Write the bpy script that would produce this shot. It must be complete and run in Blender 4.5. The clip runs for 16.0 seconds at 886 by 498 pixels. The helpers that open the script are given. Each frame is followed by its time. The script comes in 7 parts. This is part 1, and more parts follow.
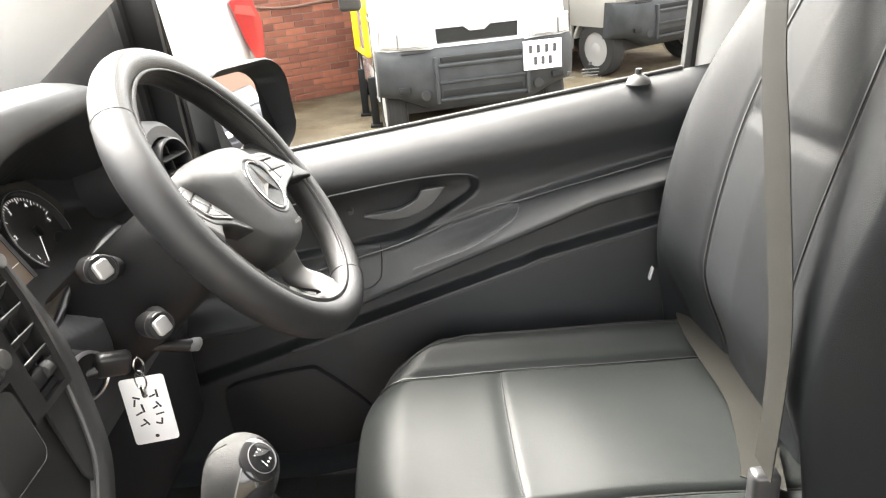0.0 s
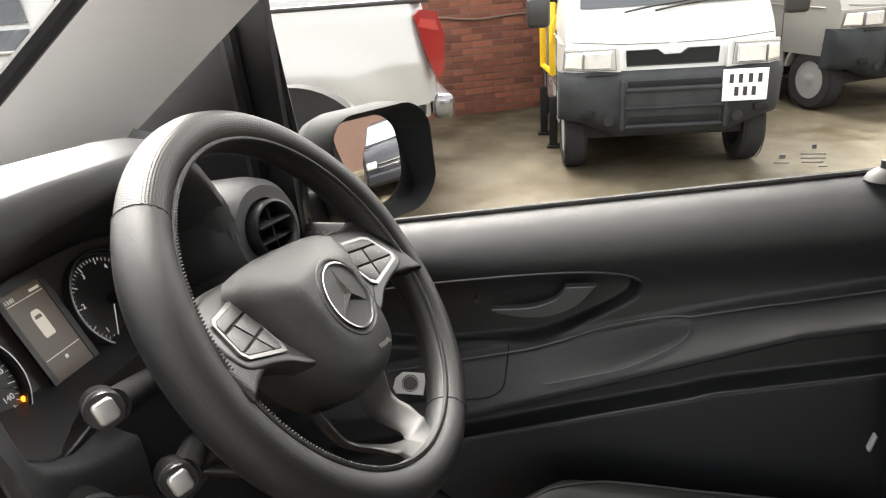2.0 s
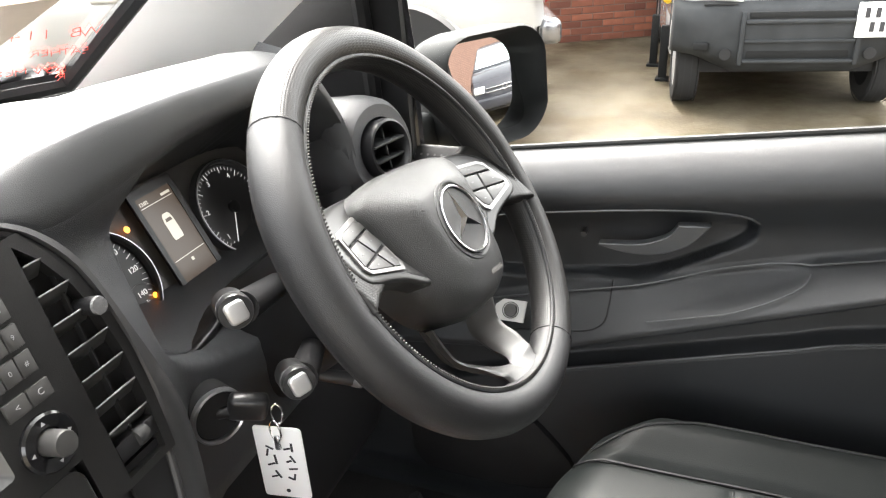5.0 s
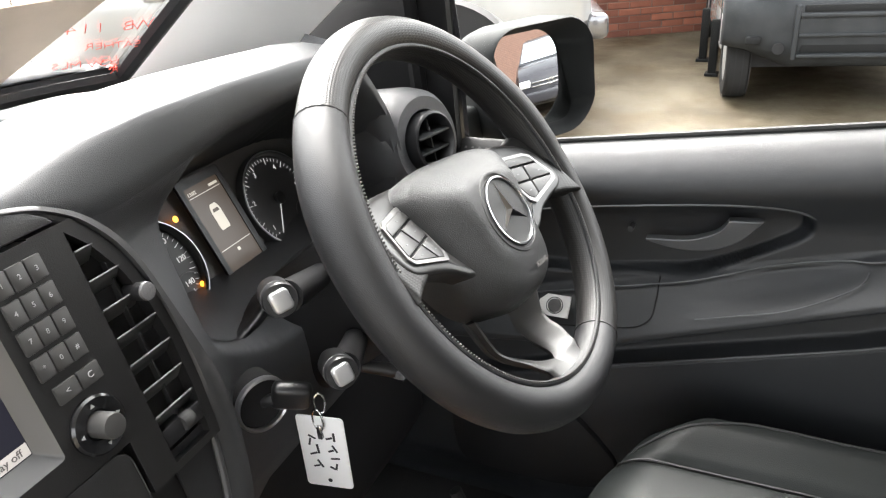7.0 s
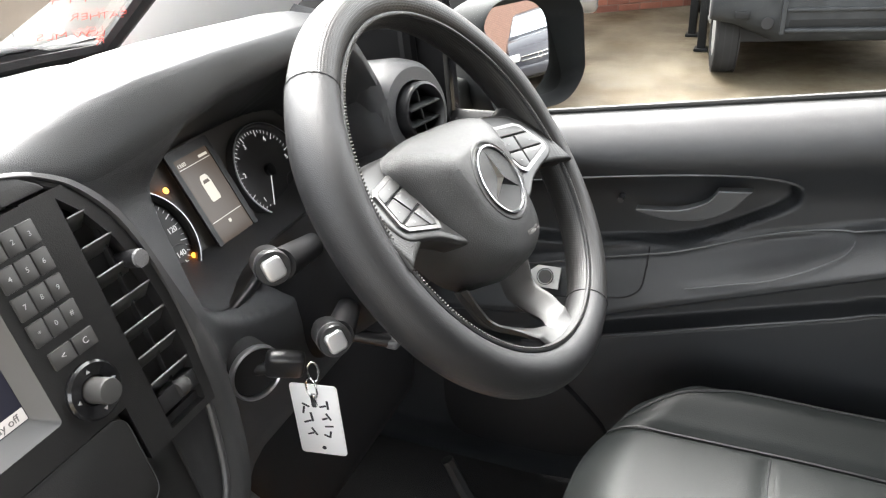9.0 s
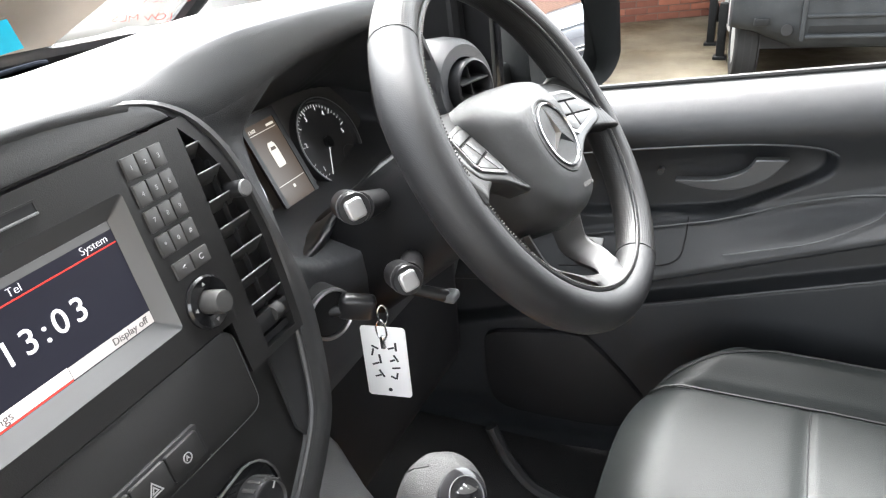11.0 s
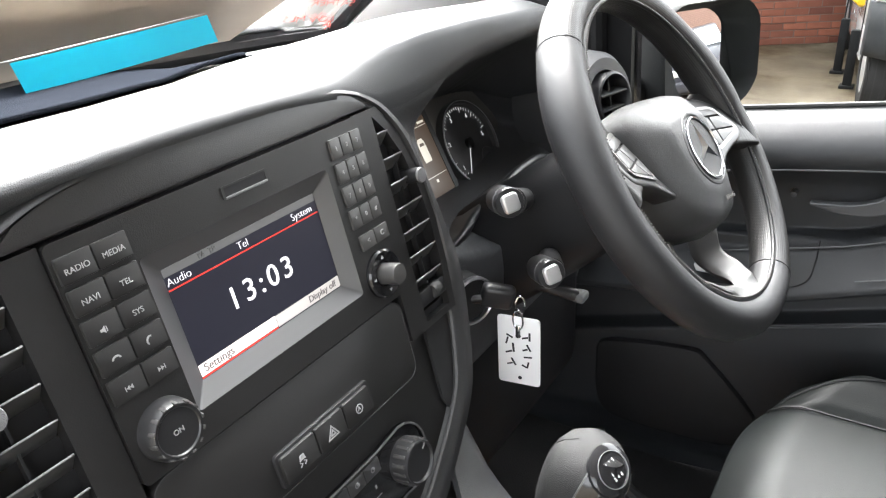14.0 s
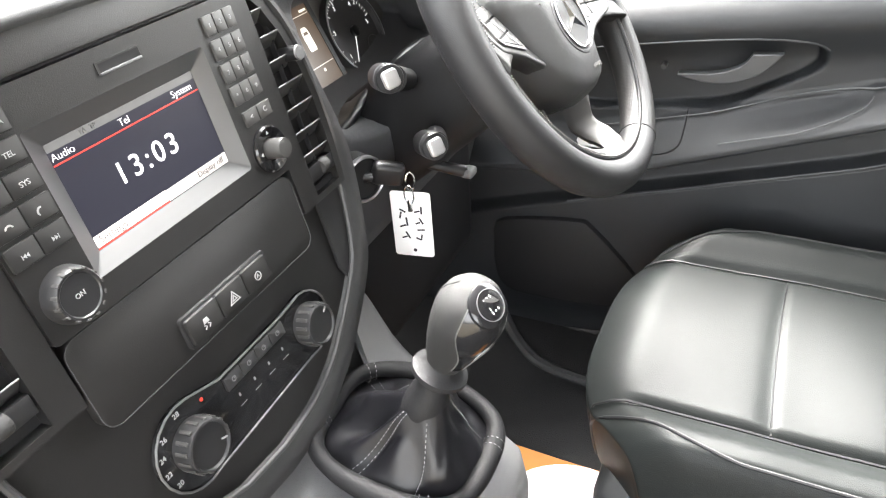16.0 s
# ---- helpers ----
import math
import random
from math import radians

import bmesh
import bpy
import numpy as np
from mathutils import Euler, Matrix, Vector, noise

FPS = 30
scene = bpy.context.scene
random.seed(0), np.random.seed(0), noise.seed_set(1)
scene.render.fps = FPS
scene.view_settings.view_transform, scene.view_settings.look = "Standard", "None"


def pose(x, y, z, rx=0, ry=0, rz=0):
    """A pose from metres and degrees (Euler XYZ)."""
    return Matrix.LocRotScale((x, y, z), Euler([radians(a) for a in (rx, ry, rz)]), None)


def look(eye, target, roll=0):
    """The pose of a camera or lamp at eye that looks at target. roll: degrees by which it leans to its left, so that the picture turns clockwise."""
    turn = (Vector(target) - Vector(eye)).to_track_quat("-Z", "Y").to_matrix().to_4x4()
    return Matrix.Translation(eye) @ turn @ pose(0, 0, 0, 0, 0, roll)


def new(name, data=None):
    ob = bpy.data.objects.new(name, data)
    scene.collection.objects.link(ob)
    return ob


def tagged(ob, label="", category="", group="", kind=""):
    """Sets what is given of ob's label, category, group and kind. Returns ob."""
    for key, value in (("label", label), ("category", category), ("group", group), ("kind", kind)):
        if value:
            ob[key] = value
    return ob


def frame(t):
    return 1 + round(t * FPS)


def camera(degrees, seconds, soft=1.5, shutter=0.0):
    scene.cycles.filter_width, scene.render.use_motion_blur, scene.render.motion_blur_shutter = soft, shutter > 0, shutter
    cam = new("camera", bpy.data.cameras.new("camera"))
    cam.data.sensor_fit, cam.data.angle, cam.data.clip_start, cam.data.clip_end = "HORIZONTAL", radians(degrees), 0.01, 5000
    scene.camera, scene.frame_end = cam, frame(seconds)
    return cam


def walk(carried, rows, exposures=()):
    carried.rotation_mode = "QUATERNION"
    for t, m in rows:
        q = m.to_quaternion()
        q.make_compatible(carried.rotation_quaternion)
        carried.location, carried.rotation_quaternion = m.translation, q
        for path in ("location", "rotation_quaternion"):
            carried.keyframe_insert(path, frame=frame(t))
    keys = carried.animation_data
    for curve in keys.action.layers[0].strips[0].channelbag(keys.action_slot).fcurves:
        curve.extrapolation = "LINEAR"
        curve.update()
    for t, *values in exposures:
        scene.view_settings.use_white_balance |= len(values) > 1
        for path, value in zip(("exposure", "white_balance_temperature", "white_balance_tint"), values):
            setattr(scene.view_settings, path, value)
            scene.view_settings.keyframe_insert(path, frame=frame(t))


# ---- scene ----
cam = camera(62.24, 16.0, soft=1.2)
ROWS = [
    (0.0, -0.0224, 0.0217, 1.4856, 66.67, 4.68, -1.97),
    (0.5, -0.0277, 0.1702, 1.4919, 66.86, 4.11, 3.68),
    (1.0, -0.0202, 0.2550, 1.5052, 67.22, 4.11, 7.78),
    (1.5, 0.0059, 0.2892, 1.5057, 68.27, 3.25, 9.84),
    (2.0, 0.0107, 0.2862, 1.5094, 68.38, 3.63, 12.71),
    (2.5, 0.0044, 0.2962, 1.5119, 68.32, 3.49, 14.00),
    (3.0, -0.0012, 0.2949, 1.5138, 68.07, 3.68, 16.54),
    (3.5, -0.0196, 0.3022, 1.5014, 66.59, 2.80, 18.52),
    (4.0, -0.0224, 0.2965, 1.4996, 64.21, 1.89, 18.81),
    (4.5, -0.0139, 0.2853, 1.5049, 63.42, 1.98, 19.22),
    (5.0, -0.0134, 0.2783, 1.5088, 63.24, 3.01, 20.57),
    (5.2, -0.0132, 0.2778, 1.5090, 63.22, 3.10, 21.22),
    (7.3, -0.0166, 0.2808, 1.5010, 63.00, 4.01, 23.88),
    (7.5, -0.0166, 0.2805, 1.5007, 62.07, 4.01, 23.52),
    (8.0, -0.0151, 0.2743, 1.5024, 61.38, 3.60, 23.43),
    (8.2, -0.0151, 0.2740, 1.5022, 60.98, 3.60, 23.40),
    (10.3, -0.0225, 0.268, 1.480, 62.72, 4.37, 22.3),
    (10.5, -0.0242, 0.2614, 1.4774, 62.84, 4.37, 22.80),
    (11.0, -0.0322, 0.1890, 1.4670, 62.64, 4.32, 23.97),
    (11.5, -0.0390, 0.1622, 1.4712, 63.47, 2.23, 25.95),
    (12.0, -0.0433, 0.1458, 1.4735, 63.18, 2.89, 29.80),
    (12.5, -0.0561, 0.1374, 1.4704, 63.22, 3.19, 32.10),
    (13.0, -0.0563, 0.1387, 1.4769, 63.32, 3.60, 33.50),
    (13.5, -0.0558, 0.1307, 1.4738, 64.22, 3.20, 33.69),
    (14.0, -0.0549, 0.1184, 1.4767, 64.08, 3.24, 32.38),
    (14.5, -0.0523, 0.1004, 1.4732, 62.48, 3.10, 29.99),
    (15.0, -0.0376, 0.0685, 1.4697, 60.60, 3.30, 28.52),
    (15.5, -0.0197, 0.0677, 1.4630, 58.07, 2.97, 25.74),
    (16.0, -0.0095, 0.0819, 1.4641, 56.63, 3.53, 24.44),
]
EXPOSURES = [(t, e, k, 10.0) for t, e, k in ((0.0, 4.5, 6950), (0.5, 3.9, 6950), (1.0, 3.4, 6950), (2.0, 3.2, 6950), (3.5, 3.15, 6950), (4.0, 3.58, 6900), (4.5, 3.95, 6800), (5.0, 4.05, 6750), (7.5, 3.80, 6620), (8.0, 3.93, 6600), (10.5, 4.1, 6500), (11.0, 4.25, 6400), (12.0, 4.18, 6400), (13.0, 4.12, 6400), (14.0, 4.06, 6450), (14.5, 4.14, 6500), (15.0, 4.6, 6600), (16.0, 4.88, 6650))]
walk(cam, [(r[0], pose(*r[1:])) for r in ROWS], EXPOSURES)

# ---- daylight: an overcast yard ----
world = bpy.data.worlds.new("overcast_sky")
scene.world = world
world.use_nodes = True
wn = world.node_tree
wn.nodes.clear()
sky = wn.nodes.new("ShaderNodeTexSky")
sky.sky_type, sky.sun_disc = "NISHITA", False
sky.sun_elevation, sky.sun_rotation = radians(48), radians(323)
sky.air_density, sky.dust_density, sky.ozone_density = 1.0, 6.0, 1.0
hsv = wn.nodes.new("ShaderNodeHueSaturation")
hsv.inputs["Saturation"].default_value = 0.15
wbg = wn.nodes.new("ShaderNodeBackground")
wbg.inputs["Strength"].default_value = 0.15
wout = wn.nodes.new("ShaderNodeOutputWorld")
wn.links.new(sky.outputs[0], hsv.inputs["Color"])
wn.links.new(hsv.outputs[0], wbg.inputs["Color"])
wn.links.new(wbg.outputs[0], wout.inputs["Surface"])
sun = new("sun", bpy.data.lights.new("sun", "SUN"))
sun.data.energy, sun.data.angle, sun.data.color = 1.4, radians(50), (1.0, 0.985, 0.97)
sun.matrix_world = look((-3.0, 4.0, 5.6), (0, 0, 0))

# ---- materials ----
def mat(name, color, rough=0.5, metal=0.0, grain=0.0, size=400.0, vary=0.15, stain=3.0, spec=0.5, coat=0.0):
    """A surface with fine relief (grain, at size per metre) and a slow change of tone and gloss."""
    m = bpy.data.materials.new(name)
    m.use_nodes = True
    n, l = m.node_tree.nodes, m.node_tree.links
    b = n["Principled BSDF"]
    b.inputs["Metallic"].default_value, b.inputs["Roughness"].default_value = metal, rough
    b.inputs["Specular IOR Level"].default_value, b.inputs["Coat Weight"].default_value = spec, coat
    tc = n.new("ShaderNodeTexCoord")
    slow = n.new("ShaderNodeTexNoise")
    slow.inputs["Scale"].default_value, slow.inputs["Detail"].default_value = stain, 6.0
    l.new(tc.outputs["Object"], slow.inputs["Vector"])
    ramp = n.new("ShaderNodeMix")
    ramp.data_type = "RGBA"
    ramp.inputs["A"].default_value = (*[c * (1 - vary) for c in color], 1)
    ramp.inputs["B"].default_value = (*[min(1, c * (1 + vary)) for c in color], 1)
    l.new(slow.outputs["Fac"], ramp.inputs["Factor"])
    l.new(ramp.outputs["Result"], b.inputs["Base Color"])
    rr = n.new("ShaderNodeMapRange")
    rr.inputs["To Min"].default_value, rr.inputs["To Max"].default_value = max(0.02, rough - 0.07), min(1, rough + 0.07)
    l.new(slow.outputs["Fac"], rr.inputs["Value"])
    l.new(rr.outputs["Result"], b.inputs["Roughness"])
    if grain:
        fine = n.new("ShaderNodeTexNoise")
        fine.inputs["Scale"].default_value, fine.inputs["Detail"].default_value = size, 3.0
        l.new(tc.outputs["Object"], fine.inputs["Vector"])
        bump = n.new("ShaderNodeBump")
        bump.inputs["Strength"].default_value, bump.inputs["Distance"].default_value = grain, 0.002
        l.new(fine.outputs["Fac"], bump.inputs["Height"])
        l.new(bump.outputs["Normal"], b.inputs["Normal"])
    return m


def leather(name, color, rough, size, depth, spec=0.5, loose=1.0):
    """Cells of hide grain over soft waves."""
    m = mat(name, color, rough, 0, 0, vary=0.12, stain=6, spec=spec)
    n, l = m.node_tree.nodes, m.node_tree.links
    tc = n.new("ShaderNodeTexCoord")
    v = n.new("ShaderNodeTexVoronoi")
    v.inputs["Scale"].default_value = size
    v.feature = "DISTANCE_TO_EDGE"
    v.inputs["Randomness"].default_value = loose
    w = n.new("ShaderNodeTexNoise")
    w.inputs["Scale"].default_value, w.inputs["Detail"].default_value = 28, 4
    add = n.new("ShaderNodeMath")
    add.operation = "MULTIPLY_ADD"
    add.inputs[1].default_value = 1.6
    bump = n.new("ShaderNodeBump")
    bump.inputs["Strength"].default_value, bump.inputs["Distance"].default_value = depth, 0.002
    l.new(tc.outputs["Object"], v.inputs["Vector"])
    l.new(tc.outputs["Object"], w.inputs["Vector"])
    l.new(w.outputs["Fac"], add.inputs[0])
    l.new(v.outputs["Distance"], add.inputs[2])
    l.new(add.outputs[0], bump.inputs["Height"])
    l.new(bump.outputs["Normal"], n["Principled BSDF"].inputs["Normal"])
    return m


def glow(name, color, strength):
    m = mat(name, color, 0.3, vary=0.02)
    b = m.node_tree.nodes["Principled BSDF"]
    b.inputs["Emission Color"].default_value, b.inputs["Emission Strength"].default_value = (*color, 1), strength
    return m


def clear(name, tint, rough=0.0):
    m = bpy.data.materials.new(name)
    m.use_nodes = True
    n, l = m.node_tree.nodes, m.node_tree.links
    n.clear()
    tr, gl, mix, fr, out = (n.new("ShaderNode" + k) for k in ("BsdfTransparent", "BsdfGlossy", "MixShader", "Fresnel", "OutputMaterial"))
    tr.inputs["Color"].default_value = (*tint, 1)
    gl.inputs["Roughness"].default_value = rough
    fr.inputs["IOR"].default_value = 1.12
    l.new(fr.outputs[0], mix.inputs[0])
    l.new(tr.outputs[0], mix.inputs[1])
    l.new(gl.outputs[0], mix.inputs[2])
    l.new(mix.outputs[0], out.inputs["Surface"])
    return m


M_PAD = leather("soft dash skin", (0.052, 0.0535, 0.056), 0.50, 800, 0.24)
M_COWL = leather("grained cowl skin", (0.062, 0.063, 0.066), 0.48, 850, 0.32)
M_BLACK = mat("deep black plastic", (0.012, 0.012, 0.013), 0.55, 0, 0.2, 600, spec=0.26)
M_TRAY = mat("navy black tray shade", (0.011, 0.0125, 0.016), 0.95, 0, 0.6, 700, spec=0.0)
M_SAIL = mat("matt black trim", (0.006, 0.006, 0.0065), 0.7, 0, 0.2, 600, spec=0.2)
M_PLASTIC = mat("black grained plastic", (0.020, 0.021, 0.022), 0.55, 0, 0.35, 900, spec=0.35)
M_SATIN = mat("satin black plastic", (0.017, 0.017, 0.018), 0.36, 0, 0.05, 600)
M_STACK = mat("matt charcoal panel", (0.0125, 0.0121, 0.0121), 0.40, 0, 0.12, 1200, spec=0.62)
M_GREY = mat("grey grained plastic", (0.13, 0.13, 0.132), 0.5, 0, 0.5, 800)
M_PALE = mat("pale grey trim", (0.76, 0.76, 0.75), 0.7, 0, 0.25, 900, vary=0.05)
M_GLOSS = mat("gloss black", (0.012, 0.012, 0.013), 0.12)
M_RUBBER = mat("rubber", (0.02, 0.02, 0.02), 0.75, 0, 0.3, 300)
M_DARK = mat("dark cavity", (0.009, 0.009, 0.010), 0.8)
M_CHROME = mat("bright metal", (0.75, 0.75, 0.76), 0.18, 1.0)
M_SILVER = mat("silver paint trim", (0.45, 0.45, 0.46), 0.32, 0.85)
M_RIM = leather("wheel rim skin", (0.016, 0.016, 0.017), 0.47, 1000, 0.25, spec=0.42)
M_GRIP = mat("perforated rim skin", (0.014, 0.0135, 0.013), 0.44, vary=0.12, stain=6, spec=0.38)
M_HUB = leather("airbag cover", (0.022, 0.022, 0.022), 0.43, 900, 0.4)
M_SEAT = leather("black hide", (0.0092, 0.0108, 0.0106), 0.46, 600, 0.18, spec=0.175)
# Seat hide again, darkened and dulled to put the backrest's shade into its colour.
M_SEATB = leather("shaded black backrest hide", (0.0075, 0.0083, 0.0092), 0.54, 700, 0.25, spec=0.13)
M_STITCH = mat("grey thread", (0.20, 0.20, 0.21), 0.8)
M_BELT = mat("seat belt webbing", (0.0125, 0.0120, 0.0100), 0.8, 0, 0.5, 1500, spec=0.15)
M_TRIM = leather("door trim skin", (0.0150, 0.0166, 0.0187), 0.41, 900, 0.3, spec=0.5)
M_CARPET = mat("black carpet", (0.012, 0.012, 0.013), 0.95, 0, 1.0, 500)
M_LEGEND = mat("worn grey print", (0.32, 0.32, 0.32), 0.6, vary=0.02)
M_WHITE = mat("white print", (0.8, 0.8, 0.8), 0.6, vary=0.02)
M_TAG = mat("white tag plastic", (0.82, 0.82, 0.82), 0.4, vary=0.03)
M_INK = mat("black ink", (0.02, 0.02, 0.025), 0.6)
M_RED = mat("red print", (0.65, 0.05, 0.03), 0.5)
M_BLUE = mat("cyan card", (0.0, 0.50, 0.66), 0.45, vary=0.05)
M_ORANGE = mat("orange paper", (0.55, 0.19, 0.02), 0.6, vary=0.25, stain=14)
M_TAN = mat("tan printed paper", (0.46, 0.37, 0.28), 0.5, vary=0.45, stain=7)
M_PAPER = mat("white paper", (0.85, 0.85, 0.84), 0.6, vary=0.03)
M_GLASS = clear("window glass", (0.93, 0.95, 0.94))
M_BODYW = mat("white van paint", (0.50, 0.50, 0.49), 0.25, coat=0.6, vary=0.03)
M_BODYS = mat("silver white paint", (0.36, 0.36, 0.355), 0.34, 0.15, coat=0.35, vary=0.03)
M_BODYG = mat("grey van paint", (0.30, 0.29, 0.27), 0.35, 0.3, coat=0.4)
M_BODYK = mat("black car paint", (0.02, 0.02, 0.024), 0.15, coat=0.2, spec=0.3)
M_BUMPER = mat("weathered grey bumper plastic", (0.026, 0.028, 0.030), 0.7, 0, 0.4, 200, vary=0.7, stain=6, spec=0.2)
M_LAMP = mat("headlamp reflector", (0.62, 0.62, 0.61), 0.2, 0.3, vary=0.2, stain=30)
M_TAIL = mat("red lamp lens", (0.20, 0.008, 0.007), 0.15, coat=0.5)
M_YELLOW = mat("yellow machine paint", (0.80, 0.50, 0.02), 0.4, vary=0.2)
M_TYRE = mat("tyre rubber", (0.022, 0.022, 0.022), 0.85, 0, 0.5, 120, vary=0.3, spec=0.2)
M_WHEEL = mat("wheel cover", (0.40, 0.40, 0.40), 0.4, 0.5)
M_MIRROR = mat("mirror", (0.52, 0.53, 0.53), 0.02, 1.0, vary=0.0)
for link in list(M_MIRROR.node_tree.links):
    if link.to_socket.name == "Roughness" and link.to_node.name == "Principled BSDF":
        M_MIRROR.node_tree.links.remove(link)
M_MIRROR.node_tree.nodes["Principled BSDF"].inputs["Roughness"].default_value = 0.0
M_DGLASS = mat("dark car glass", (0.02, 0.025, 0.03), 0.05, coat=0.5)
M_MORTAR = mat("mortar", (0.155, 0.098, 0.078), 0.9, 0, 0.6, 60)


# ---- mesh tools ----
def smooth(bm, angle=40):
    for f in bm.faces:
        f.smooth = True
    for e in bm.edges:
        e.smooth = not (len(e.link_faces) == 2 and e.calc_face_angle(0) > radians(angle))
    return bm


def add_part(name, data, material, parent=None, label=""):
    ob = new(name, data)
    data.materials.append(material)
    if parent is not None:
        ob.parent = parent
    if label:
        ob["label"] = label
    return ob


def part(name, bm, material, parent=None, label="", angle=40, m=None):
    """Links a bmesh as one mesh object under a thing or a part."""
    if m is not None:
        bm.transform(m)
    bmesh.ops.recalc_face_normals(bm, faces=bm.faces)
    smooth(bm, angle)
    me = bpy.data.meshes.new(name)
    bm.to_mesh(me)
    bm.free()
    return add_part(name, me, material, parent, label)


def thing(name, label, category, group="", kind=""):
    return tagged(new(name), label, category, group, kind)


def merge(*bms):
    out = bms[0]
    for b in bms[1:]:
        me = bpy.data.meshes.new("tmp")
        b.to_mesh(me)
        b.free()
        out.from_mesh(me)
        bpy.data.meshes.remove(me)
    return out


def box(c, s, bev=0.0, seg=2, m=None):
    bm = bmesh.new()
    bmesh.ops.create_cube(bm, size=1)
    bmesh.ops.scale(bm, vec=s, verts=bm.verts)
    if bev:
        bmesh.ops.bevel(bm, geom=bm.edges[:], offset=bev, segments=seg, affect="EDGES", profile=0.5)
    bmesh.ops.translate(bm, vec=c, verts=bm.verts)
    if m is not None:
        bm.transform(m)
    return bm


def loft(rings, closed=True, caps=True, loop=False):
    """Skin over rings of equally many points."""
    bm = bmesh.new()
    vs = [[bm.verts.new(p) for p in r] for r in rings]
    k = len(rings[0])
    pairs = list(zip(vs, vs[1:])) + ([(vs[-1], vs[0])] if loop else [])
    for a, b in pairs:
        for i in range(k if closed else k - 1):
            j = (i + 1) % k
            bm.faces.new((a[i], a[j], b[j], b[i]))
    if caps and closed and not loop:
        bm.faces.new(vs[0][::-1])
        bm.faces.new(vs[-1])
    return bm


def grid(f, nu, nv, thick=0.0):
    bm = bmesh.new()
    vs = [[bm.verts.new(f(i / nu, j / nv)) for j in range(nv + 1)] for i in range(nu + 1)]
    for i in range(nu):
        for j in range(nv):
            bm.faces.new((vs[i][j], vs[i + 1][j], vs[i + 1][j + 1], vs[i][j + 1]))
    if thick:
        bmesh.ops.recalc_face_normals(bm, faces=bm.faces)
        bmesh.ops.solidify(bm, geom=bm.faces[:], thickness=thick)
    return bm


def prism(poly, depth, bev=0.0, seg=2, m=None):
    """A flat outline (x, y) raised from z 0 to depth."""
    bm = bmesh.new()
    f = bm.faces.new([bm.verts.new((x, y, 0)) for x, y in poly])
    r = bmesh.ops.extrude_face_region(bm, geom=[f])
    top = [v for v in r["geom"] if isinstance(v, bmesh.types.BMVert)]
    bmesh.ops.translate(bm, vec=(0, 0, depth), verts=top)
    if bev:
        es = [e for e in bm.edges if all(v in top for v in e.verts)]
        bmesh.ops.bevel(bm, geom=es, offset=bev, segments=seg, affect="EDGES", profile=0.5)
    if m is not None:
        bm.transform(m)
    return bm


def rrect(x0, y0, x1, y1, r, n=5):
    pts = []
    for cx, cy, a in ((x1 - r, y1 - r, 0), (x0 + r, y1 - r, 90), (x0 + r, y0 + r, 180), (x1 - r, y0 + r, 270)):
        pts += [(cx + r * math.cos(radians(a + 90 * k / n)), cy + r * math.sin(radians(a + 90 * k / n))) for k in range(n + 1)]
    return pts


def ring_frame(outer, inner, depth, m=None):
    """A flat frame between two outlines of equally many points, raised to depth."""
    rings = [[(x, y, 0) for x, y in outer], [(x, y, depth) for x, y in outer], [(x, y, depth) for x, y in inner], [(x, y, 0) for x, y in inner]]
    bm = loft(rings, loop=True)
    if m is not None:
        bm.transform(m)
    return bm


def along(p0, p1):
    """A pose at p0 whose z points to p1."""
    d = Vector(p1) - Vector(p0)
    return Matrix.Translation(p0) @ d.to_track_quat("Z", "Y").to_matrix().to_4x4()


def lathe(profile, seg=28, m=None, ring=False):
    """Turns (radius, height) about z; ring: an open hoop, with no end faces."""
    rings = [[(r * math.cos(2 * math.pi * k / seg), r * math.sin(2 * math.pi * k / seg), h) for k in range(seg)] for r, h in profile]
    bm = loft(rings, loop=ring)
    if m is not None:
        bm.transform(m)
    return bm


def rod(p0, p1, r0, r1=None, seg=16):
    r1 = r0 if r1 is None else r1
    return lathe([(r0, 0), (r1, (Vector(p1) - Vector(p0)).length)], seg, along(p0, p1))


def tube(pts, r, seg=10, closed=False):
    """A round tube through points; r a number or one for each."""
    pts = [Vector(p) for p in pts]
    k = len(pts)
    rings, up = [], None
    for i, p in enumerate(pts):
        a, b = (pts[(i - 1) % k], pts[(i + 1) % k]) if closed else (pts[max(0, i - 1)], pts[min(k - 1, i + 1)])
        t = (b - a).normalized()
        if up is None:
            up = t.orthogonal().normalized()
        up = (up - t * up.dot(t)).normalized()
        s = t.cross(up)
        ri = r[i] if isinstance(r, (list, tuple)) else r
        rings.append([p + ri * (math.cos(2 * math.pi * j / seg) * up + math.sin(2 * math.pi * j / seg) * s) for j in range(seg)])
    return loft(rings, loop=closed)


def curve(pts, n=8):
    """Points on a smooth line through pts."""
    pts = [Vector(p) for p in pts]
    out = []
    for i in range(len(pts) - 1):
        p0, p1, p2, p3 = pts[max(0, i - 1)], pts[i], pts[i + 1], pts[min(len(pts) - 1, i + 2)]
        for k in range(n):
            t = k / n
            out.append(0.5 * ((2 * p1) + (p2 - p0) * t + (2 * p0 - 5 * p1 + 4 * p2 - p3) * t * t + (3 * p1 - p0 - 3 * p2 + p3) * t ** 3))
    return out + [pts[-1]]


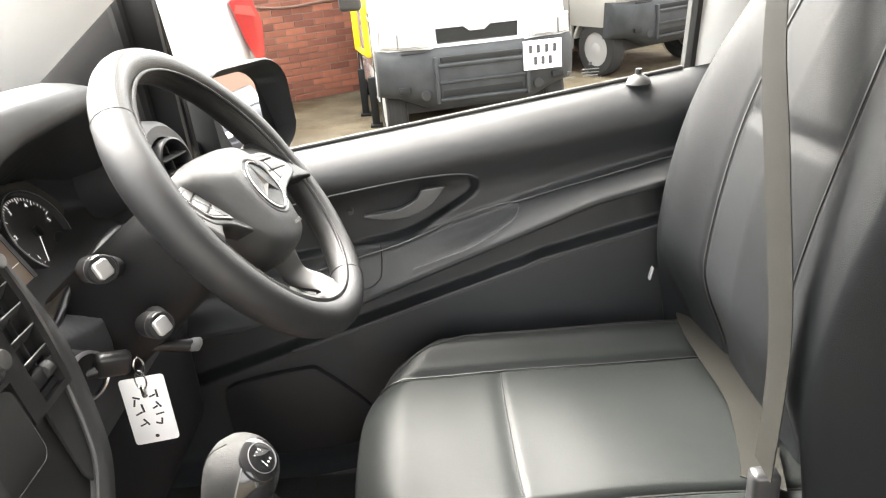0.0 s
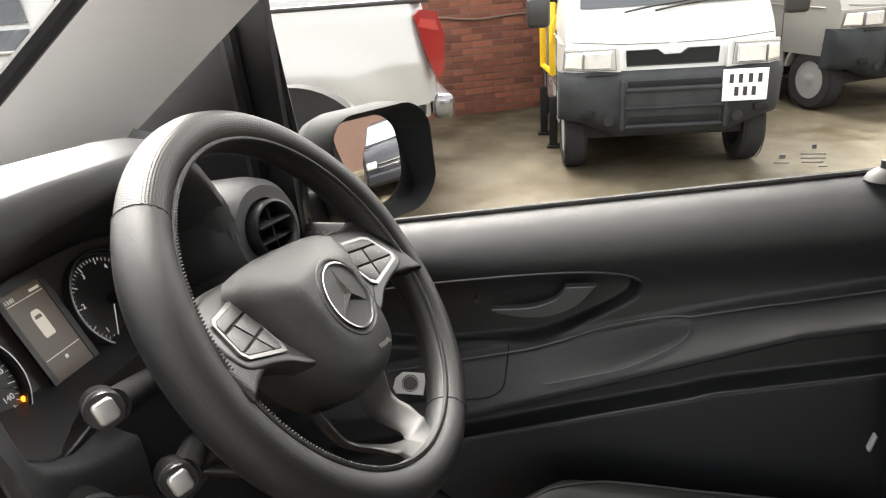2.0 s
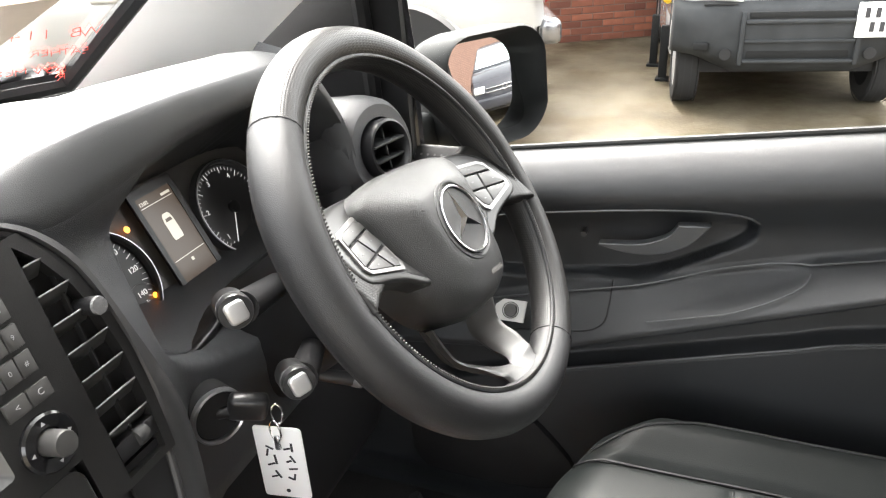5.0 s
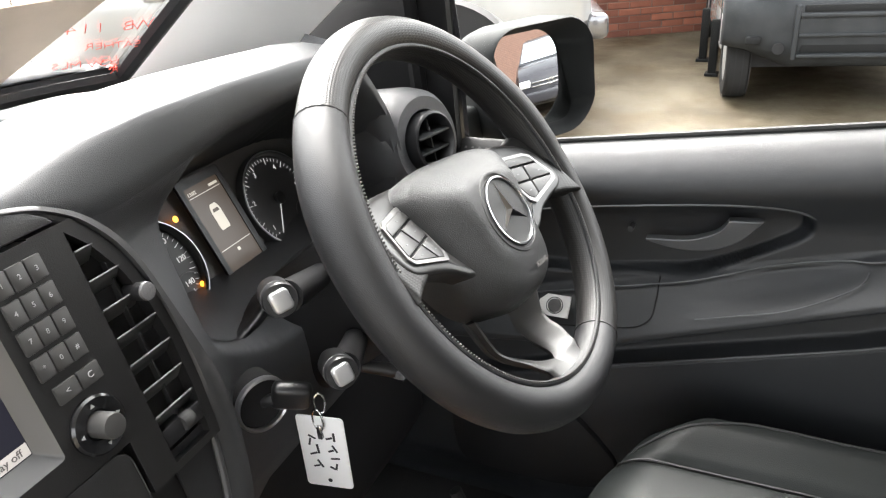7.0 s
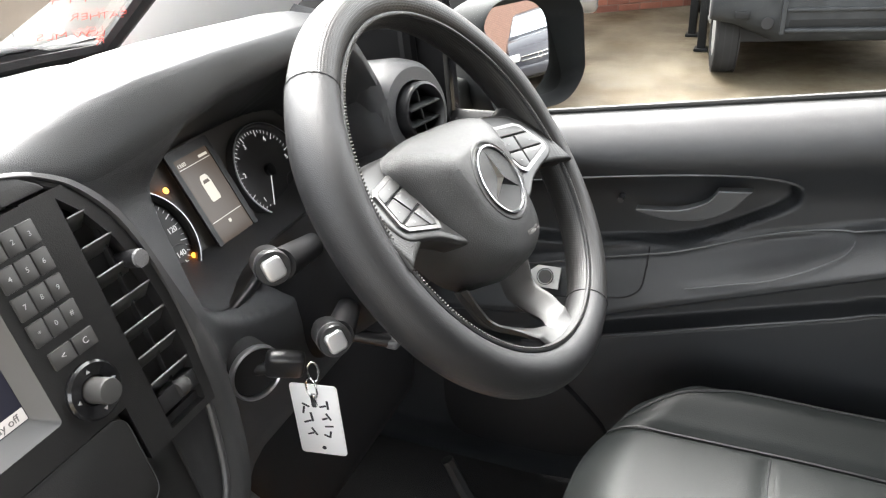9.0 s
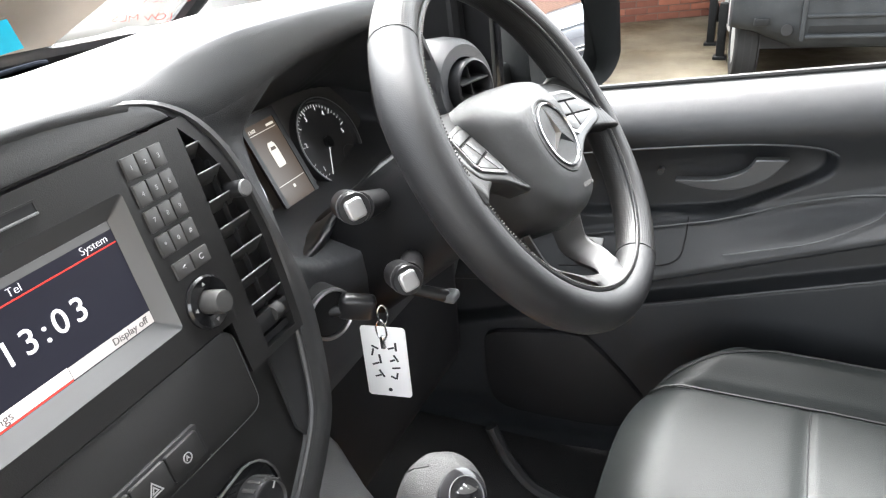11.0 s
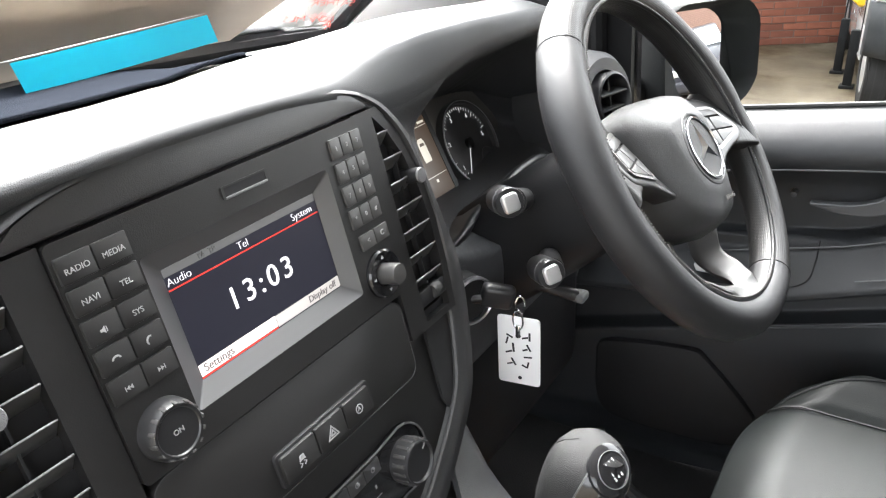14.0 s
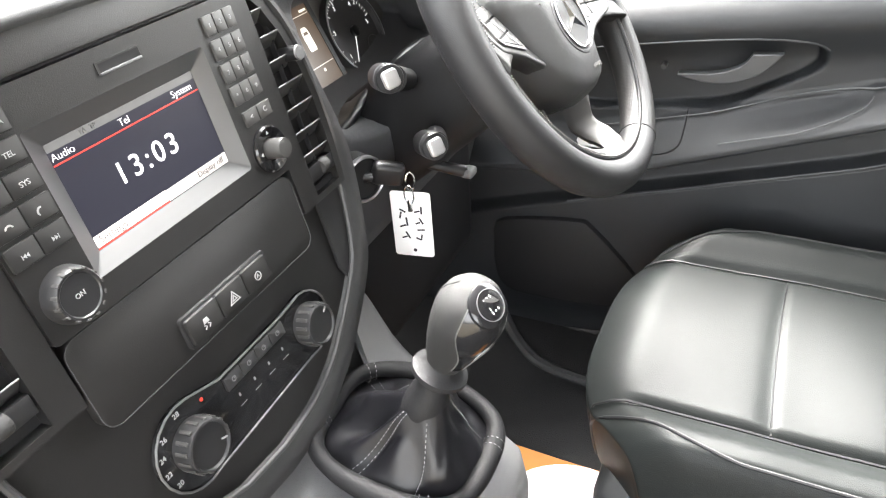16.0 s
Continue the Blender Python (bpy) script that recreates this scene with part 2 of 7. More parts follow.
def lettering(name, text, size, m, material, parent, depth=0.0003, align="CENTER", space=1.0, thin=0.0):
    cu = bpy.data.curves.new("t", "FONT")
    cu.body, cu.size, cu.extrude, cu.align_x, cu.align_y = text, size, depth, align, "CENTER"
    cu.space_character, cu.offset = space, -thin
    tmp = bpy.data.objects.new("t", cu)
    me = bpy.data.meshes.new_from_object(tmp)
    bpy.data.objects.remove(tmp)
    me.name = name
    me.transform(m)
    return add_part(name, me, material, parent)


def step(a, b, x):
    t = min(1, max(0, (x - a) / (b - a)))
    return t * t * (3 - 2 * t)


def lerp(a, b, t):
    return a + (b - a) * t


def table(pairs, x):
    """Linear look-up in ((x, y), ...)."""
    if x <= pairs[0][0]:
        return pairs[0][1]
    for (a, fa), (b, fb) in zip(pairs, pairs[1:]):
        if x <= b:
            return lerp(fa, fb, (x - a) / (b - a))
    return pairs[-1][1]

# ---- the van's cab: x to the rear, y to the driver's door, z up ----
MID = 0.407                      # middle of the cab
LEAN = radians(12.3)
PANEL = Matrix(((0, -math.sin(LEAN), math.cos(LEAN), -0.357), (1, 0, 0, 0), (0, math.cos(LEAN), math.sin(LEAN), 1.089), (0, 0, 0, 1)))


def on_panel(u, v, w=0.0):
    return PANEL @ Matrix.Translation((u, v, w))


def sill_z(x):
    return 1.171 + (x + 0.297) * 0.122


# the shell that closes the cab
def cab_shell():
    t = thing("floor", "black carpeted cab floor", "floor", kind="structure")
    part("carpet", box((-0.2, MID, 0.52), (1.9, 1.56, 0.06)), M_CARPET, t)
    part("front_bulkhead", box((-1.08, MID, 0.88), (0.06, 1.56, 0.76)), M_DARK, t)
    t = thing("ceiling", "pale grey moulded headlining", "ceiling", kind="structure")

    def head(u, v):
        x, y = lerp(-0.22, 0.95, u), lerp(-0.36, 1.17, v)
        return (x, y, 1.86 - 0.10 * (2 * v - 1) ** 4 - 0.05 * (1 - u) ** 3)
    part("headlining", grid(head, 12, 16, 0.03), M_PALE, t)
    t = thing("wall_rear", "grey bulkhead behind the seats", "wall", kind="structure")
    part("panel", box((0.97, MID, 1.18), (0.04, 1.56, 1.4)), M_GREY, t)
    # passenger side: unseen sill, posts and header round a doorway left open for light
    t = thing("wall_left", "cab side round the open passenger doorway", "wall", kind="structure")
    part("sill", box((-0.05, -0.375, 0.56), (1.1, 0.05, 0.10), 0.01), M_TRIM, t)
    part("front_post", box((-0.83, -0.375, 0.90), (0.50, 0.05, 0.80), 0.01), M_TRIM, t)
    part("rear_post", box((0.82, -0.375, 1.18), (0.30, 0.05, 1.34)), M_PALE, t)
    part("header", box((0.05, -0.375, 1.83), (1.1, 0.05, 0.06)), M_PALE, t)
    # driver's side behind the door
    t = thing("wall_right", "grey cab wall behind the driver's door", "wall", kind="structure")
    # Added panel that stops daylight leaking into the footwell.
    part("kick_panel", box((-0.85, 1.20, 0.86), (0.52, 0.05, 0.70), 0.01), M_PLASTIC, t)
    part("lower_panel", box((0.76, 1.21, 0.84), (0.50, 0.05, 0.66)), M_TRIM, t)
    part("rear_panel", box((0.80, 1.215, 1.5), (0.40, 0.05, 0.72)), M_PALE, t)
    part("header", box((0.05, 1.19, 1.83), (1.1, 0.06, 0.08), 0.015), M_PALE, t)


cab_shell()


def windscreen():
    t = thing("windscreen", "curved laminated windscreen with a black edge band", "windscreen")

    def ws(u, v):
        y = lerp(-0.215, 1.03, u)
        bow = 0.16 * (2 * u - 1) ** 2
        return (lerp(-1.02, -0.20, v) + bow * (1 - 0.3 * v), y, lerp(1.285, 1.85, v))
    g = part("glass", grid(ws, 16, 10), M_GLASS, t)
    g.visible_shadow = False
    edge = [ws(k / 16, 0) for k in range(17)] + [ws(1, k / 10) for k in range(1, 11)]
    part("edge_band", tube([(x + 0.004, y - 0.002, z + 0.002) for x, y, z in edge], 0.013, 8), M_BLACK, t)
    edge = [ws(0, k / 10) for k in range(11)]
    part("edge_band", tube(edge, 0.012, 8), M_GLOSS, t)
    return ws


WS = windscreen()


def pillars():
    # A-pillar trims: a broad rounded band from the dash to the roof
    for side, name in ((1, "pillar_trim"), (-1, "pillar_trim")):
        t = thing(name, "pale grey moulded windscreen pillar trim", "pillar trim", kind="structure")

        def band(u, v):
            u = lerp(-0.10, 1.0, u)
            x0, x1 = lerp(-0.885, -0.13, u), lerp(-0.70, 0.06, u)
            y0, y1 = lerp(1.030, 1.015, u), lerp(1.105, 1.09, u)
            z0, z1 = lerp(1.250, 1.80, u), lerp(1.252, 1.826, u)
            b = math.sin(math.pi * v)
            y = lerp(y0, y1, v) - 0.012 * b
            if side < 0:
                y = 2 * MID - y
            return (lerp(x0, x1, v) + 0.01 * b, y, lerp(z0, z1, v) + 0.012 * b)
        part("cover", grid(band, 16, 10, 0.012), M_PALE, t)
    # B-pillar on the driver's side
    t = thing("pillar_trim", "pale grey door pillar trim with the belt anchor", "pillar trim", kind="structure")
    rings = []
    for z in (1.235, 1.25, 1.4, 1.6, 1.82):
        k = (z - 1.25) * 0.10
        rings.append([(0.40 + k, 1.25, z), (0.405 + k, 1.225, z), (0.43 + k, 1.212, z), (0.53 + k, 1.208, z), (0.56 + k, 1.22, z), (0.56 + k, 1.27, z)])
    part("cover", loft(rings), M_PALE, t)
    part("seal", tube([(0.398, 1.225, 1.2), (0.40, 1.225, 1.25), (0.415, 1.220, 1.45), (0.45, 1.21, 1.8)], 0.012, 8), M_RUBBER, t)


pillars()


# ---- dashboard ----
M_GREYD = mat("dark grey plastic", (0.034, 0.034, 0.035), 0.52, 0, 0.14, 900)
def lip(y):
    """Lower front edge of the pad, its crest (each x, z) and the fall towards the door."""
    drop = 0.16 * step(0.93, 1.12, y) ** 1.3
    xb = table(((0.50, -0.411), (0.56, -0.413), (0.62, -0.419), (0.76, -0.434), (0.92, -0.440)), y)
    zb = table(((0.36, 1.357), (0.46, 1.354), (0.50, 1.349), (0.53, 1.343), (0.555, 1.334), (0.575, 1.323), (0.60, 1.318), (0.66, 1.320), (0.76, 1.330), (0.92, 1.332)), y)
    xc = table(((0.42, -0.425), (0.50, -0.433), (0.55, -0.433), (0.60, -0.428), (0.66, -0.429), (0.76, -0.441), (0.92, -0.447)), y)
    zc = table(((0.36, 1.368), (0.46, 1.3655), (0.53, 1.3635), (0.60, 1.3680), (0.66, 1.3685), (0.76, 1.3635), (0.92, 1.3535)), y)
    return xb, zb, xc, zc, drop


def dash_section(y):
    xb, zb, xc, zc, drop = lip(y)
    end = 0.012 * (2 * (y - MID) / 1.5) ** 4
    k = step(0.55, 0.72, y)
    # a rounded face that grows beside the centre panel and tightens over the instruments
    pts = []
    for q in range(6):
        a = q / 5 * math.pi / 2
        pts.append((lerp(xb, xc, 1 - math.cos(a)), lerp(zb, zc, math.sin(a)) - drop))
    near = ((-0.030, 0.0010), (-0.058, -0.0010), (-0.090, -0.006), (-0.130, -0.014), (-0.185, -0.027))
    far = ((-0.022, 0.0055), (-0.045, 0.0075), (-0.080, 0.0035), (-0.125, -0.009), (-0.185, -0.024))
    pts += [(xc + lerp(a[0], b[0], k), zc + lerp(a[1], b[1], k) - drop) for a, b in zip(near, far)]
    pts += [(-0.70, lerp(1.327, 1.312, k) - drop * 0.8), (-0.82, lerp(1.320, 1.292, k) - drop * 0.6), (-1.0, 1.27 - drop * 0.5)]
    pts += [(-1.0, 1.18), (-0.75, 1.2), (-0.62, 1.22)]
    pts += [(xb - 0.06, zb - drop - 0.025), (xb - 0.010, zb - drop - 0.010)]
    return [(x, y, z - end) for x, z in pts]


def recess(y, z):
    """1 inside the instrument recess, 0 outside."""
    dy = (y - 0.876) / 0.228
    dz = (z - 1.222) / (0.140 if z > 1.222 else 0.118)
    rr = (abs(dy) ** 2.6 + abs(dz) ** 2.6) ** (1 / 2.6)
    return 1 - step(0.74, 1.0, rr)


def dashboard():
    t = thing("dashboard", "black van dashboard with a soft grained top pad", "dashboard")
    ys = [lerp(-0.34, 1.135, k / 90) for k in range(91)]
    part("top_pad", loft([dash_section(y) for y in ys]), M_PAD, t, "grey grained soft pad", angle=60)

    # sheet on the pad behind the windscreen; its black paints the tray's shaded hollow
    def pad_z(x, y):
        sec = dash_section(y)[3:14]
        return table([(p[0], p[2]) for p in reversed(sec)], x)

    def tray(u, v, up=0.007):
        a = 2 * u - 1
        q = math.sqrt(max(0.0, 1 - max(0.0, (abs(a) - 0.72) / 0.28) ** 2))
        y = MID + 0.255 * a * (1 + 0.38 * v)
        near = lerp(-0.665, -0.572 - 0.055 * step(-0.1, 0.70, abs(a)), q)
        x = lerp(near, lerp(-0.700, -0.90, q), v)
        return (x, y, pad_z(x, y) + up)
    part("storage_tray", grid(tray, 64, 40), M_TRAY, t, "matt black sheet painting the storage tray's shaded hollow", angle=60)
    rim = [tray(k / 48, 0, 0.005) for k in range(49)]
    part("tray_edge", tube(rim, 0.0022, 8), M_TRAY, t)

    # driver's fascia with the deep instrument recess
    half = ((-0.105, 0.0), (-0.10, 0.05), (-0.085, 0.09), (-0.066, 0.118), (-0.03, 0.160), (0.0, 0.177), (0.06, 0.190), (0.12, 0.194), (0.17, 0.191), (0.21, 0.181), (0.238, 0.164), (0.252, 0.148), (0.261, 0.130), (0.268, 0.100), (0.272, 0.050))

    def fascia(u, v):
        pv = (lerp(0.80, 1.352, v) - 1.089) / math.cos(LEAN)
        ys = MID + table(half, max(-0.05, min(0.258, pv))) + 0.002
        y = lerp(ys, 1.135, u ** 1.25)
        xb, top = lip(y)[:2]
        z = lerp(0.80, top + 0.003, v)
        deep = recess(y, z) * (1 - 0.85 * step(1.255, top, z))
        far = table(((0.80, -0.50), (0.90, -0.452), (1.0, -0.425), (1.08, -0.418), (1.2, -0.43), (1.345, -0.455)), z)
        far -= 0.05 * step(1.06, 1.14, y)
        near = -0.357 - (z - 1.089) * math.tan(LEAN) - 0.014
        base = lerp(near, far, step(0.0, 0.085, y - ys))
        base = lerp(base, xb - 0.001, step(1.275, top, z) * step(0.0, 0.03, y - ys))
        return (base - 0.21 * deep, y, z - 0.16 * step(0.93, 1.12, y) ** 1.3 * step(1.1, 1.345, z))
    part("driver_fascia", grid(fascia, 130, 110), M_COWL, t, angle=80)

    # passenger fascia
    def fascia2(u, v):
        y, z = lerp(-0.34, 0.225, u), lerp(0.80, 1.345, v)
        return (table(((0.80, -0.48), (1.0, -0.42), (1.2, -0.41), (1.345, -0.413)), z), y, z)
    part("passenger_fascia", grid(fascia2, 20, 20), M_PAD, t)
    # the rounded shield that carries the middle controls
    right = [(MID + h, v) for v, h in half]
    left = [(MID - h, v) for v, h in half[:0:-1]]
    out = [(p[0], p[1]) for p in curve([(*p, 0) for p in right], 4)] + [(p[0], p[1]) for p in curve([(*p, 0) for p in left], 4)]
    part("shield", prism(out, 0.05, m=on_panel(0, 0, -0.062)), M_STACK, t, "matt charcoal centre panel")
    c = Vector((MID, 0.08, 0))
    def off(q, d, w):
        p = Vector((*q, 0)) - c
        return PANEL @ (c + p + p.normalized() * d + Vector((0, 0, w + 0.006 * step(0.02, 0.10, q[1]))))
    wide = [lerp(0.036, 0.008, step(0.02, 0.18, q[1])) - 0.004 * step(0.22, 0.27, q[1]) for q in out]
    rings = [[off(q, -0.001, -0.020) for q in out], [off(q, 0.0, -0.009) for q in out], [off(q, 0.15 * w, -0.004) for q, w in zip(out, wide)], [off(q, 0.75 * w, -0.005) for q, w in zip(out, wide)], [off(q, 0.96 * w, -0.010 - 0.2 * w) for q, w in zip(out, wide)], [off(q, 1.0 * w, -0.05) for q, w in zip(out, wide)]]
    part("shield_rim", loft(rings, caps=False), M_GREYD, t, angle=60)
    part("shield_bead", tube([PANEL @ (c + (Vector((*p, -0.004)) - c) * 0.992) for p in out], 0.0030, 8, closed=True), M_GREYD, t)
    # column of trim between the shield and the driver's knees
    part("knee_panel", box((-0.50, 0.86, 0.93), (0.14, 0.40, 0.30), 0.04, 4), M_BLACK, t)
    # right end of the instrument hood
    outer = curve([(-0.510, 1.030, 1.342), (-0.474, 1.030, 1.311), (-0.446, 1.032, 1.275), (-0.429, 1.034, 1.224), (-0.428, 1.034, 1.175), (-0.434, 1.034, 1.13)], 5)
    inner = curve([(-0.522, 1.026, 1.322), (-0.488, 1.026, 1.294), (-0.467, 1.026, 1.256), (-0.448, 1.026, 1.214), (-0.449, 1.026, 1.173), (-0.455, 1.026, 1.13)], 5)
    strip = [[o, (o + i) / 2 + Vector((0.004, -0.004, 0.002)), i, i + Vector((-0.05, 0.02, 0)), o + Vector((-0.05, 0.03, 0))] for o, i in zip(outer, inner)]
    part("hood_end", loft(strip), M_COWL, t, angle=50)
    # end pod with the round vent
    pod = lathe([(0.074, -0.11), (0.071, -0.03), (0.066, -0.008), (0.057, 0.002), (0.041, 0.001), (0.039, -0.09)], 36, Matrix.Translation((-0.416, 1.084, 1.205)) @ Euler((0, radians(78), radians(-14))).to_matrix().to_4x4(), ring=True)
    part("vent_pod", pod, M_COWL, t)
    return t


dash = dashboard()


def round_vent(c, m_turn):
    t = thing("air_vent", "round black air vent at the dash end", "air vent")
    m = Matrix.Translation(c) @ m_turn
    part("ring", lathe([(0.030, -0.03), (0.036, -0.03), (0.039, 0.004), (0.0378, 0.008), (0.035, 0.009), (0.0325, 0.006), (0.031, -0.01)], 40, m, ring=True), M_SATIN, t)
    part("back", lathe([(0.001, -0.035), (0.032, -0.035), (0.032, -0.03), (0.001, -0.03)], 24, m), M_DARK, t)
    for k, a in ((-0.010, 14), (0.012, 14)):
        w = math.sqrt(0.031 ** 2 - k * k)
        part("blade", box((k, 0, -0.006), (0.0028, 2 * w, 0.024), 0.001, m=m @ Matrix.Rotation(radians(a), 4, "Y")), M_PLASTIC, t)
    part("blade", box((0, 0.004, -0.012), (0.056, 0.0028, 0.018), 0.001, m=m), M_PLASTIC, t)


round_vent((-0.410, 1.086, 1.205), Euler((0, radians(78), radians(-14))).to_matrix().to_4x4())


M_GREYSLAT = mat("vent slat plastic", (0.05, 0.05, 0.05), 0.35)


def side_vent(sign):
    """The tall louvred vent at one side of the radio."""
    t = thing("air_vent", "tall black louvred air vent beside the radio", "air vent", "vents beside the radio")

    def u(du):
        return MID + sign * du
    edge = ((0.06, 0.188), (0.10, 0.191), (0.14, 0.191), (0.17, 0.187), (0.20, 0.178), (0.225, 0.165), (0.24, 0.152))
    inner = [(0.148, v) for v in (0.24, 0.18, 0.12, 0.06)]
    poly = [(u(h), v) for v, h in edge] + [(u(h), v) for h, v in inner]
    if sign < 0:
        poly = poly[::-1]
    rim_o = [(u(h + 0.004), v + dv) for (v, h), dv in zip(edge, (-0.006, 0, 0, 0, 0, 0, 0.006))] + [(u(0.1245), v) for v in (0.246, 0.18, 0.12, 0.054)]
    rim_i = [(u(h - 0.004), v) for v, h in edge] + [(u(h), v) for h, v in inner]
    part("frame", ring_frame(rim_o, rim_i, 0.013, on_panel(0, 0, -0.013)), M_STACK, t)
    # thin plate on the panel; its black stands for the vent's unlit depth
    part("cavity", prism(poly, 0.002, m=on_panel(0, 0, -0.0135)), M_DARK, t)
    for k in range(7):
        v = 0.092 + k * 0.0213
        h = table(edge, v) - 0.005
        wide = h - 0.149
        s = box((u(0.149 + wide / 2), 0, 0), (wide, 0.0016, 0.0165), 0.0005)
        s.transform(on_panel(0, v, -0.0055) @ Matrix.Rotation(radians(-46), 4, "X"))
        part("slat", s, M_GREYSLAT, t)
    part("divider", box((u(0.170), 0.155, -0.009), (0.0016, 0.16, 0.006), m=PANEL), M_DARK, t)
    part("lower_frame", box((u(0.168), 0.079, -0.006), (0.038, 0.014, 0.010), 0.001, m=PANEL), M_SATIN, t)
    part("thumb_wheel", lathe([(0.006, -0.005), (0.007, -0.003), (0.007, 0.003), (0.006, 0.005)], 20, on_panel(u(0.171), 0.080, -0.002) @ Matrix.Rotation(radians(90), 4, "Y")), M_RUBBER, t)
    knob = part("knob", lathe([(0.005, 0), (0.0062, 0.004), (0.0066, 0.018), (0.0064, 0.021)], 20, on_panel(u(0.178), 0.1815, -0.012)), M_BLACK, t)
    part("cap", lathe([(0.0066, 0.021), (0.006, 0.0228), (0.002, 0.0232)], 20, on_panel(u(0.178), 0.1815, -0.012)), M_GREY, knob, "grey end cap")
    if sign > 0:
        pock = [(u(h), v) for v, h in ((0.066, 0.150), (0.066, 0.186), (0.03, 0.183), (-0.01, 0.172), (-0.035, 0.158), (-0.02, 0.150))]
        part("pocket", prism(pock, 0.003, m=on_panel(0, 0, -0.010)), M_DARK, t)


side_vent(1)
side_vent(-1)


def radio():
    t = thing("radio", "black car radio with a lit colour screen and push keys", "radio")
    f = 0.0015
    part("upper_fascia", prism([(0.262, 0.2482), (0.552, 0.2482), (0.548, 0.2530), (0.538, 0.2600), (0.520, 0.2660), (0.490, 0.2705), (0.450, 0.2725), (0.407, 0.2730), (0.364, 0.2725), (0.324, 0.2705), (0.294, 0.2660), (0.276, 0.2600), (0.266, 0.2530)], 0.011, 0.001, m=on_panel(0, 0, -0.010)), M_STACK, t)
    bez_o = rrect(0.2835, 0.0985, 0.5335, 0.2455, 0.004, 4)
    bez_i = rrect(0.330, 0.1185, 0.490, 0.2185, 0.003, 4)
    part("fascia", ring_frame(bez_o, bez_i, 0.012, on_panel(0, 0, -0.010)), M_STACK, t)
    # sloping reveal to the screen
    scr = rrect(0.3455, 0.1300, 0.4795, 0.2045, 0.001, 4)
    part("screen_reveal", loft([[PANEL @ Vector((x, y, 0.002)) for x, y in bez_i], [PANEL @ Vector((x, y, -0.008)) for x, y in scr]], caps=False), M_SILVER_DARK, t)
    s = part("screen", prism(scr, 0.001, m=on_panel(0, 0, -0.0095)), M_LCD, t, "lit screen showing the clock")
    w = -0.0083
    part("header_bar", prism(rrect(0.346, 0.1990, 0.479, 0.2043, 0.0004), 0.0003, m=on_panel(0, 0, w)), M_LCDGREY, s)
    part("red_line", prism(rrect(0.346, 0.1899, 0.479, 0.1908, 0.0003), 0.0003, m=on_panel(0, 0, w)), M_LCDRED, s)
    part("settings_bar", prism(rrect(0.346, 0.1318, 0.4125, 0.1395, 0.0003), 0.0003, m=on_panel(0, 0, w)), M_LCDWHITE, s)
    part("settings_line", prism(rrect(0.346, 0.1303, 0.4125, 0.1316, 0.0003), 0.0003, m=on_panel(0, 0, w)), M_LCDRED, s)
    part("display_bar", prism(rrect(0.413, 0.1308, 0.479, 0.1390, 0.0003), 0.0003, m=on_panel(0, 0, w)), M_LCDPALE, s)
    lettering("word", "Audio", 0.0074, on_panel(0.3555, 0.1950, w + 0.0004), M_LCDTEXT, s, thin=0.0002)
    lettering("word", "Tel", 0.0074, on_panel(0.407, 0.1950, w + 0.0004), M_LCDTEXT, s, thin=0.0002)
    lettering("word", "System", 0.0074, on_panel(0.4635, 0.1950, w + 0.0004), M_LCDTEXT, s, thin=0.0002)
    lettering("word", "TA  TP", 0.0050, on_panel(0.379, 0.2015, w + 0.0004), M_LCDDIM, s)
    lettering("clock", "13:03", 0.0215, on_panel(0.4115, 0.1650, w + 0.0004), M_LCDTEXT, s, space=1.28)
    lettering("word", "Settings", 0.0078, on_panel(0.3615, 0.1358, w + 0.0004), M_LCDINK, s)
    lettering("word", "Display off", 0.0068, on_panel(0.460, 0.1350, w + 0.0004), M_LCDINK, s)
    # card slot
    sl = part("card_slot", ring_frame(rrect(0.397, 0.2285, 0.436, 0.2370, 0.001), rrect(0.399, 0.2300, 0.434, 0.2358, 0.0005), 0.0008, on_panel(0, 0, 0.002)), M_KEY, t)
    part("slot_lip", box((0.4165, 0.2293, 0.0030), (0.036, 0.0016, 0.0012), 0.0004, m=PANEL), M_GREY, sl)
    part("slot_hole", prism(rrect(0.399, 0.2302, 0.434, 0.2358, 0.0005), 0.0004, m=on_panel(0, 0, 0.002)), M_DARK, sl)
    # keys at the passenger's side
    words = ("RADIO", "MEDIA", "NAVI", "TEL", "", "SYS", "", "", "", "")
    for k in range(10):
        cu, cv = (0.2960, 0.3175)[k % 2], 0.2300 - 0.0180 * (k // 2)
        key = part("key", prism(rrect(cu - 0.0104, cv - 0.0074, cu + 0.0104, cv + 0.0074, 0.001), 0.0025, 0.0006, m=on_panel(0, 0, 0.0015)), M_KEY, t)
        m = on_panel(cu, cv - 0.001, 0.0041)
        if words[k]:
            lettering("key_word", words[k], 0.0047, m, M_LEGEND, key)
        else:
            key_sign(k, m, key)
    # number keys
    for k in range(12):
        cu, cv = 0.5035 + 0.0118 * (k % 3), 0.2293 - 0.0182 * (k // 3)
        key = part("number_key", prism(rrect(cu - 0.0055, cv - 0.0075, cu + 0.0055, cv + 0.0075, 0.0008), 0.0025, 0.0005, m=on_panel(0, 0, 0.0015)), M_KEYGREY, t)
        lettering("key_word", "123456789*0#"[k], 0.0046, on_panel(cu, cv, 0.0041), M_LEGEND, key)
    for cu, word in ((0.5095, "<"), (0.5265, "C")):
        key = part("number_key", prism(rrect(cu - 0.008, 0.1485, cu + 0.008, 0.1605, 0.0008), 0.0025, 0.0005, m=on_panel(0, 0, 0.0015)), M_KEYGREY, t)
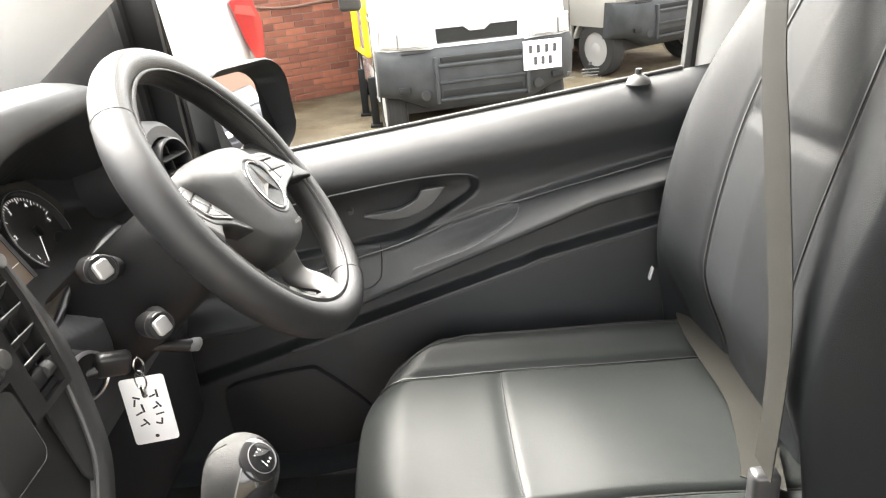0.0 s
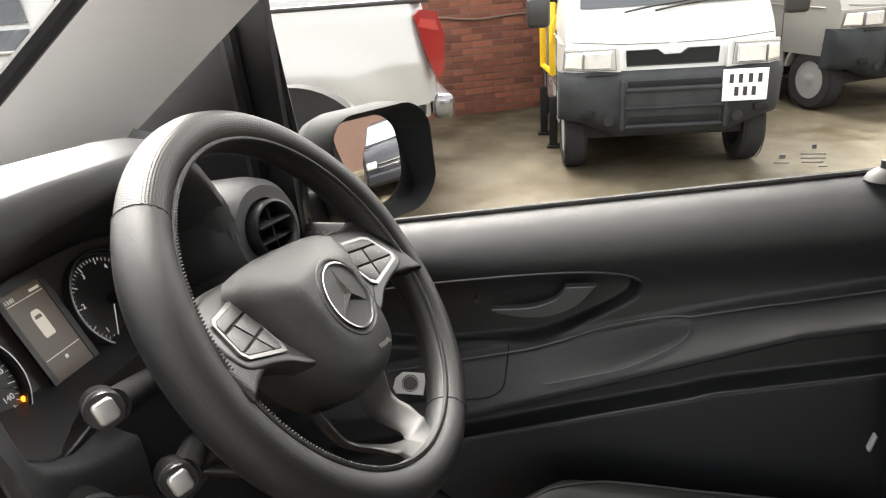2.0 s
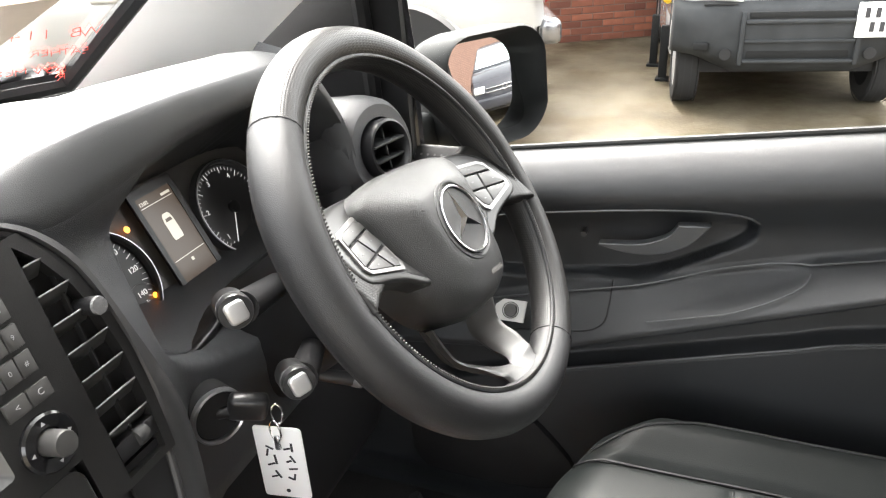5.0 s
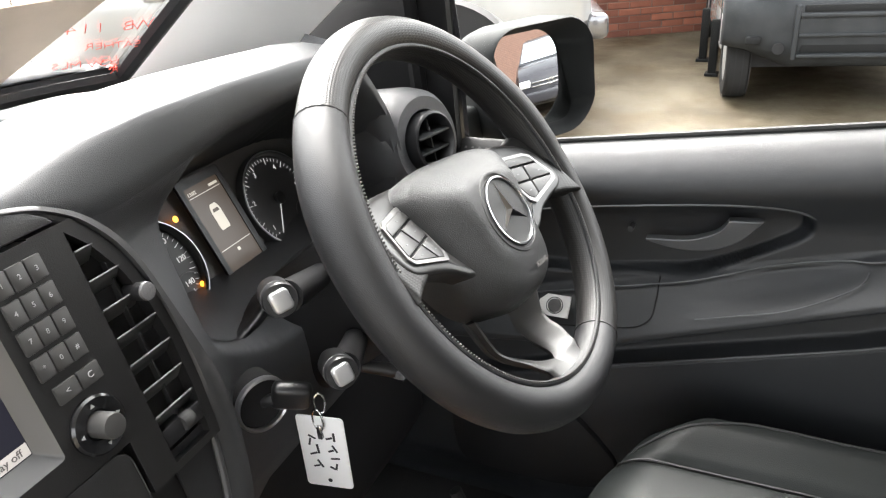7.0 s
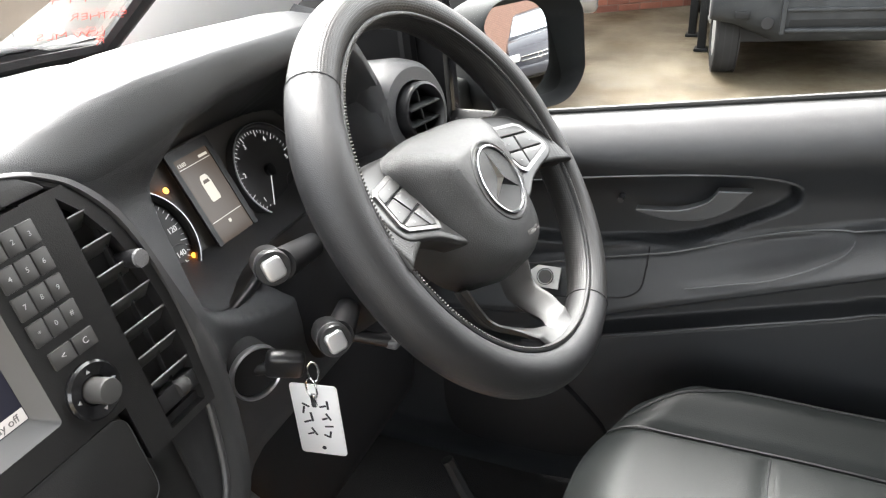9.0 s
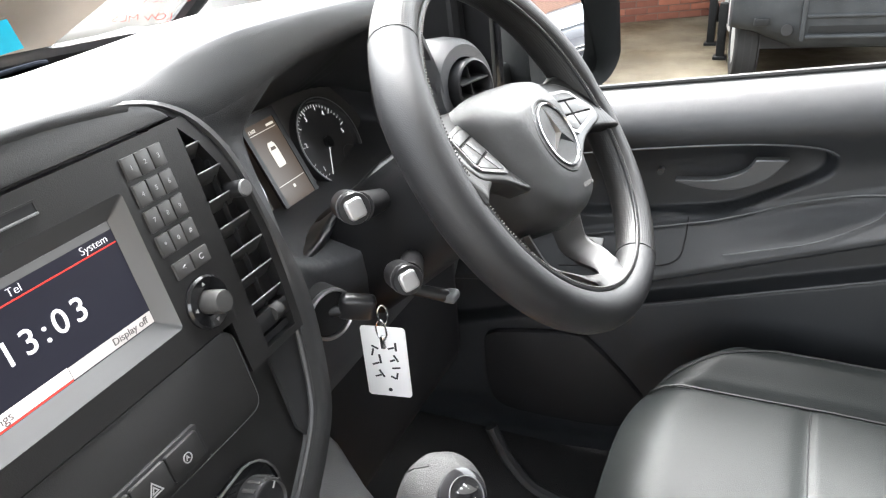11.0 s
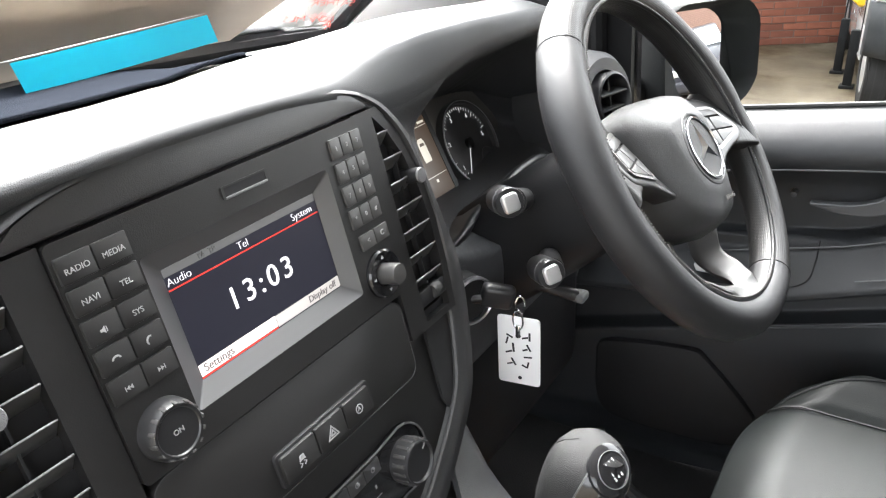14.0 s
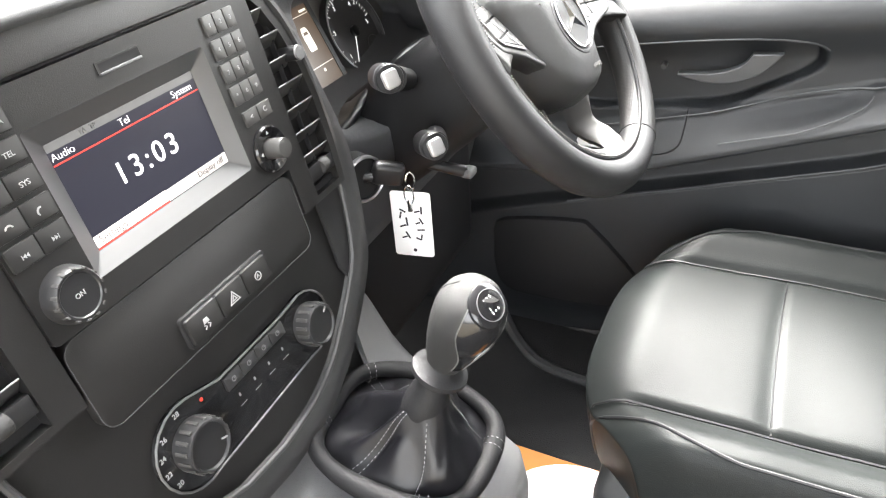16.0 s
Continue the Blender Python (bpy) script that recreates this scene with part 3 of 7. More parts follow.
        lettering("key_word", word, 0.006, on_panel(cu, 0.1545, 0.0041), M_LEGEND, key)
    # rocker ring and stick
    part("rocker_ring", lathe([(0.0195, 0), (0.0195, 0.003), (0.018, 0.0045), (0.010, 0.003), (0.0095, 0.0)], 32, on_panel(0.5165, 0.1235, 0.0015), ring=True), M_GLOSS, t)
    for a in range(4):
        d = Vector((math.cos(a * math.pi / 2), math.sin(a * math.pi / 2)))
        part("arrow", prism([(0.0155, 0), (0.0128, 0.0016), (0.0128, -0.0016)], 0.0003, m=on_panel(0.5165, 0.1235, 0.0058) @ Matrix.Rotation(a * math.pi / 2, 4, "Z")), M_LEGEND, t)
    part("selector", lathe([(0.0085, 0), (0.0085, 0.016), (0.0078, 0.0178), (0.003, 0.0182)], 28, on_panel(0.5165, 0.1235, 0.0015)), M_KEYGREY, t)
    # volume knob with a ribbed edge
    k = part("volume_knob", lathe([(0.0188, 0), (0.0184, 0.006), (0.0172, 0.011), (0.0158, 0.0132), (0.0142, 0.0132), (0.0134, 0.0122), (0.001, 0.0122)], 40, on_panel(0.3075, 0.1225, 0.0015)), M_SATIN, t)
    for a in range(14):
        part("rib", box((0.0180, 0, 0.0075), (0.0014, 0.0026, 0.009), 0.0005, m=on_panel(0.3075, 0.1225, 0.0015) @ Matrix.Rotation(a * math.pi / 7, 4, "Z") @ Matrix.Rotation(radians(-8), 4, "Y")), M_KEYGREY, k)
    lettering("key_word", "ON", 0.0046, on_panel(0.3075, 0.1225, 0.0140), M_LEGEND, k)
    return t


def key_sign(k, m, key):
    """Small pictograms: mute, hang up, call, back, forward."""
    if k == 4:
        polys = [[(-0.0028, -0.001), (-0.0012, -0.001), (0.0008, -0.0026), (0.0008, 0.0026), (-0.0012, 0.001), (-0.0028, 0.001)], [(0.0016, -0.002), (0.0022, -0.0016), (0.0022, 0.0016), (0.0016, 0.002)]]
    elif k in (6, 7):
        a = 0 if k == 6 else 1.0
        arc = [(0.0036 * math.cos(x / 6 * math.pi), 0.0030 * math.sin(x / 6 * math.pi)) for x in range(7)] + [(0.0024 * math.cos(x / 6 * math.pi), 0.0016 * math.sin(x / 6 * math.pi)) for x in range(6, -1, -1)]
        polys = [[(x * math.cos(a) - y * math.sin(a), x * math.sin(a) + y * math.cos(a)) for x, y in arc]]
    else:
        s = -1 if k == 8 else 1
        polys = [[(s * (o - 0.0012), -0.0018), (s * (o + 0.0012), 0), (s * (o - 0.0012), 0.0018)] for o in (-0.0018, 0.0008)] + [[(s * 0.0024, -0.0018), (s * 0.003, -0.0018), (s * 0.003, 0.0018), (s * 0.0024, 0.0018)]]
    for p in polys:
        part("sign", prism([(x * 0.8, y * 0.8) for x, y in p], 0.0003, m=m), M_LEGEND, key)


M_SILVER_DARK = mat("dull silver bezel", (0.09, 0.09, 0.092), 0.35, 0.3)
M_KEY = mat("charcoal keys", (0.0155, 0.0152, 0.015), 0.44)
M_KEYGREY = mat("grey keys", (0.046, 0.045, 0.044), 0.42)
M_LCD = glow("screen dark", (0.006, 0.006, 0.009), 0.25)
M_LCDGREY = glow("screen grey", (0.06, 0.06, 0.06), 0.15)
M_LCDPALE = glow("screen pale", (0.38, 0.36, 0.345), 0.08)
M_LCDWHITE = glow("screen white", (0.62, 0.55, 0.52), 0.12)
M_LCDRED = glow("screen red", (0.4, 0.03, 0.022), 0.12)
M_LCDTEXT = glow("screen text", (0.55, 0.54, 0.57), 0.12)
M_LCDDIM = mat("screen dim text", (0.08, 0.08, 0.08), 0.4)
M_LCDINK = mat("screen ink", (0.10, 0.09, 0.09), 0.4)
radio()


def lower_controls():
    # the storage flap with the switch strip
    t = thing("storage_flap", "charcoal flap under the radio", "flap")
    pts = rrect(0.2855, 0.0270, 0.5275, 0.0965, 0.012, 5)
    part("flap", prism(pts, 0.010, 0.0015, m=on_panel(0, 0, -0.010)), M_STACK, t)
    # lighter tube draws the faint highlight along the flap's groove
    part("flap_edge", tube([PANEL @ Vector((x, y, -0.0002)) for x, y in pts], 0.0005, 5, closed=True), M_GREYD, t)
    t = thing("switch_strip", "black strip of three push switches with a hazard key", "switch")
    part("frame", prism(rrect(0.3655, 0.0325, 0.4655, 0.0585, 0.003), 0.003, 0.001, m=on_panel(0, 0, 0.0002)), M_SATIN, t)
    for k, cu in enumerate((0.3845, 0.4165, 0.4470)):
        w = (0.0165, 0.0148, 0.0148)[k]
        key = part("key", prism(rrect(cu - w, 0.0350, cu + w, 0.0560, 0.002), 0.003, 0.0012, m=on_panel(0, 0, 0.003)), M_KEY, t)
        m = on_panel(cu, 0.0445, 0.0062)
        if k == 1:
            part("triangle", ring_frame([(0, 0.0062), (-0.0062, -0.004), (0.0062, -0.004)], [(0, 0.0044), (-0.0046, -0.0031), (0.0046, -0.0031)], 0.0004, m), M_LEGEND, key)
            part("triangle", ring_frame([(0, 0.0028), (-0.003, -0.0022), (0.003, -0.0022)], [(0, 0.0012), (-0.0016, -0.0014), (0.0016, -0.0014)], 0.0004, m), M_LEGEND, key)
        elif k == 2:
            part("sign", lathe([(0.0038, 0), (0.0038, 0.0004), (0.003, 0.0004), (0.003, 0)], 20, m, ring=True), M_LEGEND, key)
            lettering("sign", "A", 0.005, m, M_LEGEND, key)
        else:
            part("sign", prism([(-0.003, 0.0), (-0.002, 0.004), (0.002, 0.004), (0.003, 0.0)], 0.0004, m=m), M_LEGEND, key)
            for dx in (-0.002, 0.002):
                part("sign", tube([m @ Vector((dx - 0.001, -0.001, 0)), m @ Vector((dx + 0.001, -0.0025, 0)), m @ Vector((dx - 0.001, -0.0045, 0))], 0.0005, 5), M_LEGEND, key)
    # heater controls
    t = thing("heater_control", "black heater panel with two turning knobs", "heater control")
    CL, CR = (0.338, -0.0330), (0.489, -0.0345)
    rim = []
    for k in range(13):
        a = radians(75 + 210 * k / 12)
        rim.append((CL[0] + 0.036 * math.cos(a), CL[1] + 0.036 * math.sin(a)))
    for k in range(13):
        a = radians(-105 + 210 * k / 12)
        rim.append((CR[0] + 0.030 * math.cos(a), CR[1] + 0.030 * math.sin(a)))
    rim += [(0.462, -0.0075), (0.38, -0.0075)]
    part("plate", prism(rim, 0.004, 0.001, m=on_panel(0, 0, -0.011)), M_GLOSS, t)
    part("plate_edge", tube([PANEL @ Vector((x, y, -0.006)) for x, y in rim], 0.0010, 6, closed=True), M_GREYD2, t)
    for c, r in ((CL, 0.0212), (CR, 0.0195)):
        k = part("knob", lathe([(r, 0), (r * 0.985, 0.012), (r * 0.93, 0.017), (r * 0.86, 0.0175), (r * 0.82, 0.015), (0.001, 0.015)], 44, on_panel(*c, -0.007)), M_SATIN, t)
        for a in range(16):
            part("rib", box((r * 0.985, 0, 0.009), (0.0016, 0.003, 0.012), 0.0005, m=on_panel(*c, -0.007) @ Matrix.Rotation(a * math.pi / 8, 4, "Z")), M_KEYGREY, k)
        part("pointer", box((r * 0.72, 0, 0.0155), (0.006, 0.0012, 0.0008), m=on_panel(*c, -0.007) @ Matrix.Rotation(radians(-20 if c is CL else 40), 4, "Z")), M_LEGEND, k)
    for k in range(4):
        cu = 0.392 + 0.0195 * k
        key = part("key", prism(rrect(cu - 0.0095, -0.0225, cu + 0.0095, -0.0100, 0.0006), 0.0022, 0.0006, m=on_panel(0, 0, -0.007)), M_STRIP, t)
        part("sign", lathe([(0.0024, 0), (0.0024, 0.0003), (0.0017, 0.0003), (0.0017, 0)], 16, on_panel(cu, -0.0163, -0.0047), ring=True), M_LEGDIM, key)
        part("sign", box((cu + 0.0012, -0.0158, -0.0045), (0.0026, 0.0007, 0.0004), m=PANEL), M_LEGDIM, key)
        part("mark", box((cu, -0.0330, -0.0069), (0.0018, 0.0030, 0.0004), m=PANEL), M_LEGDIM, t)
        part("mark_line", box((cu, -0.0420, -0.0069), (0.0080, 0.0006, 0.0004), m=PANEL), M_LEGDIM, t)
    for word, a in (("20", 212), ("22", 186), ("24", 160), ("26", 134), ("28", 96)):
        lettering("number", word, 0.0058, on_panel(CL[0] + 0.0300 * math.cos(radians(a)), CL[1] + 0.0300 * math.sin(radians(a)), -0.0065), M_LEGEND, t)
    part("red_dot", lathe([(0.0016, 0), (0.0016, 0.0005), (0.0002, 0.0005)], 12, on_panel(0.359, -0.009, -0.0065)), M_RED, t)


M_STRIP = mat("satin strip keys", (0.030, 0.030, 0.031), 0.30)
M_LEGDIM = mat("dim grey print", (0.17, 0.17, 0.17), 0.6, vary=0.02)
M_GREYD2 = mat("worn grey edge", (0.10, 0.10, 0.10), 0.35)
lower_controls()


# ---- instruments ----
CLEAN = radians(26)
CLUSTER = Matrix(((0, -math.sin(CLEAN), math.cos(CLEAN), -0.570), (1, 0, 0, 0), (0, math.cos(CLEAN), math.sin(CLEAN), 1.168), (0, 0, 0, 1)))
M_AMBERLCD = glow("amber display", (0.048, 0.030, 0.0175), 0.065)
M_LCDCAR = glow("display picture", (0.45, 0.42, 0.36), 0.10)
M_WARN = glow("warning lamp", (0.9, 0.25, 0.02), 0.5)


# Mask and dial colours lightened to make up for scant light under the hood.
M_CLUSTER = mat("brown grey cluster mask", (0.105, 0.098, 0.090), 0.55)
M_DIAL = mat("charcoal dial face", (0.052, 0.051, 0.052), 0.5)
# Faint glow added so the print shows inside the dark recess.
M_DIALWHITE = glow("glowing dial print", (0.55, 0.55, 0.55), 0.07)


def on_cluster(y, v, w=0.0):
    return CLUSTER @ Matrix.Translation((y, v, w))


def instruments():
    t = thing("instrument_cluster", "black instrument cluster with an amber display", "instrument cluster")
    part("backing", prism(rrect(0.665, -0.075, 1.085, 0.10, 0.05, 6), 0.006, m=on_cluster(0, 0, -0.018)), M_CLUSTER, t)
    part("display_frame", ring_frame(rrect(0.8315, -0.062, 0.9015, 0.066, 0.003, 3), rrect(0.8385, -0.054, 0.8935, 0.055, 0.002, 3), 0.004, on_cluster(0, 0, -0.006)), M_STACK, t)
    d = part("display", prism(rrect(0.8385, -0.054, 0.8935, 0.055, 0.002), 0.001, m=on_cluster(0, 0, -0.004)), M_AMBERLCD, t, "lit amber trip display")
    car = [(-0.0065, -0.019), (0.0065, -0.019), (0.0075, -0.016), (0.0075, 0.004), (0.0062, 0.010), (0.004, 0.013), (-0.004, 0.013), (-0.0062, 0.010), (-0.0075, 0.004), (-0.0075, -0.016)]
    part("car_picture", prism(car, 0.0004, m=on_cluster(0.8655, 0.015, -0.0029)), M_LCDCAR, d)
    part("car_window", prism([(-0.005, 0.003), (0.005, 0.003), (0.004, 0.007), (-0.004, 0.007)], 0.0003, m=on_cluster(0.8655, 0.015, -0.0024)), M_AMBERLCD, d)
    part("rule", box((0.866, -0.024, -0.0028), (0.05, 0.0008, 0.0004), m=CLUSTER), M_LCDCAR, d)
    part("rule", box((0.866, 0.043, -0.0028), (0.05, 0.0008, 0.0004), m=CLUSTER), M_LCDCAR, d)
    lettering("word", "13:02", 0.006, on_cluster(0.8475, 0.0475, -0.0028), M_LCDCAR, d)
    part("sign", box((0.8655, -0.031, -0.0028), (0.004, 0.004, 0.0004), m=CLUSTER), M_LCDCAR, d)
    part("sign", box((0.8825, 0.0475, -0.0028), (0.014, 0.003, 0.0004), m=CLUSTER), M_LCDCAR, d)
    for cy, name in ((0.967, "rev_counter"), (0.750, "speedometer")):
        g = part(name, lathe([(0.062, -0.007), (0.062, 0.004), (0.060, 0.006), (0.0575, 0.004), (0.057, -0.003), (0.001, -0.003)], 56, on_cluster(cy, -0.0086, -0.004)), M_DIAL, t, "round dial with white figures")
        part("dial_ring", lathe([(0.0615, 0.004), (0.0610, 0.0062), (0.0598, 0.0062), (0.0596, 0.004)], 56, on_cluster(cy, -0.0086, -0.004), ring=True), M_SILVER, g)
        for k in range(41):
            a = radians(262 - 310 * k / 50) if name == "rev_counter" else radians(228 - 276 * k / 40)
            long = k % 5 == 0
            r = 0.0535 - (0.004 if long else 0.002)
            part("tick", box((r, 0, -0.0024), (0.008 if long else 0.004, 0.0009 if long else 0.0005, 0.0004), m=on_cluster(cy, -0.0086, -0.004) @ Matrix.Rotation(a, 4, "Z")), M_DIALWHITE, g)
        nums = "012345" if name == "rev_counter" else ("0", "20", "40", "60", "80", "100", "120", "140")
        for k, s in enumerate(nums):
            a = radians(274 - 54 * k)
            if name == "speedometer":
                a = radians(228 - 276 * k / 7.4)
            lettering("figure", s, 0.0088, on_cluster(cy + 0.042 * math.cos(a), -0.0086 + 0.042 * math.sin(a), -0.0064), M_DIALWHITE, g)
        n = part("needle", box((0.021, 0, 0.0005), (0.050, 0.0011, 0.0012), 0.0003, m=on_cluster(cy, -0.0086, -0.004) @ Matrix.Rotation(radians(-124 if name == "rev_counter" else 226), 4, "Z")), M_DIALWHITE, g)
        part("needle_hub", lathe([(0.008, -0.002), (0.008, 0.003), (0.006, 0.004), (0.001, 0.004)], 20, on_cluster(cy, -0.0086, -0.004)), M_SATIN, g)
        small = on_cluster(cy + (0.032 if name == "rev_counter" else 0.034), -0.040, -0.0058)
        rad = 0.020 if name == "speedometer" else 0.016
        part("small_dial", lathe([(rad, 0), (rad, 0.0004), (rad - 0.0005, 0.0004), (rad - 0.0005, 0)], 28, small, ring=True), M_GREY, g)
        part("small_needle", box((0.006, 0, 0.001), (0.014, 0.0009, 0.0006), m=small @ Matrix.Rotation(radians(-80 if rad > 0.017 else 10), 4, "Z")), M_DIALWHITE, g)
    part("warning_lamp", lathe([(0.0035, 0), (0.0035, 0.0006), (0.0005, 0.0006)], 12, on_cluster(0.812, 0.033, -0.005)), M_WARN, t)
    part("warning_lamp", lathe([(0.003, 0), (0.003, 0.0006), (0.0005, 0.0006)], 12, on_cluster(0.796, -0.040, -0.0045)), M_WARN, t)


instruments()


# ---- steering column, wheel and stalks ----
TURN = radians(34.1)
WC = Vector((-0.252, 0.852, 1.2254))
WHEEL = Matrix(((0, -math.sin(TURN), math.cos(TURN), WC.x), (1, 0, 0, WC.y), (0, math.cos(TURN), math.sin(TURN), WC.z), (0, 0, 0, 1)))


def clip(poly, nrm, off, sign):
    """The part of a flat outline on one side of a line."""
    out = []
    for a, b in zip(poly, poly[1:] + poly[:1]):
        da, db = sign * (nrm.x * a[0] + nrm.y * a[1] - off), sign * (nrm.x * b[0] + nrm.y * b[1] - off)
        if da >= 0:
            out.append(a)
        if da * db < 0:
            q = da / (da - db)
            out.append((lerp(a[0], b[0], q), lerp(a[1], b[1], q)))
    return out


def perforate(m, R, r, pitch):
    """Rows of pinholes that follow the wheel's rim round and across."""
    n, l = m.node_tree.nodes, m.node_tree.links

    def op(kind, a, b=0.0):
        k = n.new("ShaderNodeMath")
        k.operation = kind
        for slot, v in ((0, a), (1, b)):
            if isinstance(v, (int, float)):
                k.inputs[slot].default_value = v
            else:
                l.new(v, k.inputs[slot])
        return k.outputs[0]
    tc = n.new("ShaderNodeTexCoord")
    flat = []
    for axis in range(3):
        d = n.new("ShaderNodeVectorMath")
        d.operation = "DOT_PRODUCT"
        way = WHEEL.col[axis].to_3d()
        d.inputs[1].default_value = way
        l.new(tc.outputs["Object"], d.inputs[0])
        flat.append(op("SUBTRACT", d.outputs["Value"], way.dot(WC)))
    x, y, z = flat
    rad = op("SQRT", op("ADD", op("MULTIPLY", x, x), op("MULTIPLY", y, y)))
    u = op("MULTIPLY", op("ARCTAN2", y, x), round(2 * math.pi * R / pitch) / (2 * math.pi))
    v = op("MULTIPLY", op("ARCTAN2", z, op("SUBTRACT", rad, R)), round(2 * math.pi * r / pitch) / (2 * math.pi))
    u = op("ADD", u, op("MULTIPLY", op("MODULO", op("ADD", op("FLOOR", v), 200), 2.0), 0.5))
    du, dv = (op("SUBTRACT", op("FRACT", op("ADD", q, 500.0)), 0.5) for q in (u, v))
    d = op("SQRT", op("ADD", op("MULTIPLY", du, du), op("MULTIPLY", dv, dv)))
    h = op("SMOOTH_MIN", d, 0.36)
    bump = n.new("ShaderNodeBump")
    bump.inputs["Strength"].default_value, bump.inputs["Distance"].default_value = 0.55, 0.0012
    l.new(h, bump.inputs["Height"])
    l.new(bump.outputs["Normal"], n["Principled BSDF"].inputs["Normal"])


def steering_wheel():
    t = thing("steering_wheel", "black leather three-spoke steering wheel with silver keys", "steering wheel")
    R, r = 0.183, 0.0208
    perforate(M_GRIP, R, r, 0.0024)

    def rim_seg(a0, a1, n, fat, name, material):
        rings = []
        for k in range(n + 1):
            a = radians(lerp(a0, a1, k / n))
            deg = lerp(a0, a1, k / n) % 360
            rr = r * fat * (1 + 0.10 * math.exp(-((deg - 152) / 16) ** 2) + 0.10 * math.exp(-((deg - 14) / 16) ** 2))
            ring = []
            for j in range(18):
                b = 2 * math.pi * j / 18
                rad = R + rr * math.cos(b) * 0.95
                ring.append(WHEEL @ Vector((rad * math.cos(a), rad * math.sin(a), rr * 1.02 * math.sin(b))))
            rings.append(ring)
        return part(name, loft(rings, caps=True), material, t)
    rim_seg(130, 286, 48, 1.02, "rim_skin", M_RIM)
    rim_seg(-74, 130, 60, 1.0, "rim_grip", M_GRIP)
    for a in (130, 286):
        ca, sa = math.cos(radians(a)), math.sin(radians(a))
        ring = [WHEEL @ Vector(((R + r * 0.965 * math.cos(b)) * ca, (R + r * 0.965 * math.cos(b)) * sa, r * 1.03 * math.sin(b))) for b in [2 * math.pi * j / 20 for j in range(20)]]
        part("rim_seam", tube(ring, 0.0010, 5, closed=True), M_DARK, t)
    # cross-stitched seam round the inner edge
    seam = [WHEEL @ Vector(((R - r * 0.79) * math.cos(a), (R - r * 0.79) * math.sin(a), r * 0.66)) for a in [2 * math.pi * j / 160 for j in range(160)]]
    part("rim_stitch_welt", tube(seam, 0.0024, 8, closed=True), M_RIM, t)
    bm = bmesh.new()
    for k in range(340):
        a = 2 * math.pi * k / 340
        b = box((0, 0, 0), (0.0046, 0.0016, 0.0016), 0.0004, 1, m=WHEEL @ Matrix.Rotation(a, 4, "Z") @ Matrix.Translation((R - r * 0.83, 0, r * 0.735)) @ Matrix.Rotation(0.75, 4, "Y") @ Matrix.Rotation(0.45, 4, "Z"))
        bm = merge(bm, b)
    part("stitching", bm, M_BRAID, t, "charcoal braided stitching")
    # hub: a shield-shaped airbag cover with a raised middle; the wheel stands turned a little
    turned = WHEEL @ Matrix.Rotation(radians(-9), 4, "Z")
    half = [(0.0, 0.062), (0.042, 0.061), (0.076, 0.055), (0.092, 0.040), (0.091, 0.012), (0.085, -0.020), (0.076, -0.050), (0.060, -0.074), (0.034, -0.089), (0.0, -0.094)]
    edge = half + [(-x, y) for x, y in half[-2:0:-1]]
    line = [(p.x, p.y) for p in curve([(*p, 0) for p in edge[-1:] + edge + edge[:2]], 5)][5:5 + 5 * len(edge)]
    prof = ((0.02, 0.0256), (0.30, 0.0254), (0.47, 0.0248), (0.53, 0.0236), (0.60, 0.0204), (0.72, 0.0140), (0.84, 0.0080), (0.92, 0.0030), (0.97, -0.004), (1.0, -0.015), (0.96, -0.050))
    rings = []
    for q, h in prof:
        ring = []
        for x, y in line:
            low = max(0.0, -y / 0.094) ** 2 * (1 - step(0.84, 1.0, q))
            ring.append(turned @ Vector((x * q, -0.012 * (1 - q) + y * q, h + 0.6 * (0.0245 - h) * low)))
        rings.append(ring)
    part("airbag_cover", loft(rings), M_HUB, t, "grained black airbag cover", angle=60)
    # round badge in a shallow well: a ring with three points
    em = turned @ Matrix.Translation((0.004, -0.011, 0.0235))
    part("badge_well", lathe([(0.0405, 0.0005), (0.0395, 0.0022), (0.0375, 0.0024), (0.0352, 0.0006)], 48, em, ring=True), M_HUB, t)
    badge = part("badge", lathe([(0.0345, -0.004), (0.0345, 0.0015), (0.0335, 0.003), (0.032, 0.003), (0.031, 0.0010), (0.001, 0.0010)], 48, em), M_BADGE, t)
    part("badge_ring", lathe([(0.0342, 0.001), (0.0339, 0.0038), (0.0326, 0.0040), (0.0318, 0.001)], 48, em, ring=True), M_STAR, badge, "silver ring")
    star = bmesh.new()
    top = star.verts.new((0, 0, 0.0062))
    pts = []
    for k in range(6):
        a = radians(90 + 60 * k)
        rr = 0.0318 if k % 2 == 0 else 0.0058
        pts.append(star.verts.new((rr * math.cos(a), rr * math.sin(a), 0.0013)))
    for k in range(6):
        star.faces.new((top, pts[k], pts[(k + 1) % 6]))
    part("badge_relief", star, M_STAR, badge, "silver three-pointed relief", angle=1, m=em)
    for sx in (-1, 1):
        m = turned @ Matrix.Translation((sx * 0.0455, 0.012, 0.0236))
        part("horn_mark", tube([m @ Vector(p) for p in ((-0.004, 0.003, 0), (0.0, -0.001, 0.0002), (0.004, 0.002, 0))], 0.0005, 5), M_STITCHD, t)
        part("horn_mark", tube([m @ Vector(p) for p in ((0.0, -0.001, 0.0002), (0.001, -0.005, 0))], 0.0005, 5), M_STITCHD, t)
    lettering("airbag_word", "AIRBAG", 0.0070, turned @ Matrix.Translation((0.014, -0.067, 0.0238)), M_STITCHD, t)

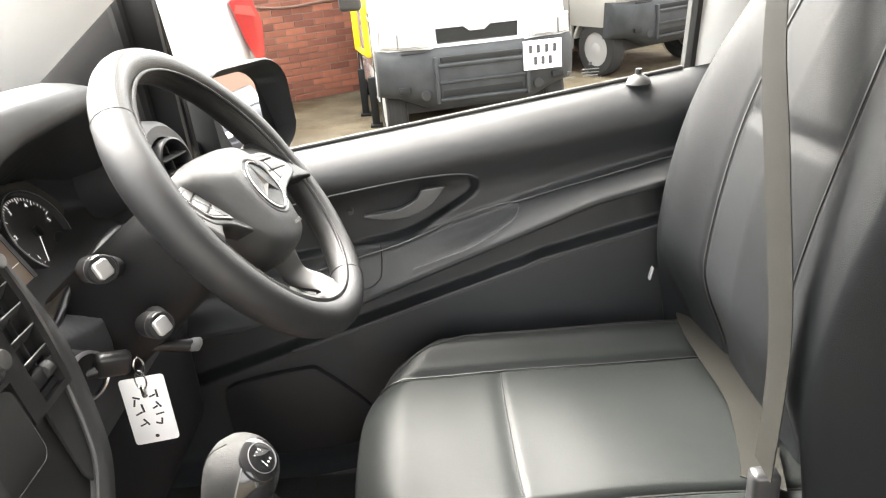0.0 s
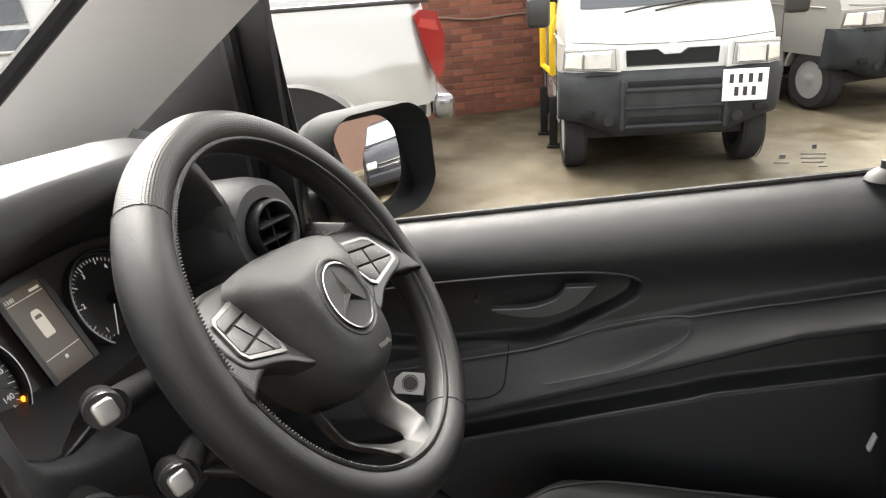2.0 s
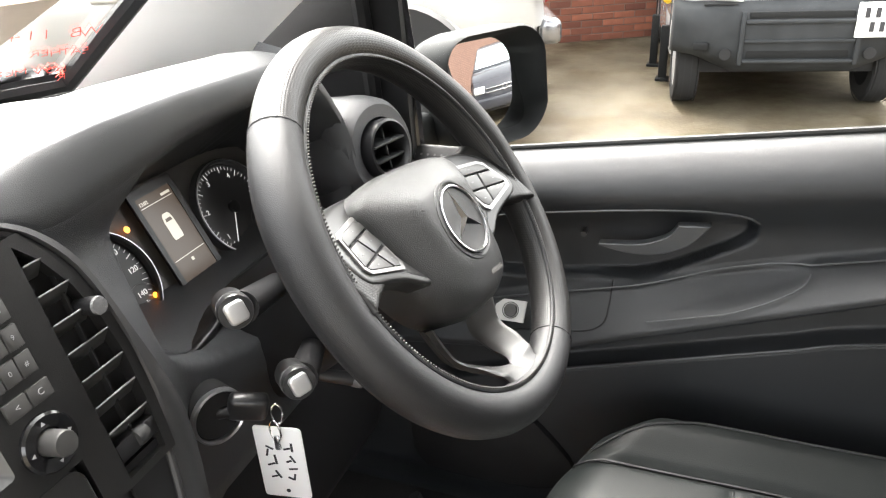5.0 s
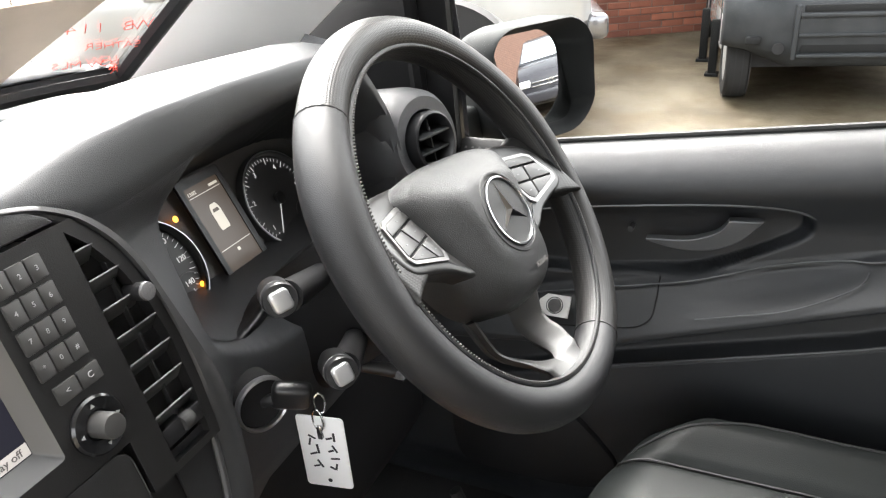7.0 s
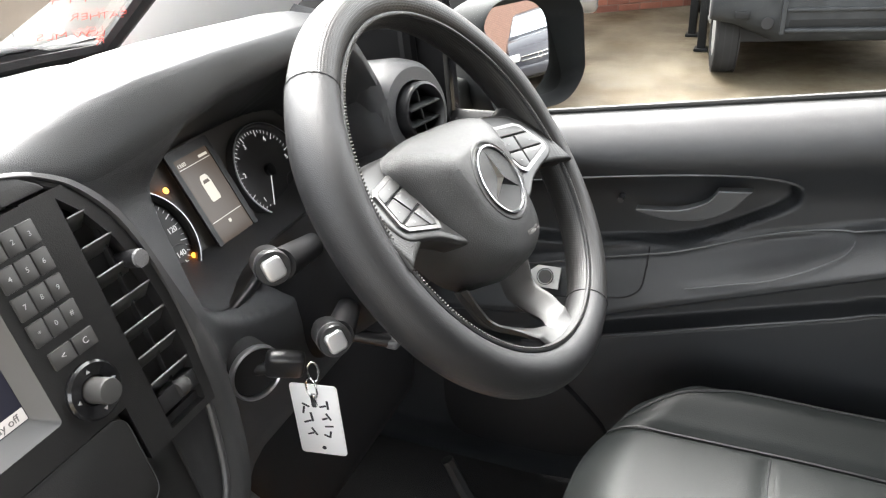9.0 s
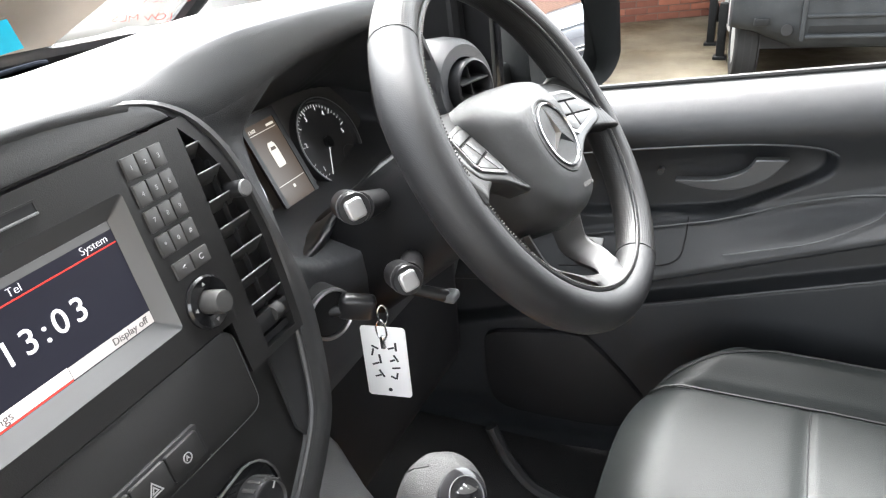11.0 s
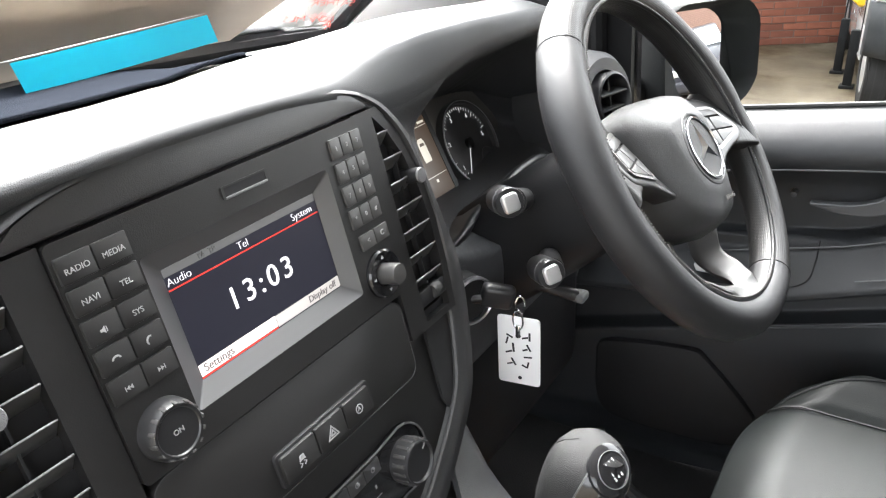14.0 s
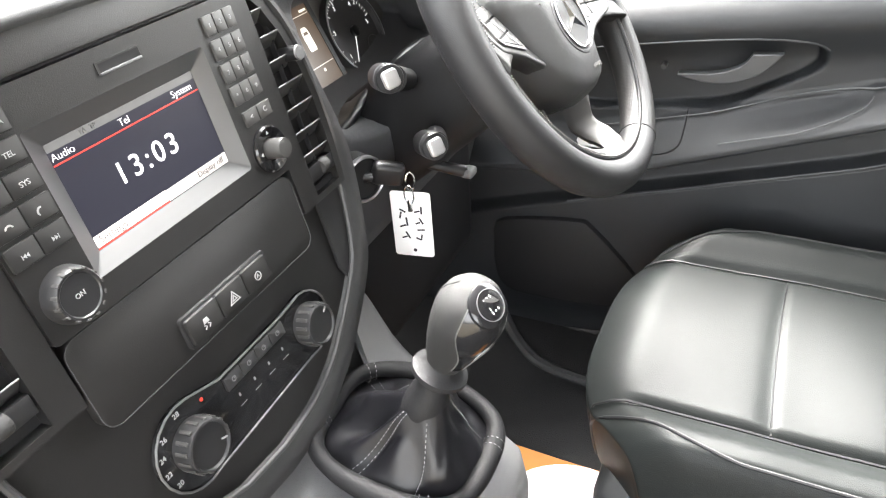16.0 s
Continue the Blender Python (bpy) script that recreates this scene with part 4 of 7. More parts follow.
    # side spokes: satin trim that rises from the hub to the rim, with a framed key pad
    def rise(bm):
        for v in bm.verts:
            v.co.z += 0.004 + (abs(v.co.x) - 0.082) * 0.22 + (-0.019 - v.co.y) * 0.35
        return bm
    trim_r = [(0.060, 0.058), (0.100, 0.056), (0.126, 0.051), (0.146, 0.041), (0.158, 0.022), (0.158, -0.004), (0.148, -0.017), (0.122, -0.023), (0.098, -0.030), (0.076, -0.042), (0.060, -0.046)]
    root_r = [(0.120, 0.047), (0.150, 0.052), (0.172, 0.058), (0.172, -0.034), (0.150, -0.027), (0.120, -0.020)]
    pad_r = [(0.086, 0.0365), (0.094, 0.0395), (0.134, 0.0325), (0.141, 0.0275), (0.1475, -0.002), (0.143, -0.0085), (0.093, -0.0200), (0.088, -0.0145)]
    for sx in (1, -1):
        def side(p, sx=sx):
            return [(sx * x, y) for x, y in p][::sx]
        part("spoke_root", rise(prism(side(root_r), 0.018, 0.006, 3, m=Matrix.Translation((0, 0, -0.020)))), M_GRIP, t, m=turned)
        sm = [(p.x, p.y) for p in curve([(*p, 0) for p in side(trim_r)], 3)]
        part("side_spoke", rise(prism(sm, 0.022, 0.006, 4, m=Matrix.Translation((0, 0, -0.022)))), M_SPOKED, t, "satin charcoal spoke trim", m=turned)
        pad = side(pad_r)
        cx, cy = sum(p[0] for p in pad) / 8, sum(p[1] for p in pad) / 8
        inn = [(cx + (x - cx) * 0.90, cy + (y - cy) * 0.86) for x, y in pad]
        part("key_frame", rise(ring_frame(pad, inn, 0.0030, Matrix.Translation((0, 0, -0.0005)))), M_SPOKE, t, "silver key surround", m=turned)
        p = part("key_pad", rise(prism(inn, 0.0015, m=Matrix.Translation((0, 0, -0.001)))), M_DARK, t, m=turned)
        # keys: two rows, the upper cut by slanting gaps
        e = Vector((sx * 0.16, 0.987))
        d = Vector((0.92, sx * -0.39))
        c = Vector((cx, cy))
        up, low = clip(inn, e, e.dot(c) + 0.0105, 1), clip(inn, e, e.dot(c) - 0.0095, -1)
        mid = clip(clip(inn, e, e.dot(c) + 0.0093, -1), e, e.dot(c) - 0.0083, 1)
        cells = [up, clip(mid, d, d.dot(c) - 0.0006, -1), clip(mid, d, d.dot(c) + 0.0006, 1), clip(low, d, d.dot(c) - 0.0006, -1), clip(low, d, d.dot(c) + 0.0006, 1)]
        for cell in cells:
            if len(cell) < 3:
                continue
            x, y = sum(q[0] for q in cell) / len(cell), sum(q[1] for q in cell) / len(cell)
            cell = [(x + (a - x) * 0.95, y + (b - y) * 0.93) for a, b in cell]
            part("key", rise(prism(cell, 0.0026, 0.0006, m=Matrix.Translation((0, 0, 0.0006)))), M_KEYGREY, p, m=turned)
            part("key_sign", rise(box((x, y, 0.0034), (0.0032, 0.0009, 0.0003))), M_GREY, p, m=turned)
    # lower spoke: a forked satin blade that dives behind the hub
    y_out = ((-0.184, 0.0235), (-0.176, 0.0265), (-0.156, 0.033), (-0.128, 0.047), (-0.100, 0.059), (-0.080, 0.066))
    y_in = ((-0.152, 0.0), (-0.1485, 0.009), (-0.144, 0.014), (-0.128, 0.024), (-0.100, 0.0325), (-0.080, 0.036))

    def blade(u, v, sx=1):
        y = lerp(-0.080, -0.1845, u)
        a, b = table(y_in, y), table(y_out, y)
        x = lerp(a, b, v)
        arm = 1 - step(-0.130, -0.166, y)
        z = lerp(-0.046, 0.015, step(-0.112, -0.180, y)) + 0.95 * (x - a) * arm
        return (sx * x, y, z - 0.003 * step(0.88, 1.0, v) - 0.003 * (1 - step(0.0, 0.12, v)) * arm)
    part("lower_spoke", merge(grid(blade, 48, 10, 0.006), grid(lambda u, v: blade(u, v, -1), 48, 10, 0.006)), M_BLADE, t, "dark silver forked lower spoke", angle=50, m=turned)
    foot = prism(rrect(-0.031, -0.186, 0.031, -0.166, 0.006), 0.012, 0.003, m=Matrix.Translation((0, 0, -0.001)))
    part("spoke_foot", foot, M_GLOSS, t, m=turned)
    part("hub_back", lathe([(0.03, -0.085), (0.050, -0.08), (0.058, -0.06), (0.060, -0.035)], 36, WHEEL @ Matrix.Translation((0, -0.012, 0))), M_BLACK, t)


M_STITCHD = mat("dull grey thread", (0.125, 0.12, 0.115), 0.8)
M_BRAID = mat("charcoal braid thread", (0.040, 0.038, 0.036), 0.6)
M_SPOKED = mat("satin charcoal spoke trim", (0.024, 0.0235, 0.023), 0.36, 0.1)
M_BLADE = mat("dark silver blade", (0.046, 0.045, 0.044), 0.50, 0.15)
M_BADGE = mat("dark badge field", (0.05, 0.05, 0.052), 0.3, 0.6)
M_STAR = mat("badge chrome", (0.55, 0.55, 0.56), 0.14, 1.0, vary=0.03)
M_SPOKE = mat("satin silver surround", (0.24, 0.236, 0.23), 0.34, 0.7)
steering_wheel()


def column():
    t = thing("steering_column", "black plastic steering column shroud", "steering column")
    a, b = WHEEL @ Vector((0, 0, -0.07)), WHEEL @ Vector((0, -0.02, -0.33))
    rings = []
    for k in range(9):
        q = k / 8
        c = a.lerp(b, q)
        w, h = lerp(0.060, 0.075, q ** 0.5), lerp(0.058, 0.072, q ** 0.5)
        rings.append([c + (WHEEL.to_3x3() @ Vector((w * math.copysign(abs(math.cos(x)) ** 0.7, math.cos(x)), h * math.copysign(abs(math.sin(x)) ** 0.7, math.sin(x)), 0))) for x in [2 * math.pi * j / 32 for j in range(32)]])
    part("shroud", loft(rings), M_BLACK, t)
    rows = []
    for k in range(33):
        y = lerp(0.672, 1.050, k / 32)
        zl = table(((0.672, 1.168), (0.69, 1.148), (0.715, 1.134), (0.76, 1.132), (0.80, 1.143), (0.906, 1.160), (0.96, 1.160), (1.05, 1.128)), y)
        xl = lerp(-0.440, -0.458, step(0.68, 0.80, y))
        rows.append([(-0.560, y, 1.094), (-0.525, y, lerp(1.094, zl, 0.22)), (-0.490, y, lerp(1.094, zl, 0.60)), (xl - 0.008, y, zl - 0.002), (xl - 0.002, y, zl), (xl + 0.002, y, zl - 0.004), (xl - 0.004, y, zl - 0.018)])
    part("sweep", loft(rows, closed=False), M_SATIN, t, "smooth black trim under the instruments", angle=70)
    for tip, root, lab in (((-0.350, 0.671, 1.217), (-0.40, 0.80, 1.165), ""), ((-0.316, 0.690, 1.141), (-0.37, 0.80, 1.10), "")):
        s = thing("column_stalk", "black control stalk with a bright square end", "stalk", "column stalks")
        tip, root = Vector(tip), Vector(root)
        d = (tip - root).normalized()
        part("arm", rod(root, tip - d * 0.02, 0.012, 0.014), M_BLACK, s)
        # the ends face the rear
        m = Matrix.Translation(tip - d * 0.004) @ Vector((0.72, -0.62, 0.22)).to_track_quat("Z", "Y").to_matrix().to_4x4()
        m = m @ Matrix.Scale(0.86, 4)
        part("head", lathe([(0.012, -0.045), (0.0160, -0.034), (0.0168, -0.010), (0.0168, -0.0015), (0.0160, 0.0), (0.0125, 0.0)], 28, m), M_SATIN, s)
        part("head_ring", lathe([(0.0171, -0.010), (0.0171, -0.0088), (0.0160, -0.0088), (0.0160, -0.010)], 28, m, ring=True), M_GREY, s)
        part("end_cap", prism(rrect(-0.0098, -0.0108, 0.0098, 0.0108, 0.005), 0.006, 0.003, 3, m=m @ Matrix.Translation((0, 0, -0.001)) @ Matrix.Rotation(0.25, 4, "Z")), M_CHROMEDULL, s, "bright silver end cap")
    s = thing("tilt_lever", "small black column lever", "lever")
    part("arm", rod((-0.40, 0.80, 1.06), (-0.350, 0.835, 1.036), 0.006, 0.008), M_SATIN, s)
    part("grip", box((-0.346, 0.837, 1.035), (0.016, 0.02, 0.012), 0.004, 3), M_GREY, s)


M_CHROMEDULL = mat("silver cap", (0.50, 0.50, 0.50), 0.3, 0.6)
column()


def ignition():
    t = thing("ignition_lock", "black ignition lock with a silver ring", "ignition lock")
    m = Matrix.Translation((-0.402, 0.683, 1.094)) @ Vector((0.9, -0.35, 0.05)).to_track_quat("Z", "Y").to_matrix().to_4x4()
    part("barrel", lathe([(0.026, -0.05), (0.026, -0.004), (0.022, 0.0), (0.001, 0.0)], 32, m), M_DARK, t)
    part("ring", lathe([(0.024, -0.006), (0.0265, -0.002), (0.0265, 0.003), (0.025, 0.0045), (0.0235, 0.003)], 36, m, ring=True), M_SILVER, t, "dull silver ring")
    k = thing("key", "black car key in the ignition", "key")
    part("bow", box((0, 0, 0), (0.036, 0.016, 0.028), 0.006, 3, m=Matrix.Translation((-0.382, 0.700, 1.096)) @ Euler((0.2, 0.25, 0.6)).to_matrix().to_4x4()), M_SATIN, k)
    part("shaft", rod((-0.405, 0.686, 1.094), (-0.39, 0.694, 1.095), 0.006), M_SATIN, k)
    part("loop", tube([Vector((-0.362, 0.712, 1.083)) + Vector((0.004 * math.cos(a), 0.003 * math.cos(a), 0.011 * math.sin(a))) for a in [2 * math.pi * j / 20 for j in range(20)]], 0.0011, 6, closed=True), M_CHROME, k)
    g = thing("key_tag", "white plastic key tag with black handwriting", "key tag")
    xdir = Vector((0.98, 0.17, 0)).normalized()
    ndir = Vector((0.17, -0.98, 0)).normalized()
    m = Matrix(((xdir.x, 0, ndir.x, -0.3605), (xdir.y, 0, ndir.y, 0.7060), (0, 1, 0, 1.031), (0, 0, 0, 1)))
    plate = part("plate", prism(rrect(-0.0235, -0.0425, 0.0235, 0.0425, 0.004), 0.0014, 0.0004, m=m), M_TAG, g)
    # the writing runs down the tag; shown as plain strokes
    for k2, (x, y, w, h) in enumerate(((0.012, 0.020, 0.0022, 0.010), (0.007, 0.018, 0.007, 0.0020), (0.011, 0.006, 0.0020, 0.009), (0.007, 0.003, 0.006, 0.0020), (0.010, -0.006, 0.009, 0.0018), (0.010, -0.016, 0.0020, 0.008), (0.006, -0.018, 0.006, 0.0020), (-0.010, 0.018, 0.008, 0.0020), (-0.013, 0.012, 0.0020, 0.009), (-0.006, 0.004, 0.0022, 0.011), (-0.011, -0.002, 0.008, 0.0020), (-0.006, -0.014, 0.0020, 0.010), (-0.010, -0.017, 0.007, 0.0018))):
        part("ink_bar", box((0, 0, 0), (w, h, 0.0004), m=m @ Matrix.Translation((x, y, 0.0016)) @ Matrix.Rotation(0.5 * math.sin(7 * k2), 4, "Z")), M_INK, plate)
    part("dot", lathe([(0.0022, 0), (0.0022, 0.0004), (0.0002, 0.0004)], 12, m @ Matrix.Translation((0.001, -0.034, 0.0014))), M_INK, plate)
    part("split_ring", tube([m @ Vector((0.006 * math.cos(a), 0.040 + 0.012 * math.sin(a), 0.003 + 0.002 * math.cos(a))) for a in [2 * math.pi * j / 24 for j in range(24)]], 0.0010, 6, closed=True), M_CHROME, g)
    part("clip", box((0, 0.026, 0.003), (0.006, 0.016, 0.004), 0.002, m=m), M_CHROME, g)


ignition()


# ---- centre console and gear lever ----
M_GAITER = leather("soft gaiter hide", (0.0055, 0.0055, 0.0070), 0.34, 900, 0.2, spec=0.42)
M_ROLL = leather("gaiter edge hide", (0.0070, 0.0070, 0.0080), 0.54, 900, 0.3, spec=0.26)
M_KNOB = leather("knob hide", (0.020, 0.020, 0.020), 0.55, 1100, 0.5, spec=0.3)

def console():
    t = thing("centre_console", "grey grained plastic gear console", "console")
    # a pod that swells out of the dash and ends behind the lever
    rings = []
    for x, top, w, mid in ((-0.44, 1.03, 0.225, 0.427), (-0.405, 0.982, 0.236, 0.427), (-0.37, 0.945, 0.216, 0.434), (-0.35, 0.928, 0.207, 0.438), (-0.30, 0.914, 0.170, 0.452), (-0.25, 0.904, 0.132, 0.466), (-0.21, 0.900, 0.110, 0.476), (-0.185, 0.893, 0.094, 0.482), (-0.170, 0.876, 0.070, 0.486)):
        ring = []
        for k in range(17):
            a = math.pi * k / 16
            c, q = math.cos(a), math.sin(a)
            ring.append((x, mid + w * math.copysign(abs(c) ** 0.45, c), top - 0.06 + 0.06 * q ** 0.5))
        rings.append(ring)
    part("body", loft(rings), M_GREY, t, angle=60)
    legs = []
    for r in rings[:5]:
        mid, w, z = (r[0][1] + r[-1][1]) / 2, abs(r[0][1] - r[-1][1]) / 2, r[0][2]
        legs.append([(r[0][0], mid + w * 0.97, z - 0.004), (r[0][0], mid - w * 0.97, z - 0.004), (r[0][0] - 0.04, mid - w * 0.6, 0.55), (r[0][0] - 0.04, mid + w * 0.6, 0.55)])
    part("skirt", loft(legs), M_PLASTIC, t)
    part("cup_recess", lathe([(0.036, 0.0), (0.040, 0.003), (0.043, 0.002), (0.043, -0.03), (0.001, -0.03)], 32, Matrix.Translation((-0.262, 0.368, 0.918)) @ Matrix.Rotation(radians(8), 4, "Y")), M_DARK, t, "dark round cup recess")
    g = thing("gear_lever", "black gear lever with a grained knob and leather gaiter", "gear lever")
    c = Vector((-0.268, 0.492, 0.936))
    top = Vector((-0.237, 0.482, 1.010))

    def squarish(a):
        return (abs(math.cos(a)) ** 3 + abs(math.sin(a)) ** 3) ** (-1 / 3)

    def skin(a, q, lift=0.0):
        """A point of the gaiter: q runs from the roll to the collar."""
        belly = math.sin(q * math.pi)
        rr = lerp(0.98, 0.235, q ** 1.0)
        fold = 1 + belly * (0.20 * (0.6 - 1.2 * abs(math.sin(1.5 * a + 1.6 * q + 0.3))) + 0.13 * (0.6 - 1.2 * abs(math.sin(2.5 * a - 1.4 * q))) + 0.03 * math.sin(9 * a + 5 * q))
        dip = 0.002 * math.sin(min(1, q * 1.6) * math.pi) + 0.010 * belly * math.sin(4 * a + 1 + 2 * q) + 0.005 * belly * math.sin(7 * a - 3 * q)
        k = squarish(a) if q < 0.5 else lerp(squarish(a), 1.0, (q - 0.5) * 2)
        p = c.lerp(top, q ** 1.15)
        return p + Vector(((0.078 * rr * fold + lift) * k * math.cos(a), (0.072 * rr * fold + lift) * k * math.sin(a), dip - 0.0136 * (1 - q) ** 2 * math.cos(a) + lift))
    part("gaiter", loft([[skin(2 * math.pi * j / 96, k / 24) for j in range(96)] for k in range(25)]), M_GAITER, g, "creased black leather gaiter", angle=80)

    def roll_at(a, out=0.0):
        k = squarish(a)
        return c + Vector(((0.078 + out) * k * math.cos(a), (0.072 + out) * k * math.sin(a), 0.009 - 0.17 * 0.078 * k * math.cos(a) + 0.0015 * math.sin(5 * a)))
    part("gaiter_roll", tube([roll_at(2 * math.pi * j / 72) for j in range(72)], [0.0092 + 0.0012 * math.sin(4 * 2 * math.pi * j / 72 + 1) for j in range(72)], 14, closed=True), M_ROLL, g)

    def stitches(line, name, r=0.00036):
        """Short thread dashes along a line."""
        bm = bmesh.new()
        for k in range(0, len(line) - 1, 2):
            bm = merge(bm, tube([line[k], line[k + 1]], r, 5))
        return part(name, bm, M_STITCH, g, "pale stitched seam")
    for a0 in (4.26, 4.40, 5.18, 0.38, 2.40, 2.52):
        stitches([skin(a0 + 0.05 * math.sin(3 * k / 40), lerp(0.10, 0.93, k / 40), 0.0006) for k in range(41)], "gaiter_seam")
    for a0 in (0.30, 2.46, 3.52, 5.30):
        for d in (-0.05, 0.05):
            e = (roll_at(a0 + d + 0.02) - roll_at(a0 + d - 0.02)).normalized()
            side = Vector((math.cos(a0), math.sin(a0), 0))
            side = (side - e * side.dot(e)).normalized()
            up2 = e.cross(side)
            stitches([roll_at(a0 + d) + 0.0104 * (math.cos(b) * side + math.sin(b) * up2) for b in [2 * math.pi * k / 28 for k in range(29)]], "roll_seam", 0.0003)
    ax = Vector((0.34, 0.16, 0.92)).normalized()
    xc = Vector((0.80, -0.60, 0.0))
    xc = (xc - ax * xc.dot(ax)).normalized()
    yc = ax.cross(xc)
    m = Matrix(((xc.x, yc.x, ax.x, top.x), (xc.y, yc.y, ax.y, top.y), (xc.z, yc.z, ax.z, top.z), (0, 0, 0, 1)))
    part("collar", lathe([(0.0180, -0.022), (0.0195, -0.012), (0.0195, -0.002), (0.0175, 0.008), (0.0155, 0.018), (0.0140, 0.034)], 32, m), M_BLACK, g)
    part("lift_ring", lathe([(0.013, 0.031), (0.0220, 0.029), (0.0250, 0.032), (0.0246, 0.0358), (0.018, 0.039), (0.013, 0.048)], 32, m, ring=True), M_BLACK, g)
    # pear-shaped knob with a cap let into its upper rear side
    prof = ((0.040, 0.0135), (0.047, 0.0155), (0.056, 0.0190), (0.070, 0.0230), (0.084, 0.0265), (0.098, 0.0282), (0.110, 0.0272), (0.120, 0.0235), (0.128, 0.0165), (0.132, 0.0085), (0.1332, 0.001))

    def knob_at(h, a, lift=0.0):
        r = table(prof, h) * 1.07 + lift
        return m @ Vector((r * math.cos(a) + 0.004 * step(0.05, 0.10, h), 0.95 * r * math.sin(a), h))
    kn = part("knob", loft([[knob_at(h, 2 * math.pi * j / 40) for j in range(40)] for h, r in prof]), M_KNOB, g, "grained black knob", angle=70)
    hs = [lerp(0.052, 0.128, k / 16) for k in range(17)]

    def half_width(h):
        return 0.30 + 0.55 * step(0.06, 0.10, h)
    part("rear_strip", loft([[knob_at(h, half_width(h) * lerp(-1, 1, j / 10), 0.0005) for j in range(11)] for h in hs], closed=False), M_GLOSS, kn, "gloss black rear strip")
    for s in (-1, 1):
        part("strip_edge", tube([knob_at(h, s * half_width(h), 0.0004) for h in hs], 0.0006, 5), M_GREYD2, kn)
        part("knob_seam", tube([knob_at(h, s * (2.0 + 0.5 * math.sin((h - 0.05) * 40)), 0.0001) for h in hs[2:]], 0.0006, 5), M_DARK, kn)
    nrm = (xc * 0.60 + ax * 0.80).normalized()
    up = (ax - nrm * ax.dot(nrm)).normalized()
    sd = up.cross(nrm)
    p0 = m @ Vector((0.004, 0, 0.1015)) + nrm * 0.0278
    cap = Matrix(((sd.x, up.x, nrm.x, p0.x), (sd.y, up.y, nrm.y, p0.y), (sd.z, up.z, nrm.z, p0.z), (0, 0, 0, 1)))
    part("cap", lathe([(0.0185, -0.006), (0.0178, -0.0008), (0.0150, 0.0014), (0.008, 0.0028), (0.001, 0.003)], 36, cap), M_GLOSS, kn, "gloss black cap with the gear pattern")
    part("cap_ring", lathe([(0.0128, 0.0018), (0.0129, 0.0026), (0.0124, 0.0027), (0.0123, 0.0019)], 36, cap, ring=True), M_SILVER, kn)
    cap = cap @ Matrix.Rotation(radians(35), 4, "Z")
    for x in (-0.0035, 0.0, 0.0035):
        part("gate_line", box((x, 0, 0.0032), (0.0007, 0.006, 0.0004), m=cap), M_WHITE, kn)
    part("gate_line", box((0, 0, 0.0033), (0.0075, 0.0007, 0.0004), m=cap), M_WHITE, kn)
    for x, y, s in ((-0.0035, 0.0055, "1"), (0, 0.0055, "3"), (0.0035, 0.0055, "5"), (-0.0035, -0.0055, "2"), (0, -0.0055, "4"), (0.0035, -0.0055, "6")):
        lettering("figure", s, 0.0036, cap @ Matrix.Translation((x, y, 0.0029)), M_WHITE, kn)


console()


# ---- driver's door ----
def crease_s(x):
    return table(((-0.30, 0.205), (-0.10, 0.180), (0.0, 0.161), (0.10, 0.146), (0.19, 0.135), (0.32, 0.123), (0.40, 0.116)), x)


def pocket_s(x):
    return lerp(0.275 - 0.175 * x, 0.2615 - 0.096 * x, step(0.11, 0.15, x))


def bowl(x, s):
    """Where a point lies in the handle bowl, -1 to 1 each way."""
    c = 0.112 - 0.012 * (x + 0.17)
    return (x + 0.17) / 0.217, (s - c) / (0.038 if s < c else 0.068 - 0.05 * step(-0.10, 0.05, x) * 0.6)


def door_y(x, s):
    """How far out the trim lies, s below the sill."""
    rail = ((-0.02, 1.24), (0.0, 1.203), (0.004, 1.194), (0.012, 1.183), (0.022, 1.172), (0.032, 1.163), (0.042, 1.156), (0.052, 1.152), (0.062, 1.152), (0.080, 1.158), (0.11, 1.168), (0.15, 1.168), (0.60, 1.155))
    wide = min(0.012, 0.002 + 0.5 * s)
    y = sum(table(rail, s + wide * (k - 3) / 3) for k in range(7)) / 7
    # armrest: a long swelling that climbs to the rear, dished behind the switches
    top = crease_s(x)
    low = max(0.2175 - 0.231 * max(x, -0.19), top + 0.034)
    # finger scoop under the crease
    fx, fs = (x - 0.012) / 0.094, (s - top) / (0.036 * (1 - 0.30 * step(0.0, 0.10, x)))
    scoop = step(-0.004, 0.010, s - top) * (1 - min(1, (max(0, fx) ** 3 + max(0, fs) ** 3) ** (1 / 3)) ** 4) * step(-0.095, 0.03, x)
    k = min(1, max(0, (s - top) / (low - 0.012 - top))) ** 0.75
    y -= 0.007 * step(top - 0.006, top + 0.004, s)
    y -= 0.055 * k * (1 - step(low - 0.004, low + 0.016, s))
    if s > low:
        y += 0.007 * step(low, low + 0.016, s)
    y += 0.022 * scoop
    # map pocket lip lower down
    edge = pocket_s(x)
    y -= 0.026 * step(edge - 0.007, edge + 0.009, s) * (1 - step(0.50, 0.60, s))
    # bowl behind the handle
    dx, ds = bowl(x, s)
    rr = (abs(dx) ** 2.8 + abs(ds) ** 2.8) ** (1 / 2.8)
    y += 0.030 * (1 - step(0.925, 0.995, rr))
    return y


